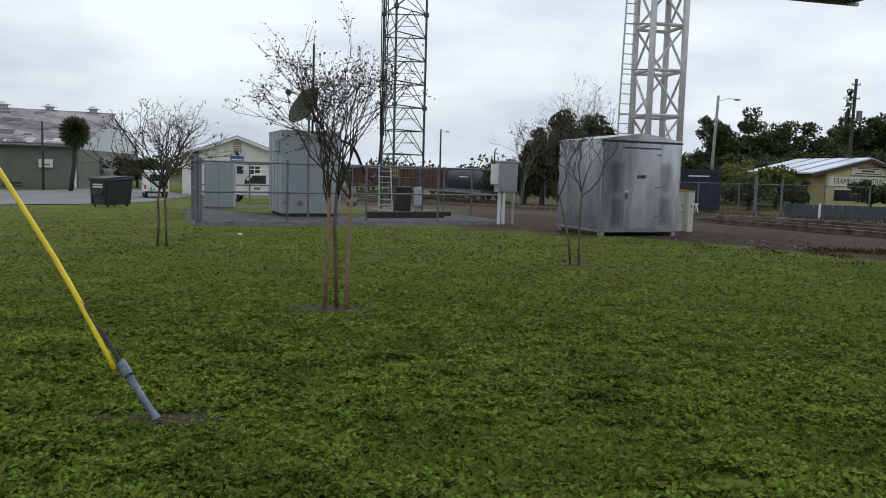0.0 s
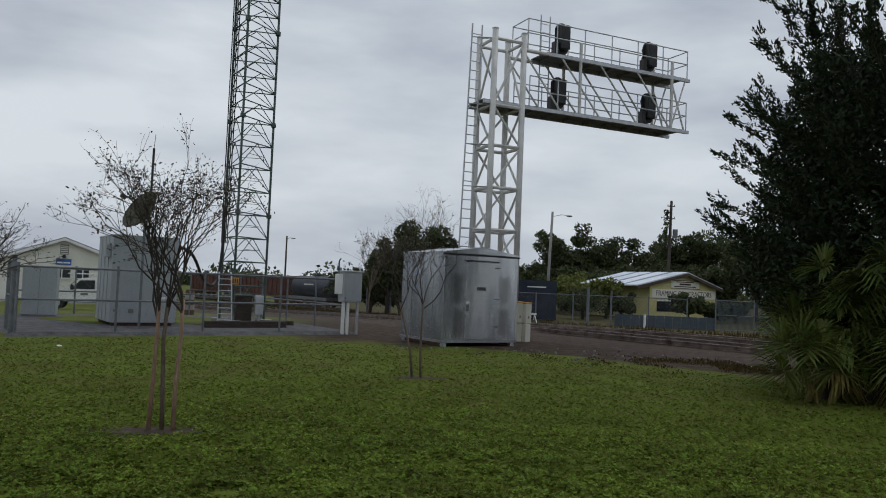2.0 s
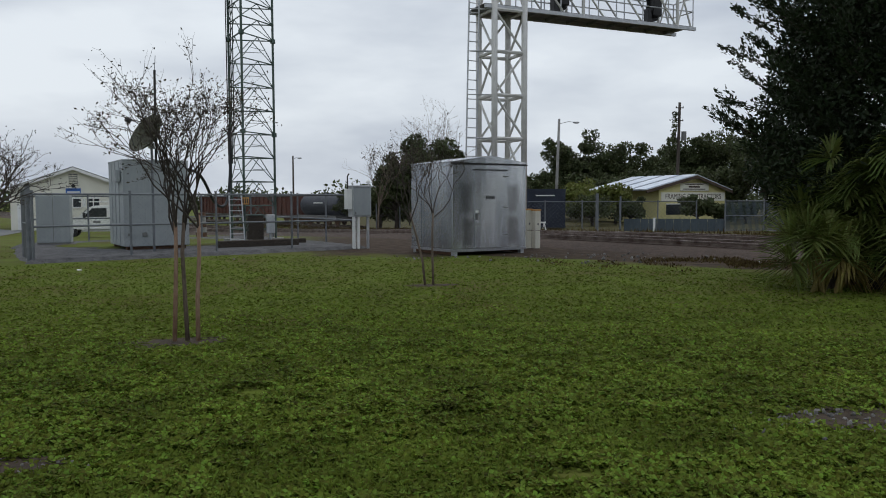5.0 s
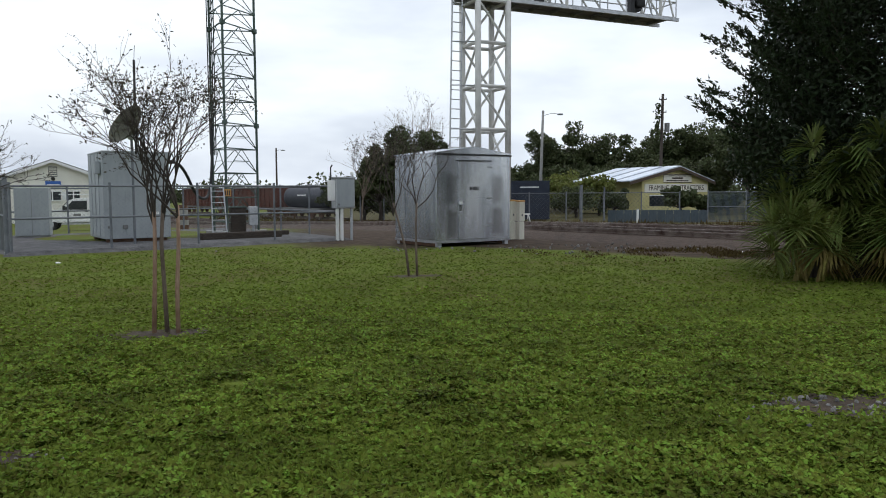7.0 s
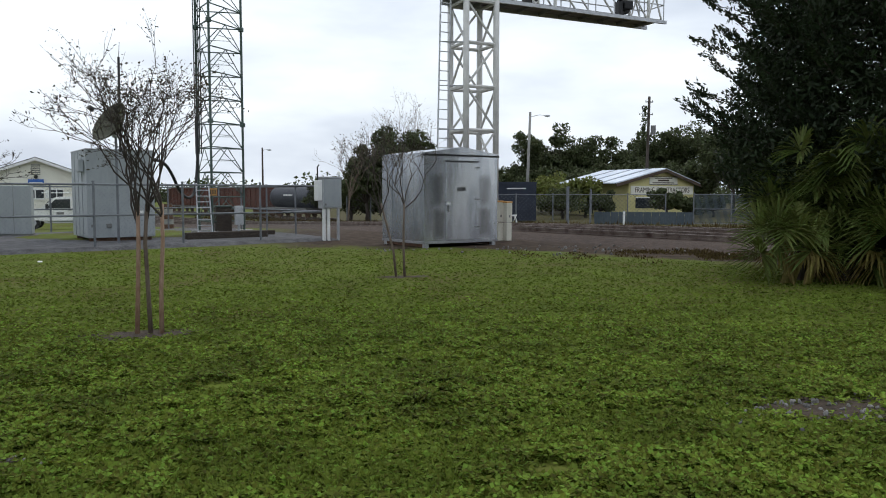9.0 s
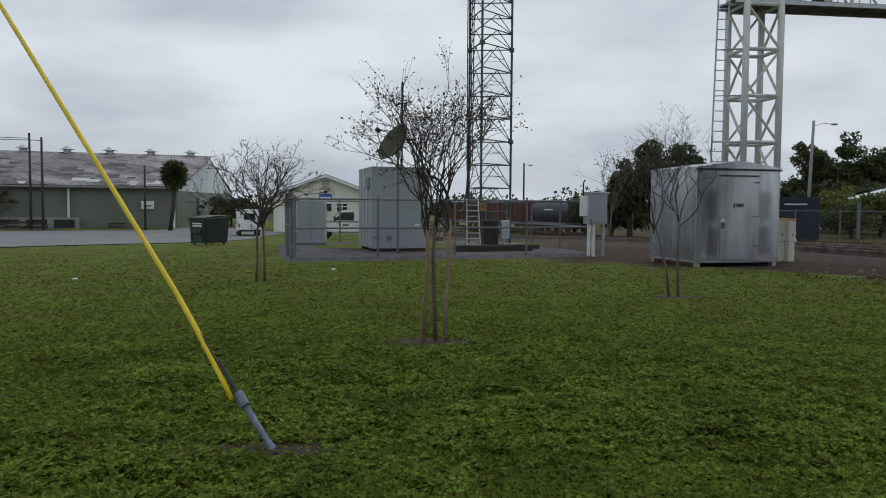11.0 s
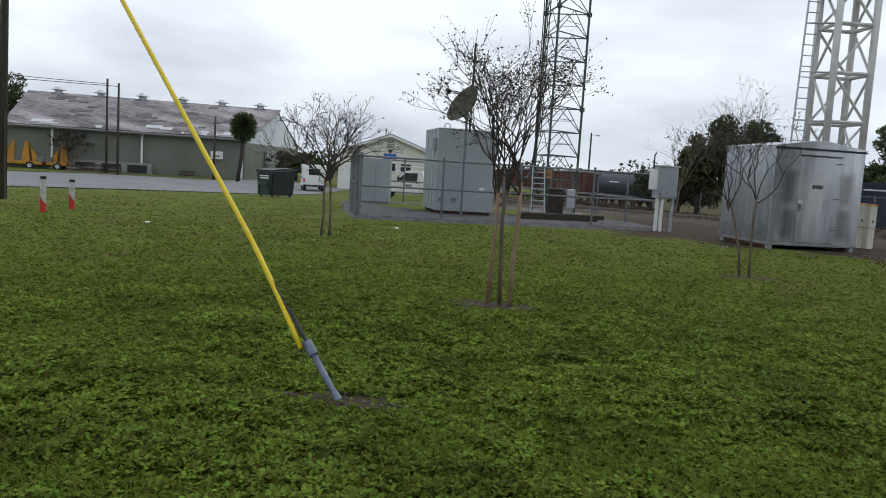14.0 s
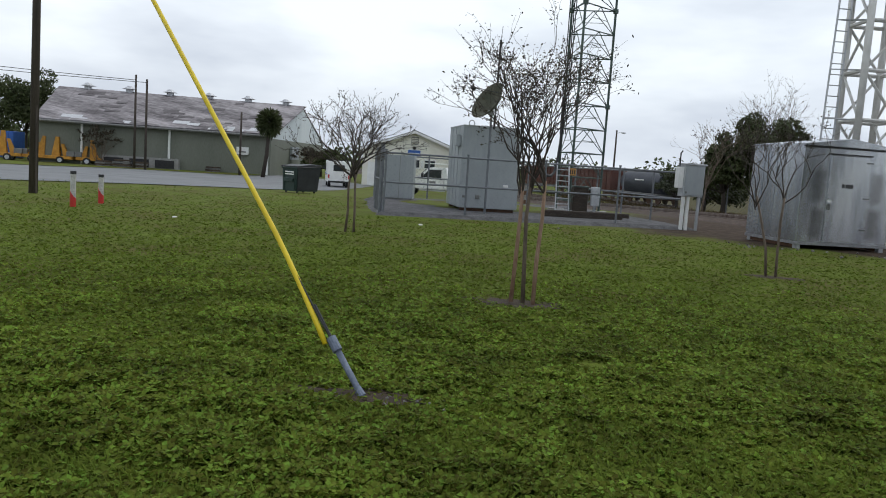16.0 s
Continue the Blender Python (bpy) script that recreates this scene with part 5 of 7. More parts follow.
def build_yellow_building():
    g = -0.95
    ob = thing("workshop", (36.9, 75.5, g), "pale yellow workshop with a blue metal roof and a trade sign", "workshop", 17)
    W, D, E, P = 9.6, 9.6, 3.6, 5.05
    part("front_wall", made(prism, [(0, 0), (W, 0), (W, E), (W / 2, P - 0.15), (0, E)], 0, 0.25), YELLOW_WALL, ob)
    part("side_wall", boxed(0, 0.25, 0.25, D, 0, E), YELLOW_WALL, ob)
    part("side_wall", boxed(W - 0.25, W, 0.25, D, 0, E), YELLOW_WALL, ob)
    part("back_wall", made(prism, [(0, 0), (W, 0), (W, E), (W / 2, P - 0.15), (0, E)], D, D + 0.25), YELLOW_WALL, ob)
    for s in (-1, 1):
        ex = -2.2 if s < 0 else W + 0.5
        dz = -0.5 * (P - E) / (W / 2)
        for k in range(4):
            y0, y1 = -0.5 + k * 2.65, -0.5 + (k + 1) * 2.65 - 0.55
            bm = bmesh.new()
            prism(bm, [(ex, E + dz), (W / 2, P), (W / 2, P + 0.14), (ex, E + dz + 0.14)] if s < 0 else [(W / 2, P), (ex, E + dz), (ex, E + dz + 0.14), (W / 2, P + 0.14)], y0, y1)
            part("roof_sheet", bm, BLUE_ROOF, ob)
        under = [(W / 2, P - 0.01), (ex, E + dz - 0.01), (ex, E + dz + 0.06), (W / 2, P + 0.06)]
        part("roof_deck", made(prism, under if s > 0 else under[::-1], -0.48, 9.9), ROOF_DARK, ob, "dark roof deck between the sheets")
        bm = bmesh.new()
        prism(bm, [(ex, E + dz - 0.3), (W / 2, P - 0.3), (W / 2, P + 0.02), (ex, E + dz + 0.02)] if s < 0 else [(W / 2, P - 0.3), (ex, E + dz - 0.3), (ex, E + dz + 0.02), (W / 2, P + 0.02)], -0.62, -0.52)
        part("barge_board", bm, BROWN, ob, "dark brown barge board")
    board = part("sign_board", boxed(0.25, W - 0.2, -0.10, -0.02, 2.35, 3.25, r=0.01), CREAM_WALL, ob, "cream sign board with dark letters")
    txt = bpy.data.curves.new("sign_letters", "FONT")
    txt.body, txt.size, txt.align_x, txt.align_y, txt.extrude = "FRAMING CONTRACTORS", 0.78, "CENTER", "CENTER", 0.008
    tob = new("sign_letters_source", txt)
    dg = bpy.context.evaluated_depsgraph_get()
    me = bpy.data.meshes.new_from_object(tob.evaluated_get(dg))
    bpy.data.objects.remove(tob)
    xs = [v.co.x for v in me.vertices]
    k = 8.0 / (max(xs) - min(xs))
    me.transform(Matrix.Diagonal((k, 1, 1, 1)))
    me.materials.clear()
    me.materials.append(BROWN)
    letters = new("sign_letters", me)
    letters.parent = board
    letters.matrix_basis = pose(W / 2, -0.112, 2.80, 90, 0, 0)
    frame_board = part("sign_board", boxed(W / 2 - 1.9, W / 2 + 2.2, -0.09, -0.02, 3.42, 4.25, r=0.01), CREAM_WALL, ob)
    for x0, x1, z0, z1 in ((-1.2, 1.4, 4.05, 4.14), (-1.5, 1.7, 3.55, 3.65), (-0.7, 0.9, 3.76, 3.94)):
        part("emblem_bar", boxed(W / 2 + x0, W / 2 + x1, -0.1, -0.09, z0, z1), BROWN, frame_board)
    for z in (3.38, 4.22):
        part("emblem_frame", boxed(W / 2 - 1.95, W / 2 + 2.25, -0.11, -0.09, z, z + 0.06), BROWN, frame_board)
    w = part("window", boxed(1.0, 3.6, -0.03, 0.02, 0.9, 2.0), GLASS, ob)
    part("frame", boxed(0.95, 3.65, -0.06, -0.03, 1.98, 2.08), WHITE, w)


build_yellow_building()
build_tracks()


def build_freight(v0, v1, kind, mat, label):
    """A freight car on the siding: body, frame, trucks and wheels."""
    p = by_track(34.0, (v0 + v1) / 2)
    L = v1 - v0
    ob = thing("freight_car", (p.x, p.y, level(p.x, p.y) + 0.30), label, "freight car", TRACK + 90, "freight cars")
    part("underframe", boxed(-L / 2, L / 2, -1.2, 1.2, 0.62, 0.85), GRATE, ob)
    if kind == "tank":
        part("tank", tubed([(-L / 2 + 0.2, 0, 1.75), (-L / 2 + 0.5, 0, 1.75), (L / 2 - 0.5, 0, 1.75), (L / 2 - 0.2, 0, 1.75)], 0.95, 24), mat, ob, smooth=True)
        part("dome", tubed([(0, 0, 2.6), (0, 0, 2.85)], 0.35, 14), mat, ob)
        part("label_bar", boxed(-0.8, 0.8, 0.93, 0.97, 1.9, 2.0), WHITE, ob)
    else:
        part("side", boxed(-L / 2, L / 2, 1.22, 1.30, 0.8, 2.55), mat, ob)
        part("side", boxed(-L / 2, L / 2, -1.30, -1.22, 0.8, 2.55), mat, ob)
        part("end", boxed(-L / 2, -L / 2 + 0.08, -1.22, 1.22, 0.8, 2.55), mat, ob)
        part("end", boxed(L / 2 - 0.08, L / 2, -1.22, 1.22, 0.8, 2.55), mat, ob)
        part("floor", boxed(-L / 2 + 0.08, L / 2 - 0.08, -1.22, 1.22, 0.85, 0.9), mat, ob)
        k = round(L / 0.95)
        for i in range(k + 1):
            x = -L / 2 + L * i / k
            for s in (-1, 1):
                part("side_rib", boxed(x - 0.06, x + 0.06, 1.34 * s - 0.04, 1.34 * s + 0.04, 0.8, 2.55), mat, ob)
        for s in (-1, 1):
            part("top_rail", boxed(-L / 2, L / 2, 1.3 * s - 0.09, 1.3 * s + 0.09, 2.55, 2.66), mat, ob)
    for x in (-L / 2 + 1.2, L / 2 - 1.2):
        for dx in (-0.75, 0.75):
            for s in (-1, 1):
                part("wheel", tubed([(x + dx, 0.76 * s - 0.06, 0.42), (x + dx, 0.76 * s + 0.06, 0.42)], 0.42, 16), RUST, ob)
            part("axle", tubed([(x + dx, -0.8, 0.42), (x + dx, 0.8, 0.42)], 0.07, 8), RUST, ob)
        for s in (-1, 1):
            part("side_frame", boxed(x - 1.0, x + 1.0, 0.9 * s - 0.06, 0.9 * s + 0.06, 0.35, 0.62), RUST, ob)


build_freight(57.6, 64.8, "tank", TANK, "dark grey tank car standing on the siding")
build_freight(65.8, 76.5, "gondola", BOXCAR, "oxide-brown ribbed gondola car standing on the siding")
build_freight(77.6, 89.0, "gondola", BOXCAR, "oxide-brown ribbed gondola car standing on the siding")


def build_container():
    ob = thing("shipping_container", (14.6, 65.2, -0.9), "dark navy ribbed steel container beyond the tracks", "container", -18)
    part("body", boxed(0.0, 8.0, 0.03, 2.4, 0.12, 3.35), NAVY, ob)
    for k in range(21):
        part("rib", boxed(0.08 + 0.385 * k, 0.24 + 0.385 * k, -0.03, 0.03, 0.2, 3.2), NAVY, ob)
    part("top_rail", boxed(-0.02, 8.02, -0.04, 0.05, 3.2, 3.38), NAVY, ob)
    part("bottom_rail", boxed(-0.02, 8.02, -0.04, 0.05, 0.1, 0.24), NAVY, ob)
    part("label_bar", boxed(5.5, 7.1, -0.05, -0.04, 2.78, 2.88), WHITE, ob, "white lettering bar")


build_container()
build_fence("boundary_fence", (13.5, 60.0), (29.8, 54.6), -0.86, 2.3, 6, "grey chain-link boundary fence beyond the tracks", rails=(2.28,), step=0.32, wire=0.007, barbed=False, post_r=0.05)
build_fence("boundary_fence", (6.2, 63.0), (13.5, 60.0), -0.88, 2.1, 4, "grey chain-link boundary fence beyond the tracks", rails=(2.28,), step=0.32, wire=0.007, barbed=False, post_r=0.05)
ob = thing("gate_post", (22.6, 56.6, -0.85), "thick pale grey gate post in the boundary fence", "post")
part("post", tubed([(0, 0, -0.1), (0, 0, 2.9)], 0.12, 12), FENCE_PIPE, ob)
ob = thing("gate_post", (24.3, 56.1, -0.85), "pale grey gate post in the boundary fence", "post")
part("post", tubed([(0, 0, -0.1), (0, 0, 2.7)], 0.06, 12), FENCE_PIPE, ob)
ob = thing("slatted_fence", (31.6, 53.6, -0.86), "chain-link fence with blue-grey slats beyond the tracks", "fence", -31)
slat = None
for k in range(100):
    if slat is None:
        slat = part("slat", boxed(0, 0.042, 0.0, 0.006, 0.06, 2.3), PALE_SHEET, ob).data
    else:
        new("slat", slat).parent = ob
    if k:
        ob.children[-1].matrix_basis = pose(0.081 * k, 0.004 * (k % 3), 0)
for h in (0.1, 1.2, 2.3):
    part("rail", tubed([(0, -0.03, h), (8.1, -0.03, h)], 0.035, 6), FENCE_PIPE, ob)
for k in range(4):
    part("post", tubed([(2.7 * k, -0.03, -0.1), (2.7 * k, -0.03, 2.45)], 0.05, 8), FENCE_PIPE, ob)
ob = thing("low_screen", (24.6, 56.1, -0.86), "low blue-grey sheet screen at the foot of the boundary fence", "fence", -19.6)
for k in range(12):
    part("panel", boxed(0.62 * k, 0.62 * k + 0.6, 0.10 + 0.01 * (k % 2), 0.14 + 0.01 * (k % 2), 0.0, 0.95), PALE_SHEET, ob)
ob = thing("bollard", (26.6, 55.1, -0.86), "short white bollard before the boundary fence", "bollard")
part("post", tubed([(0, 0, -0.1), (0, 0, 1.0)], 0.09, 10), WHITE, ob)
part("cap", tubed([(0, 0, 1.0), (0, 0, 1.05)], 0.1, 10), GALV, ob)
ob = thing("concrete_kerb", (0, 0, 0), "pale concrete edging strip beyond the tracks", "kerb", kind="structure")
bm = bmesh.new()
a, b = by_track(31.5, 10), by_track(31.5, -2)
for k in range(6):
    p, q = a.lerp(b, k / 6), a.lerp(b, (k + 1) / 6 - 0.01)
    m = Matrix.Translation((p.x, p.y, level(p.x, p.y))) @ pose(0, 0, 0, 0, 0, TRACK - 90)
    part("kerb_stone", boxed(0, (q - p).length, -0.12, 0.12, -0.05, 0.22, m=m), CONCRETE, ob)

for a, b in (((-46.6, 68.5, 7.7), (-82.0, 50.0, 10.2)), ((-44.6, 67.3, 7.4), (-84.0, 47.0, 9.4))):
    a, b = Vector(a), Vector(b)
    pts = [a.lerp(b, k / 14) + Vector((0, 0, -0.7 * math.sin(math.pi * k / 14))) for k in range(15)]
    tagged(mesh_object("overhead_wire", tubed(pts, 0.03, 5), BLACK), "thin dark overhead wire between roadside poles", "wire")
ob = thing("sawhorse", (17.9, 56.5, level(17.9, 56.5)), "small white wooden sawhorse by the boundary fence", "sawhorse", 12)
part("beam", boxed(-0.6, 0.6, -0.05, 0.05, 0.62, 0.74), WHITE, ob)
for x in (-0.5, 0.5):
    for y in (-0.28, 0.28):
        part("leg", tubed([(x, y, 0), (x * 0.9, 0, 0.66)], 0.04, 5), WHITE, ob)


def build_storage_container():
    """Blue steel container with ribbed sides behind the lift trailers."""
    ob = thing("storage_container", (-65.2, 71.5, level(-65.2, 71.5)), "blue ribbed steel storage container behind the lift trailers", "container", 14)
    part("body", boxed(-2.4, 2.4, -1.2, 1.2, 0.12, 2.9, r=0.03), BLUE, ob)
    for k in range(12):
        part("rib", boxed(-2.25 + 0.4 * k, -2.09 + 0.4 * k, -1.24, -1.19, 0.3, 2.75), BLUE, ob)
    for x in (-2.3, 2.1):
        part("foot", boxed(x, x + 0.2, -1.1, 1.1, 0.0, 0.12), RUST, ob)


build_storage_container()


def build_compound_grass():
    """Grass that has taken over the back of the gravel pad."""
    def at(u, v):
        p = C1.lerp(C2, u).lerp(C4.lerp(C3, u), v)
        return Vector((p.x, p.y, PAD_Z + 0.008))
    bm = bmesh.new()
    ring = []
    for k in range(60):
        a = 2 * math.pi * k / 60
        f = 1 + 0.35 * noise.noise(Vector((math.cos(a) * 2, math.sin(a) * 2, 4))) + 0.15 * noise.noise(Vector((math.cos(a) * 9, math.sin(a) * 9, 4)))
        ring.append(bm.verts.new(at(0.46 + 0.36 * f * math.cos(a), 0.62 + 0.30 * f * math.sin(a))))
    bm.faces.new(ring)
    tagged(mesh_object("ground", bm, GROUND), "rough grass growing over the gravel inside the compound", "grass", kind="structure")


build_compound_grass()

# ---------------------------------------------------------------- trees


def limb(bm, p, d, length, r, depth, tips, rng, up=0.25, spread=0.55, kids=(2, 3), shrink=0.68):
    """A branch that bends upwards and forks; the ends of the last twigs are kept."""
    pts, q, way = [p.copy()], p.copy(), d.normalized()
    for _ in range(3):
        way = (way + Vector((rng.gauss(0, 0.23), rng.gauss(0, 0.23), rng.gauss(0, 0.13) + up * 0.2))).normalized()
        q = q + way * (length / 3)
        pts.append(q.copy())
    tube(bm, pts, r, 6 if depth > 1 else 4, r * 0.62, cap=depth == 0)
    tips.append((q.copy(), way.copy(), depth))
    if depth == 0:
        for k in (1, 2):
            tips.append((pts[k].copy(), way.copy(), 0))
        return
    for _ in range(rng.randint(*kids)):
        side = Vector((rng.gauss(0, 1), rng.gauss(0, 1), rng.gauss(0, 0.5)))
        side = (side - way * side.dot(way)).normalized()
        nd = (way + side * spread * rng.uniform(0.6, 1.3) + Vector((0, 0, up))).normalized()
        start = pts[-1] if rng.random() < 0.6 else pts[-2]
        limb(bm, start, nd, length * shrink * rng.uniform(0.8, 1.2), r * 0.62, depth - 1, tips, rng, up, spread, kids, shrink)


def bare_tree(name, x, y, stems, fork, height, spread_r, label, seed, leaves=500, leaf=0.022, levels=3, wrap=None, limbs=7, bark=None, r0=0.02, twig=None, stout=0.46):
    """A young tree: several thin stems, a vase of forking twigs and a few withered leaves."""
    rng = random.Random(seed)
    bark = bark or BARK
    ob = thing(name, (x, y, level(x, y)), label, "tree")
    tips = []
    tops = []
    for k, (dx, dy, tx, ty) in enumerate(stems):
        pts = [Vector((dx, dy, -0.08)), Vector((dx * 0.8 + tx * 0.2 + rng.gauss(0, 0.012), dy, fork * 0.35)), Vector((dx * 0.4 + tx * 0.6 + rng.gauss(0, 0.015), ty * 0.5, fork * 0.7)), Vector((tx, ty, fork))]
        part("trunk", tubed(pts, r0 * 1.15, 9, r0 * 0.85), wrap if wrap and k != 1 else bark, ob, smooth=True)
        tops.append(pts[-1])
    bm = bmesh.new()
    reach = height - fork
    for i in range(limbs):
        a = 2 * math.pi * i / limbs + rng.uniform(-0.4, 0.4)
        base = tops[i % len(tops)]
        lean = (0.25 + 0.75 * ((i * 0.618) % 1.0)) * spread_r / reach
        d = Vector((math.cos(a) * lean, math.sin(a) * lean, 1.0))
        limb(bm, base - Vector((0, 0, rng.uniform(0, 0.30))), d, reach * rng.uniform(0.38, 0.50), r0 * stout, levels, tips, rng, 0.13, 0.50, (2, 3), 0.68)
    part("twigwork", bm, twig or bark, ob, "bare forking twigs")
    ends = [t for t in tips if t[2] <= 1]
    nr = np.random.default_rng(seed)
    pick = nr.integers(0, len(ends), leaves)
    c = np.array([ends[i][0][:] for i in pick]) + nr.normal(0, 0.035, (leaves, 3))
    al, ac = unit(nr.normal(0, 1, (leaves, 3))), unit(nr.normal(0, 1, (leaves, 3)))
    s = nr.uniform(0.6, 1.3, (leaves, 1)) * leaf
    tagged(quads("leaves", c, al * s, ac * s * 0.55, LEAF_MYRTLE, ob), "sparse withered leaves and seed heads", kind="stuff")
    return ob


bare_tree("crape_myrtle", -1.235, 8.93, [(-0.13, 0.0, -0.09, 0.02), (0.01, 0.03, 0.0, 0.04), (0.13, -0.03, 0.16, 0.0)], 1.42, 3.03, 0.70, "young crape myrtle with three slim stems and bare twigs", 14, 2600, 0.019, 4, STAKE, 15, r0=0.023, twig=BARK_DARK, stout=0.55)
bare_tree("crape_myrtle", -5.62, 15.45, [(-0.10, 0, -0.03, 0), (0.08, 0.02, 0.06, 0.02)], 1.3, 2.85, 1.5, "young leafless crape myrtle with two stems in the lawn", 23, 1500, 0.021, 4, None, 13, r0=0.024, twig=BARK_DARK, stout=0.85)
bare_tree("crape_myrtle", 2.42, 14.05, [(-0.09, 0, -0.36, 0.1), (0.06, 0.0, 0.06, 0.0)], 1.35, 2.85, 0.75, "thin young crape myrtle with two stems before the relay house", 37, 900, 0.018, 4, None, 10, r0=0.021, twig=BARK_DARK, stout=0.55)
bare_tree("bare_tree", 5.2, 52.0, [(0, 0, 0.1, 0)], 1.9, 6.6, 2.6, "leafless grey tree beyond the tracks", 41, 300, 0.06, 4, None, 8, r0=0.055)
bare_tree("bare_tree", 10.9, 61.6, [(0, 0, 0.1, 0)], 4.2, 9.4, 2.6, "leafless grey tree rising behind the oaks", 47, 200, 0.06, 4, None, 8, r0=0.06)
bare_tree("bare_tree", -12.4, 66.0, [(0, 0, 0.1, 0)], 1.6, 4.3, 2.0, "leafless brownish tree beside the house", 43, 1500, 0.07, 4, None, 8, r0=0.08)
bare_tree("bare_tree", -51.2, 68.9, [(0, 0, 0.1, 0), (0.5, 0.2, 0.6, 0.1)], 0.6, 3.6, 2.0, "tangled brown bush beside the lift trailers", 53, 2500, 0.09, 4, None, 9, r0=0.06)
bare_tree("bare_tree", -33.0, 80.0, [(0, 0, 0.1, 0)], 1.6, 3.4, 2.4, "reddish bare bush beside the warehouse", 44, 3000, 0.09, 4, None, 9, r0=0.08)


def foliage(nr, n, centres, radii, leaf, lower=0.0):
    """Leaves strewn over the shells of the clumps, facing outwards."""
    k = nr.integers(0, len(centres), n)
    d = unit(nr.normal(0, 1, (n, 3)))
    c = np.asarray(centres)[k] + d * np.asarray(radii)[k][:, None] * nr.uniform(0.55, 1.08, (n, 1)) * np.array([1, 1, 0.8])
    al = unit(nr.normal(0, 1, (n, 3)) + d * 0.6 + np.array([0, 0, -0.2]))
    ac = unit(np.cross(al, d + nr.normal(0, 0.5, (n, 3))))
    s = nr.uniform(0.6, 1.4, (n, 1)) * leaf
    keep = c[:, 2] > lower
    return c[keep], (al * s)[keep], (ac * s * 0.6)[keep]


def broad_tree(name, x, y, height, radius, label, seed, n=2600, leaf=0.22, mat=None, trunk=0.16, clumps=64, lobed=0.28):
    nr, rng = np.random.default_rng(seed), random.Random(seed)
    ob = thing(name, (x, y, level(x, y) - 0.05), label, "tree")
    th = height * 0.32
    part("trunk", tubed([(0, 0, -0.2), (0.1, 0, th * 0.5), (0, 0.1, th)], trunk, 10, trunk * 0.75), BARK_DARK, ob, smooth=True)
    cs, rs = [], []
    for _ in range(clumps):
        a, e = rng.uniform(0, 2 * math.pi), rng.uniform(-0.7, 1.0)
        f = rng.uniform(0.15, 0.88)
        cs.append((radius * f * math.cos(a) * math.sqrt(max(0.1, 1 - 0.5 * e * e)), radius * f * math.sin(a) * math.sqrt(max(0.1, 1 - 0.5 * e * e)), height * 0.58 + e * f * height * 0.44))
        rs.append(radius * lobed * rng.uniform(0.55, 1.15))
    bm = bmesh.new()
    for c in cs[:14]:
        tube(bm, [(0, 0, th * 0.85), Vector(c) * 0.5 + Vector((0, 0, th * 0.3)), c], trunk * 0.45, 5, trunk * 0.12)
    part("boughwork", bm, BARK_DARK, ob)
    c, al, ac = foliage(nr, n, cs, rs, leaf * 0.62)
    tagged(quads("crown", c, al, ac, mat or LEAF_OAK, ob), kind="stuff")
    return ob


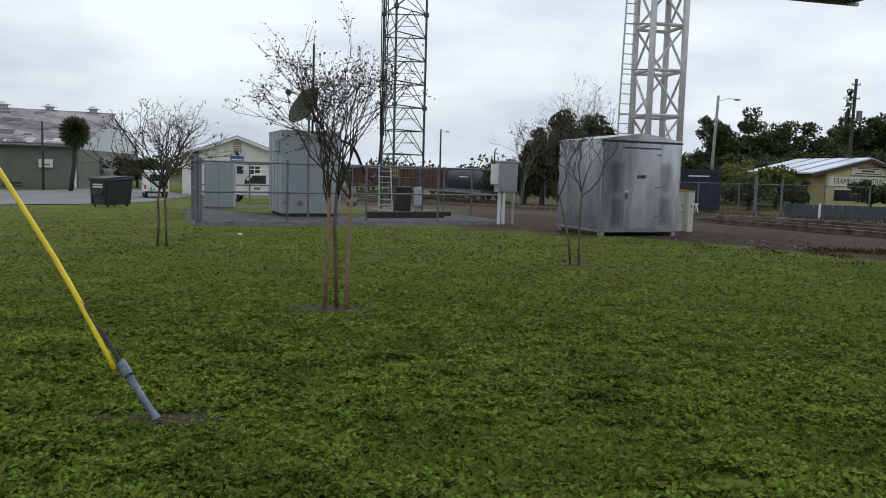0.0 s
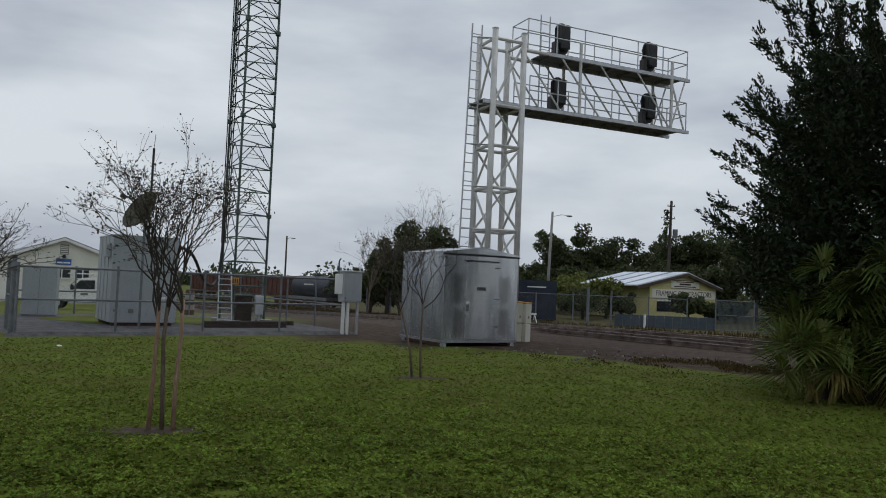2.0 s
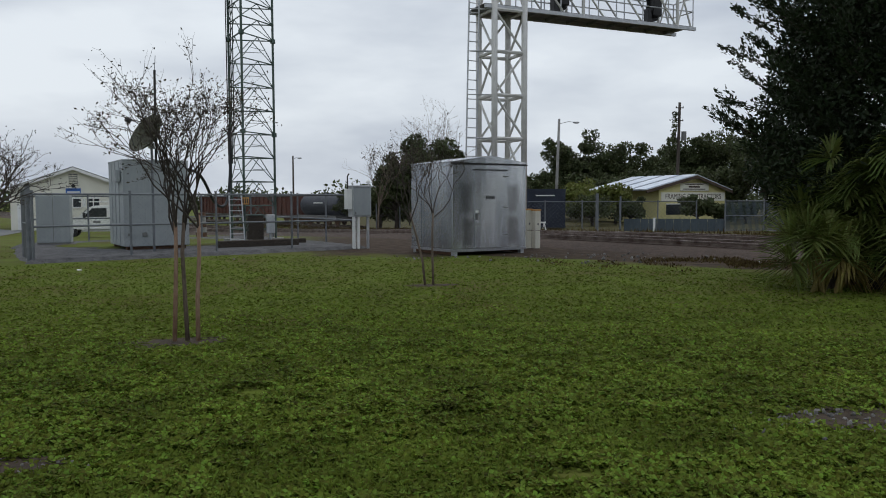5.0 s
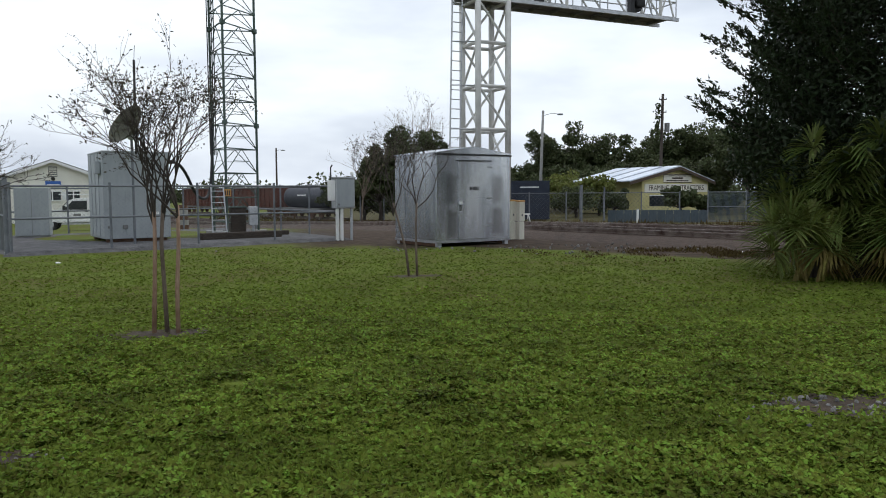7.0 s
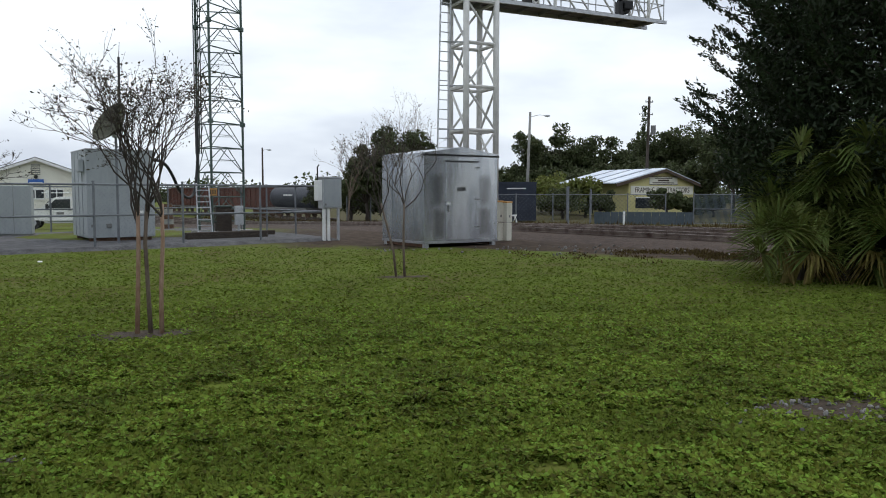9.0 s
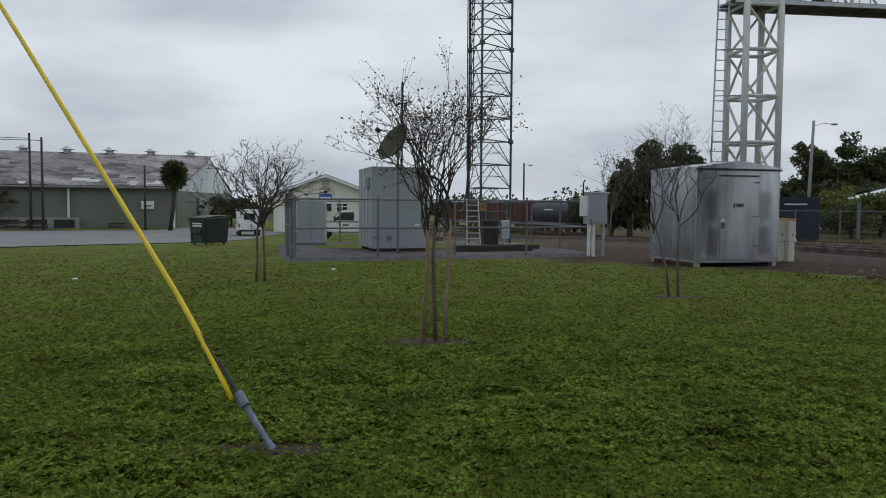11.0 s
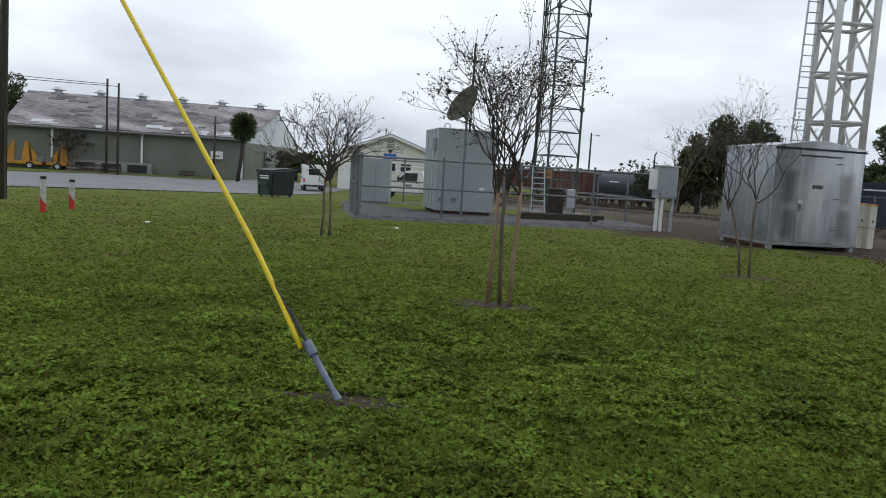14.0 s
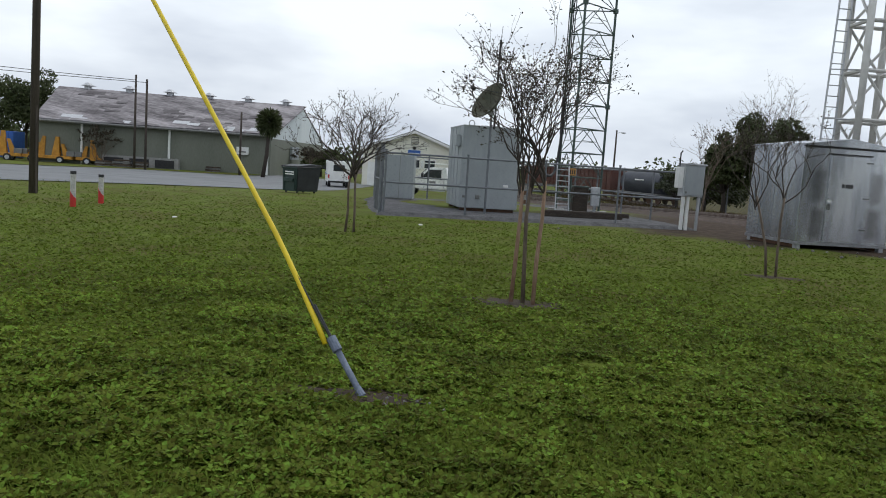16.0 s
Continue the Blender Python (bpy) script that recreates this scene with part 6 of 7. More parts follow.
for i, (x, y, h, r, mat, lab) in enumerate((
        (10.1, 59.4, 7.8, 3.3, LEAF_OAK, "dark dense evergreen oak beyond the tracks"),
        (7.4, 60.0, 6.3, 2.7, LEAF_OAK, "dark dense evergreen oak beyond the tracks"),
        (4.6, 66.0, 3.4, 1.8, LEAF_OAK, "low dark scrubby oak beyond the tracks"),
        (6.6, 64.5, 4.2, 1.9, LEAF_OAK, "low dark scrubby oak beyond the tracks"),
        (15.2, 63.0, 4.6, 2.2, LEAF_OAK, "low dark scrubby oak beyond the tracks"),
        (35.0, 97.0, 11.4, 4.2, LEAF_OAK, "tall dark oak behind the container"),
        (41.0, 99.0, 10.2, 4.8, LEAF_OAK, "tall dark oak behind the workshop"),
        (31.0, 99.0, 6.0, 3.2, LEAF_OAK, "dark oak behind the container"),
        (48.0, 99.0, 11.2, 5.4, LEAF_OAK, "broad dark oak behind the workshop"),
        (54.0, 97.0, 12.2, 5.2, LEAF_OAK, "broad dark oak behind the workshop"),
        (60.0, 92.0, 11.2, 5.6, LEAF_OAK, "broad dark oak behind the workshop"),
        (52.0, 80.0, 10.6, 4.6, LEAF_OAK, "dark oak beside the workshop"),
        (57.0, 72.0, 10.0, 5.0, LEAF_OAK, "dark oak beside the workshop"),
        (26.0, 96.0, 6.0, 3.2, LEAF_OAK, "dark bushy tree behind the container"),
        (31.5, 84.0, 4.6, 2.8, LEAF_LIGHT, "yellow-green bushy shrub by the workshop"),
        (31.2, 80.0, 3.6, 2.4, LEAF_LIGHT, "yellow-green bushy shrub by the workshop"),
        (31.0, 73.0, 4.4, 2.4, LEAF_LIGHT, "yellow-green bushy shrub by the boundary fence"),
        (38.6, 70.6, 2.9, 1.9, LEAF_OAK, "dark bush growing before the workshop"),
        (41.2, 70.6, 2.1, 1.7, LEAF_OAK, "dark bush growing before the workshop"),
        (28.5, 92.0, 5.0, 4.2, LEAF_OAK, "dark scrubby tree behind the boundary fence"),
        (36.0, 90.0, 6.2, 4.4, LEAF_OAK, "dark scrubby tree behind the workshop"),
        (44.0, 92.0, 6.8, 4.8, LEAF_OAK, "dark scrubby tree behind the workshop"),
        (51.0, 88.0, 6.6, 4.8, LEAF_OAK, "dark scrubby tree behind the workshop"),
        (21.5, 88.0, 4.9, 3.6, LEAF_OAK, "dark scrubby tree behind the container"),
        (44.4, 71.6, 2.3, 1.5, LEAF_OAK, "dark bush growing before the workshop"),
        (32.2, 72.0, 2.6, 1.6, LEAF_OAK, "dark bush growing beside the workshop"),
        (8.4, 67.0, 2.6, 2.3, LEAF_OAK, "low dark scrub behind the boundary fence"),
        (12.2, 66.0, 2.9, 2.4, LEAF_OAK, "low dark scrub behind the boundary fence"),
        (17.5, 68.0, 2.8, 2.6, LEAF_OAK, "low dark scrub behind the boundary fence"),
        (22.0, 72.0, 3.2, 2.4, LEAF_OAK, "dark scrub along the boundary fence"),
        (27.0, 69.0, 3.0, 2.4, LEAF_OAK, "dark scrub along the boundary fence"),
        (-74.0, 86.0, 11.0, 5.0, LEAF_OAK, "dark round-topped tree at the roadside"),
        (-70.0, 104.0, 10.0, 4.2, LEAF_OAK, "dark tree behind the warehouse"),
        (-77.0, 98.0, 7.5, 3.6, LEAF_OAK, "dark tree behind the warehouse"),
        (-34.8, 88.0, 3.4, 2.4, LEAF_OAK, "low dark bush beside the warehouse"))):
    broad_tree("tree" if h > 4.9 else "bush", x, y, h, r, lab, 100 + i, 14000 if h > 4.9 else 4500, 0.20 if math.hypot(x, y) < 75 else 0.30, mat)

# far woods closing the view
nr = np.random.default_rng(5)
cs, rs = [], []
for k in range(330):
    a = radians(-75 + 150 * k / 330 + nr.uniform(-0.3, 0.3))
    R = nr.uniform(190, 240)
    h = nr.uniform(2.0, 5.0) + 1.6 * math.sin(k * 0.37) + (2.5 if k > 220 else 0)
    cs.append((R * math.sin(a), R * math.cos(a), h * 0.5 - 0.9))
    rs.append(max(h, 2.5))
c, al, ac = foliage(nr, 45000, cs, rs, 0.5, -0.9)
woods = quads("far_woods", c, al, ac, LEAF_OAK)
tagged(woods, "low dark line of distant woods along the horizon", "woods", kind="stuff")


def build_sabal():
    x, y = -33.4, 70.5
    ob = thing("cabbage_palm", (x, y, level(x, y)), "cabbage palm with a round shaggy crown before the warehouse", "palm tree")
    part("trunk", tubed([(-0.5, 0, -0.1), (-0.15, 0, 2.2), (0, 0, 4.9)], 0.2, 10, 0.17), BARK_DARK, ob, smooth=True)
    rng = np.random.default_rng(9)
    n = 3600
    d = unit(rng.normal(0, 1, (n, 3)) + np.array([0, 0, -0.05]))
    c = np.array([0, 0, 5.3]) + d * rng.uniform(0.35, 1.35, (n, 1)) * np.array([0.95, 0.95, 1.1])
    ac = unit(np.cross(d, rng.normal(0, 1, (n, 3))))
    al = unit(d + np.array([0, 0, -0.25]))
    tagged(quads("crown", c, al * 0.26, ac * 0.045, LEAF_OAK, ob), kind="stuff")


build_sabal()

# ---------------------------------------------------------------- cedar and palmettos


def build_cedar():
    """Upswept boughs set with short pointed sprays, over a close inner mass, with a few spires on top."""
    x, y = 12.3, 12.9
    ob = thing("cedar_tree", (x, y, 0), "huge dark dense cedar with upswept pointed sprays", "tree")
    rng, nr = random.Random(77), np.random.default_rng(77)
    part("trunk", tubed([(0, 0, -0.2), (0.1, 0, 3), (0, 0, 7.4)], 0.28, 12, 0.06), BARK_DARK, ob, smooth=True)
    C, A, W = [], [], []
    wood = bmesh.new()

    def reach(f):
        return min(4.6 * (1 - 0.52 * max(0, f - 0.3) ** 1.25) if f > 0.3 else 2.0 + 8.5 * f, 4.6)

    def leaves(p0, p1, n, width):
        t = nr.beta(1.2, 1.1, n)[:, None]
        a, b = np.array(p0[:]), np.array(p1[:])
        axis = (b - a) / max(np.linalg.norm(b - a), 1e-4)
        p = a + (b - a) * t + nr.normal(0, 1, (n, 3)) * (width * (1.05 - 0.75 * t))
        way = unit(axis[None, :] + nr.normal(0, 0.42, (n, 3)))
        C.append(p)
        A.append(way * nr.uniform(0.03, 0.075, (n, 1)))
        W.append(unit(np.cross(way, nr.normal(0, 1, (n, 3)))) * nr.uniform(0.012, 0.026, (n, 1)))

    def bough(base, mid, tip, sprays, size, start=0.3):
        tube(wood, [base, (base + mid) / 2, mid, (mid + tip) / 2, tip], 0.035, 4, 0.006)
        for k in range(sprays):
            t = start + (1 - start) * (k + rng.random()) / sprays
            p = base * (1 - t) ** 2 + mid * 2 * t * (1 - t) + tip * t * t
            tangent = ((mid - base) * (1 - t) + (tip - mid) * t).normalized()
            side = Vector((rng.gauss(0, 1), rng.gauss(0, 1), rng.gauss(0, 0.6)))
            side = (side - tangent * side.dot(tangent)).normalized()
            d = (tangent + side * rng.uniform(0.35, 0.95) + Vector((0, 0, 0.35))).normalized()
            leaves(p, p + d * size * rng.uniform(0.5, 1.1) * (1.15 - 0.55 * t), 30, 0.055)
        leaves(mid.lerp(tip, 0.55), tip + (tip - mid).normalized() * 0.25, 60, 0.05)

    for i in range(230):
        f = (i + rng.random()) / 230
        z = 0.45 + 6.2 * f
        R = reach(f) * rng.uniform(0.66, 1.04)
        a = rng.uniform(0, 2 * math.pi)
        out = Vector((math.cos(a), math.sin(a), 0))
        rise = rng.uniform(0.35, 1.35) * (0.5 + f)
        bough(out * 0.3 + Vector((0, 0, z - 0.6)), out * R * 0.62 + Vector((0, 0, z - 0.25)), out * R + Vector((0, 0, z + rise)), 17, 0.75)
    # spires at the top and on the shoulders
    for dx, dy, z0, z1 in ((-1.9, -0.2, 5.4, 8.5), (-2.6, 0.5, 5.0, 7.6), (-1.2, -0.9, 5.8, 8.3), (-0.4, -1.3, 5.8, 8.9), (0.3, 0.2, 6.0, 8.7), (1.1, -1.2, 5.6, 8.4), (1.8, 0.4, 5.2, 7.8), (-1.3, 1.3, 5.4, 7.7), (0.9, 1.4, 5.4, 8.0)):
        base, tip = Vector((dx * 0.8, dy * 0.8, z0)), Vector((dx + rng.uniform(-0.15, 0.15), dy, z1))
        bough(base, base.lerp(tip, 0.5), tip, 40, 0.62, 0.0)
    # close inner mass
    n = 75000
    zz = nr.uniform(0.1, 6.4, n)
    rim = np.array([reach(v / 6.7) for v in np.linspace(0, 6.4, 65)])
    rr = 0.80 * np.interp(zz, np.linspace(0, 6.4, 65), rim) * np.sqrt(nr.uniform(0.2, 1, n))
    aa = nr.uniform(0, 2 * np.pi, n)
    d = unit(nr.normal(0, 1, (n, 3)))
    C.append(np.stack([rr * np.cos(aa), rr * np.sin(aa), zz], 1))
    A.append(d * 0.07)
    W.append(unit(np.cross(d, nr.normal(0, 1, (n, 3)))) * 0.025)
    part("boughwork", wood, BARK_DARK, ob)
    tagged(quads("crown", np.concatenate(C), np.concatenate(A), np.concatenate(W), LEAF_CEDAR, ob), "dark green upswept sprays", kind="stuff")


build_cedar()


def frond(bm, base, way, stalk, size, rng, droop=0.5, blades=26):
    """A fan leaf: a stalk and a fan of narrow folded blades that droop at the tips."""
    way = way.normalized()
    hub = base + way * stalk + Vector((0, 0, -0.10 * stalk))
    tube(bm, [base, (base + hub) / 2 + Vector((0, 0, 0.06 * stalk)), hub], 0.014, 4, 0.008, cap=False)
    side = way.cross(Vector((0, 0, 1))).normalized()
    over = side.cross(way).normalized()
    for i in range(blades):
        a = radians(-128 + 256 * i / (blades - 1) + rng.uniform(-3, 3))
        d = (over * math.cos(a) * 0.9 + side * math.sin(a) + way * 0.55).normalized()
        L = size * (0.72 + 0.28 * math.cos(a * 0.75)) * rng.uniform(0.9, 1.08)
        across = d.cross(Vector((0, 0, 1)) if abs(d.z) < 0.95 else Vector((1, 0, 0))).normalized()
        last = None
        for f, w in ((0.04, 0.010), (0.40, 0.033), (0.72, 0.025), (1.0, 0.002)):
            p = hub + d * L * f + Vector((0, 0, -droop * L * f ** 2.2))
            row = (bm.verts.new(p - across * w), bm.verts.new(p + Vector((0, 0, -w * 0.5))), bm.verts.new(p + across * w))
            if last:
                bm.faces.new((last[0], last[1], row[1], row[0]))
                bm.faces.new((last[1], last[2], row[2], row[1]))
            last = row


def palmetto(x, y, n, seed, dry=2, tall=0.9, size=0.9, lean=5):
    rng = random.Random(seed)
    ob = thing("palmetto", (x, y, 0), "palmetto clump with drooping fan leaves, some dried yellow", "palm", group="palmettos")
    part("stem", tubed([(0, 0, -0.1), (0.05, 0, 0.35 * tall), (0.05, 0.03, 0.7 * tall)], 0.13, 9, 0.09), BARK_DARK, ob)
    for k in range(n):
        a = 2 * math.pi * k / n + rng.uniform(-0.35, 0.35)
        e = rng.uniform(-0.1, 1.5)
        bm = bmesh.new()
        frond(bm, Vector((0.05, 0.02, rng.uniform(0.45, 0.75) * tall)), Vector((math.cos(a), math.sin(a), e)), rng.uniform(0.5, 0.95), size * rng.uniform(0.8, 1.1), rng, rng.uniform(0.15, 0.6), rng.randint(20, 28))
        part("fan_leaf", bm, LEAF_PALM, ob)
    # fans that lean out of the thicket into the light
    for k in range(lean):
        a = rng.uniform(3.1, 4.9)
        bm = bmesh.new()
        frond(bm, Vector((0.0, 0.0, rng.uniform(0.55, 0.9) * tall)), Vector((math.cos(a), math.sin(a), rng.uniform(-0.1, 0.7))), rng.uniform(0.6, 1.1), size * rng.uniform(0.9, 1.15), rng, rng.uniform(0.25, 0.7), 26)
        part("fan_leaf", bm, LEAF_PALM, ob)
    for k in range(dry):
        a = rng.uniform(3.2, 5.0)
        bm = bmesh.new()
        frond(bm, Vector((0, 0, 0.55 * tall)), Vector((math.cos(a), math.sin(a), -0.1)), rng.uniform(0.35, 0.6), size * 0.8, rng, 1.1)
        part("dead_fan_leaf", bm, LEAF_DRY, ob, "dried yellow fan leaf")


for k, (x, y, n, dry, tall, size) in enumerate(((9.25, 12.1, 11, 4, 1.0, 0.85), (10.05, 12.6, 12, 3, 1.3, 0.85), (10.5, 11.3, 12, 2, 1.1, 0.85), (10.3, 13.4, 9, 1, 1.9, 0.85), (11.2, 10.3, 11, 1, 1.1, 0.9), (10.5, 12.2, 12, 2, 2.4, 0.95), (11.2, 11.2, 12, 1, 2.6, 1.0), (11.9, 10.6, 11, 1, 3.2, 1.0), (11.6, 9.6, 10, 1, 1.8, 0.95), (9.95, 11.8, 7, 0, 2.5, 0.8))):
    palmetto(x, y, n, 300 + k, dry, tall, size)

# ---------------------------------------------------------------- lawn, stones and litter


def thin_spot(x, y):
    """How bare the lawn is: 0 full, 1 bare soil."""
    v = 0.0
    for cx, cy, rx, ry in ((-1.72, 4.78, 0.66, 0.20), (3.95, 4.75, 0.65, 0.36), (-1.3, 8.9, 0.75, 0.34), (-0.35, 6.35, 0.22, 0.2), (2.42, 14.0, 0.6, 0.4), (1.6, 4.0, 0.28, 0.18)):
        v = np.maximum(v, np.clip(1.15 - 1.15 * ((x - cx) / rx) ** 2 - 1.15 * ((y - cy) / ry) ** 2, 0, 0.97))
    return v


def trefoils(r0, r1, n, seed):
    """Clover: leaves of three leaflets on short stalks, standing in clumps of uneven height."""
    nr = np.random.default_rng(seed)
    a = np.radians(nr.uniform(-54, 51, n))
    r = r0 + (r1 - r0) * (1 - np.sqrt(1 - nr.uniform(0, 1, n)))
    x, y = r * np.sin(a), r * np.cos(a)
    clump = np.array([noise.noise(Vector((u * 0.8, w * 0.8, 3))) + 0.8 * noise.noise(Vector((u * 2.4, w * 2.4, 9))) + 0.7 * noise.noise(Vector((u * 7, w * 7, 5))) for u, w in zip(x, y)])
    keep = (nr.uniform(0, 1, n) < np.clip(0.48 + 1.4 * clump, 0.04, 1)) & (nr.uniform(0, 1, n) > thin_spot(x, y))
    x, y, clump = x[keep], y[keep], clump[keep]
    k = len(x)
    tall = np.clip(0.030 + 0.045 * clump + nr.normal(0, 0.010, k), 0.010, 0.085)
    size = nr.uniform(0.7, 1.35, (k, 1)) * 0.0150
    up = unit(np.stack([nr.normal(0, 0.35, k), nr.normal(0, 0.35, k) - 0.1, np.ones(k)], 1))
    e1 = unit(np.cross(up, nr.normal(0, 1, (k, 3))))
    e2 = np.cross(up, e1)
    C, A, W = [], [], []
    for j in range(3):
        g = 2 * math.pi * j / 3
        d = e1 * math.cos(g) + e2 * math.sin(g)
        C.append(np.stack([x, y, tall], 1) + d * size * 1.05)
        A.append((d + up * 0.22) * size)
        W.append(np.cross(up, d) * size * 0.85)
    ob = quads("clover_leaves", np.concatenate(C), np.concatenate(A), np.concatenate(W), CLOVER)
    return tagged(ob, "clumps of low green clover in the near lawn", "clover", kind="stuff")


def lawn(name, r0, r1, n, size, seed, mat, upright, label, all_round=False):
    nr = np.random.default_rng(seed)
    a = np.radians(nr.uniform(-180, 180, n) if all_round else np.clip(nr.normal(0, 1, n) * 6, -14, 14) + nr.uniform(-52, 49, n))
    # denser close by, thinning out to nothing at the far rim
    r = r0 + (r1 - r0) * (1 - np.sqrt(1 - nr.uniform(0, 1, n)))
    x, y = r * np.sin(a), r * np.cos(a)
    patch = np.array([noise.noise(Vector((u * 0.55, w * 0.55, seed))) + 0.6 * noise.noise(Vector((u * 1.9, w * 1.9, 7))) for u, w in zip(x[::4], y[::4])]).repeat(4)[:n]
    # thinner by patches, bare at worn spots and along the tracks
    keep = (nr.uniform(0, 1, n) < np.clip(0.70 + 1.3 * patch, 0.10, 1)) & (nr.uniform(0, 1, n) > thin_spot(x, y)) & ((0.40 * x + 0.917 * y < 20.6 - 3.6 * np.clip((x - 6) / 5, 0, 1) + nr.normal(0, 0.5, n)) | (x < -1))
    keep &= ~((x > -8.0) & ((x + 6.65) * -0.454 + (y - 21.2) * 0.891 > -0.60 + nr.normal(0, 0.18, n)))
    x, y = x[keep], y[keep]
    k = len(x)
    flat = 0.3 if r1 > 15 else 1.0
    z = nr.uniform(0.2, 1.0, k) * size * (1.2 if upright else 0.8) * flat + 0.003
    c = np.stack([x, y, z], 1)
    lie = nr.normal(0, 1, (k, 3)) * np.array([1, 1, 0.35 * flat])
    al = unit(lie + np.array([0, 0, upright * (0.5 + 0.5 * flat)]))
    ac = unit(np.cross(al, np.stack([nr.normal(0, 0.5, k), nr.normal(0, 0.5, k), np.ones(k)], 1)))
    s = nr.uniform(0.6, 1.35, (k, 1)) * size
    w = 0.75 if not upright else 0.12
    ob = quads(name, c, al * s, ac * s * w, mat)
    return tagged(ob, label, "grass", kind="stuff")


trefoils(2.6, 11.5, 125000, 1)
lawn("clover_leaves", 2.6, 13.5, 70000, 0.022, 1, CLOVER, 0, "small weed leaves between the clover")
lawn("clover_leaves", 4.0, 33.0, 220000, 0.028, 2, CLOVER_FAR, 0, "dense low clover and weed leaves farther out in the lawn")
lawn("grass_blades", 2.6, 9.0, 40000, 0.034, 3, BLADE, 1.3, "short mown grass blades between the clover")
lawn("grass_blades", 4.0, 34.0, 170000, 0.036, 4, BLADE, 1.1, "short mown grass blades farther out")

lawn("clover_leaves", 0.05, 16.0, 190000, 0.024, 6, CLOVER_FAR, 0, "dense low clover and weed leaves all over the lawn", True)


WEED = leafy("brown_green_weeds", (0.050, 0.034, 0.014), (0.115, 0.085, 0.034), 0.4, 0.2, 0.8, 0.08)


def weeds(name, n, place, size, seed, label):
    """Upright tufts of thin leaves about the places that place() gives."""
    nr = np.random.default_rng(seed)
    x, y, tall = place(nr, n)
    k = len(x)
    al = unit(np.stack([nr.normal(0, 0.5, k), nr.normal(0, 0.5, k), np.ones(k)], 1)) * (tall * 0.5)[:, None]
    c = np.stack([x, y, np.array([level(u, w) for u, w in zip(x, y)])], 1) + al * 0.9
    ac = unit(np.cross(al, nr.normal(0, 1, (k, 3)))) * size * nr.uniform(0.6, 1.4, (k, 1))
    return tagged(quads(name, c, al, ac, WEED), label, "weeds", kind="stuff")


def beside_palmettos(nr, n):
    t = nr.uniform(0, 1, n)
    x, y = 6.5 + 5.5 * t + nr.normal(0, 0.5, n), 18.7 - 2.0 * t + nr.normal(0, 0.9, n)
    lump = np.array([noise.noise(Vector((a * 0.9, b * 0.9, 2))) for a, b in zip(x, y)])
    keep = nr.uniform(0, 1, n) < np.clip(1.6 * lump + 0.45 * t * t, 0, 1)
    return x[keep], y[keep], nr.uniform(0.03, 0.15, keep.sum()) * (0.3 + 0.9 * t[keep])


def beyond_tracks(nr, n):
    u, v = nr.uniform(28.0, 33.5, n), nr.uniform(-2, 70, n)
    lump = np.array([noise.noise(Vector((a * 0.5, b * 0.25, 6))) for a, b in zip(u, v)])
    keep = nr.uniform(0, 1, n) < np.clip(0.45 + 1.1 * lump, 0.05, 1)
    u, v = u[keep], v[keep]
    return u * UX - v * UY, u * UY + v * UX, nr.uniform(0.1, 0.5, keep.sum())


weeds("weeds", 9000, beside_palmettos, 0.016, 21, "brown and green weeds on bare earth beside the palmettos")
weeds("weeds", 14000, beyond_tracks, 0.05, 22, "rough brown-green weeds growing beyond the tracks")


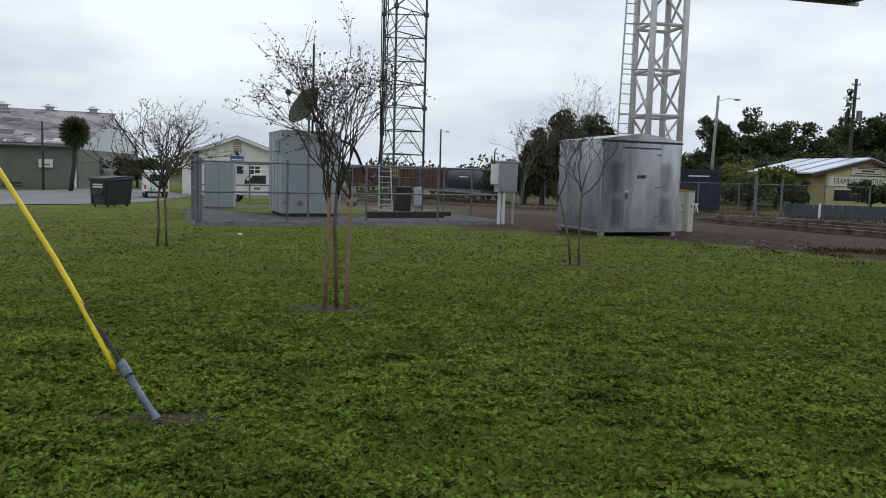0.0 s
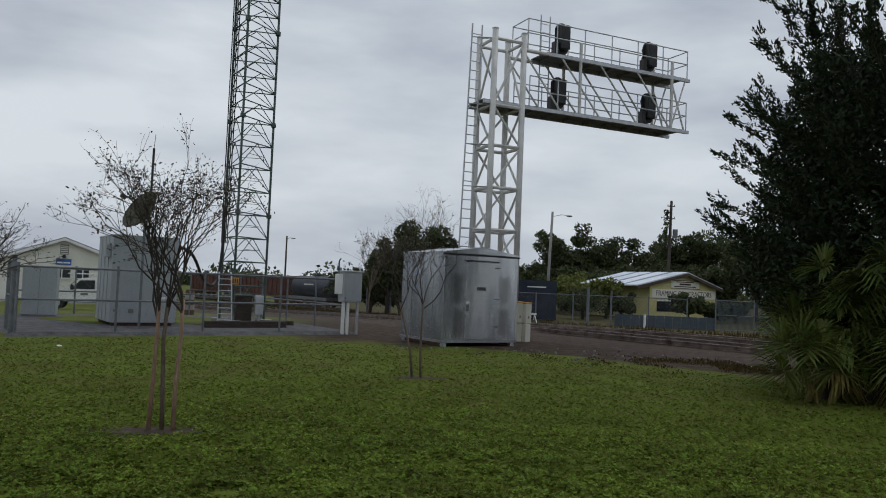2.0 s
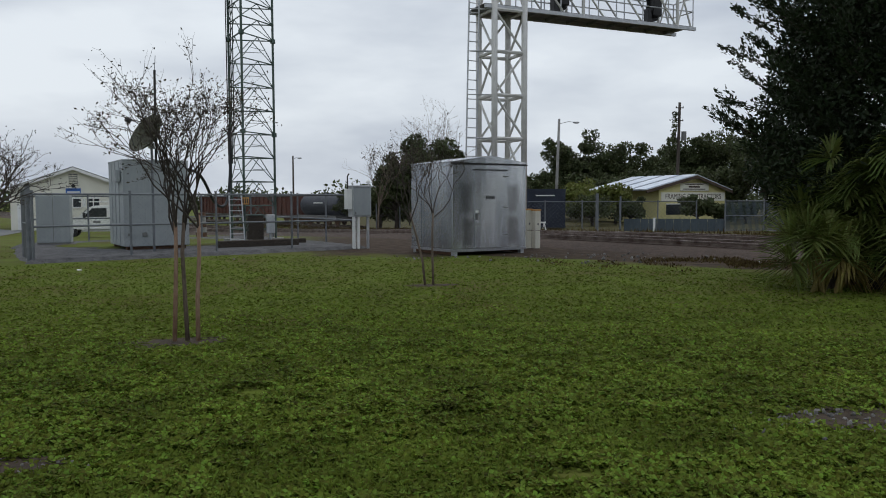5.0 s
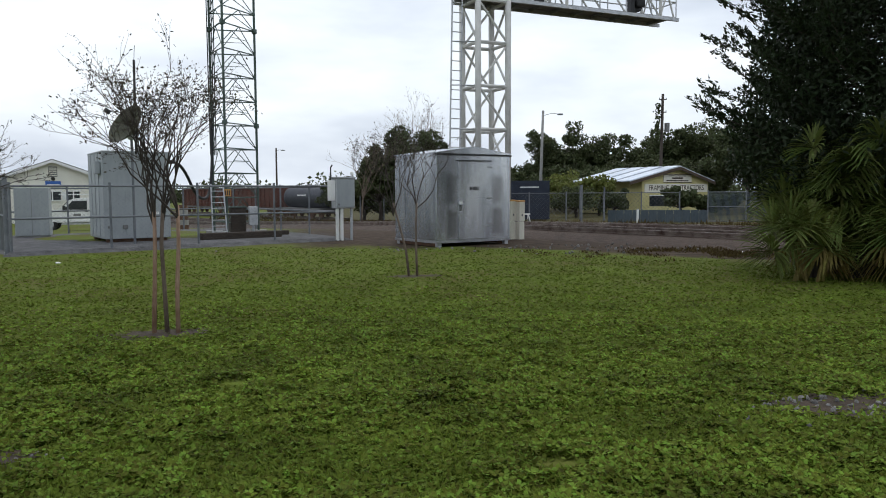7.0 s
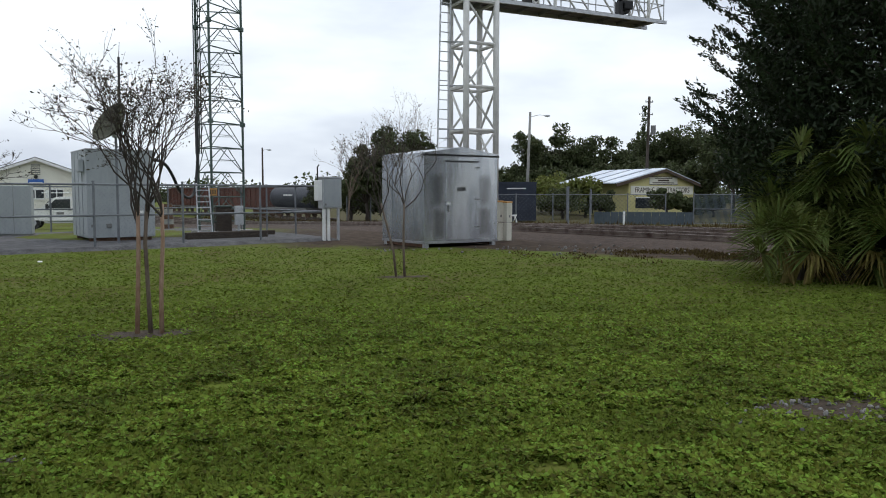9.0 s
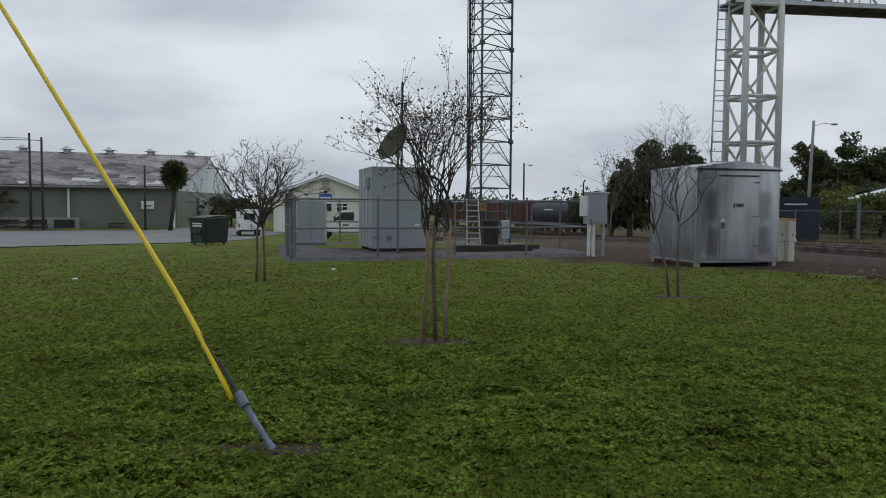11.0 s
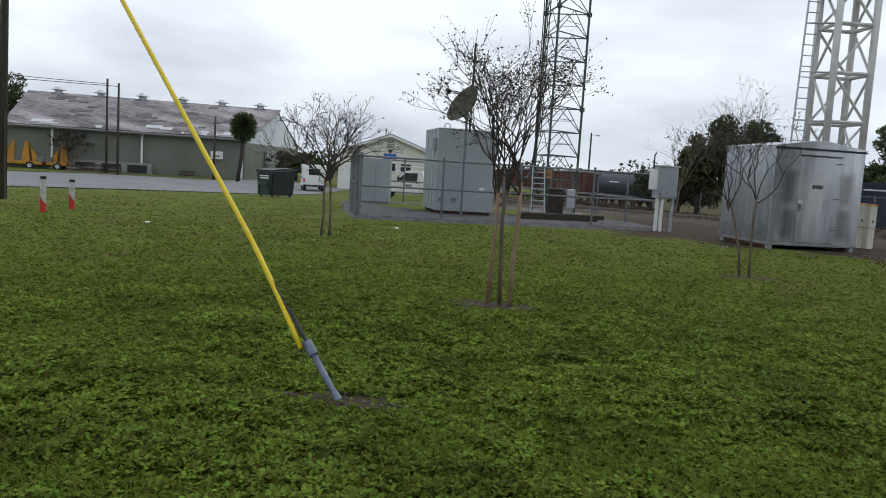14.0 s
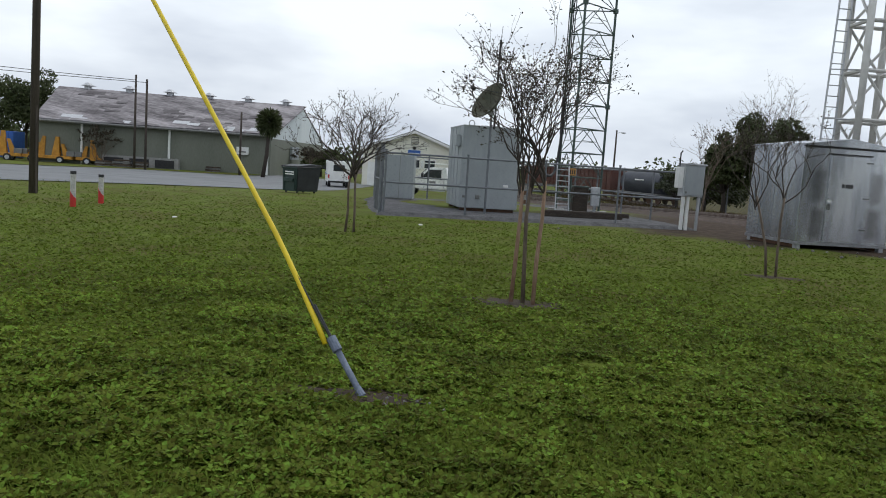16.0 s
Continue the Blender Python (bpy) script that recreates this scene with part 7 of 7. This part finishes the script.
def soil_patch(x, y, rx, ry, seed):
    bm = bmesh.new()
    n = 40
    ring = []
    for k in range(n):
        a = 2 * math.pi * k / n
        f = 1 + 0.8 * noise.noise(Vector((math.cos(a) * 1.7, math.sin(a) * 1.7, seed))) + 0.45 * noise.noise(Vector((math.cos(a) * 6, math.sin(a) * 6, seed)))
        ring.append(bm.verts.new((x + rx * f * math.cos(a), y + ry * f * math.sin(a), 0.005)))
    bm.faces.new(ring)
    tagged(mesh_object("soil_patch", bm, SOIL), "bare dark soil patch in the lawn", "soil", kind="structure")


for k, (x, y, rx, ry) in enumerate(((-1.72, 4.78, 0.56, 0.15), (3.95, 4.75, 0.55, 0.30), (-1.3, 8.9, 0.62, 0.24), (2.42, 14.0, 0.4, 0.2))):
    soil_patch(x, y, rx, ry, k * 3.1)


def stones(name, x, y, rx, ry, n, size, seed, mat, label):
    rng = random.Random(seed)
    ob = thing(name, (x, y, 0), label, "rubble", kind="stuff")
    bm = bmesh.new()
    for _ in range(n):
        px, py, s = rng.gauss(0, rx), rng.gauss(0, ry), size * rng.uniform(0.4, 1.5)
        m = Matrix.Translation((px, py, s * 0.15)) @ Euler((rng.uniform(0, 6), rng.uniform(0, 6), rng.uniform(0, 6))).to_matrix().to_4x4() @ Matrix.Diagonal((s, s * rng.uniform(0.5, 1), s * rng.uniform(0.35, 0.7), 1))
        bmesh.ops.create_icosphere(bm, subdivisions=1, radius=0.5, matrix=m)
    part("stones", bm, mat, ob)


stones("rubble", 3.85, 4.75, 0.40, 0.20, 80, 0.045, 3, RUBBLE, "scattered pale stones and broken concrete in a bare patch")
stones("rubble", -1.62, 4.78, 0.35, 0.14, 34, 0.024, 4, RUBBLE, "small stones in bare soil round the guy anchor")
stones("rubble", 9.6, 18.9, 2.2, 0.7, 60, 0.10, 5, RUBBLE, "loose stones on bare earth by the tracks")
stones("rubble", 5.5, 20.6, 2.6, 0.35, 60, 0.07, 6, RUBBLE, "loose stones on bare earth before the relay house")
for k, (x, y) in enumerate(((-4.9, 18.6), (-9.5, 15.2), (11.2, 17.2))):
    ob = thing("litter", (x, y, 0.02), "small crumpled white paper scrap on the lawn", "litter", 40 * k)
    bm = bmesh.new()
    bmesh.ops.create_icosphere(bm, subdivisions=2, radius=0.045)
    for v in bm.verts:
        v.co = Vector((v.co.x * 1.3, v.co.y, v.co.z * 0.5)) * (1 + 0.5 * noise.noise(v.co * 14 + Vector((k, 0, 0))))
    part("paper", bm, WHITE, ob)
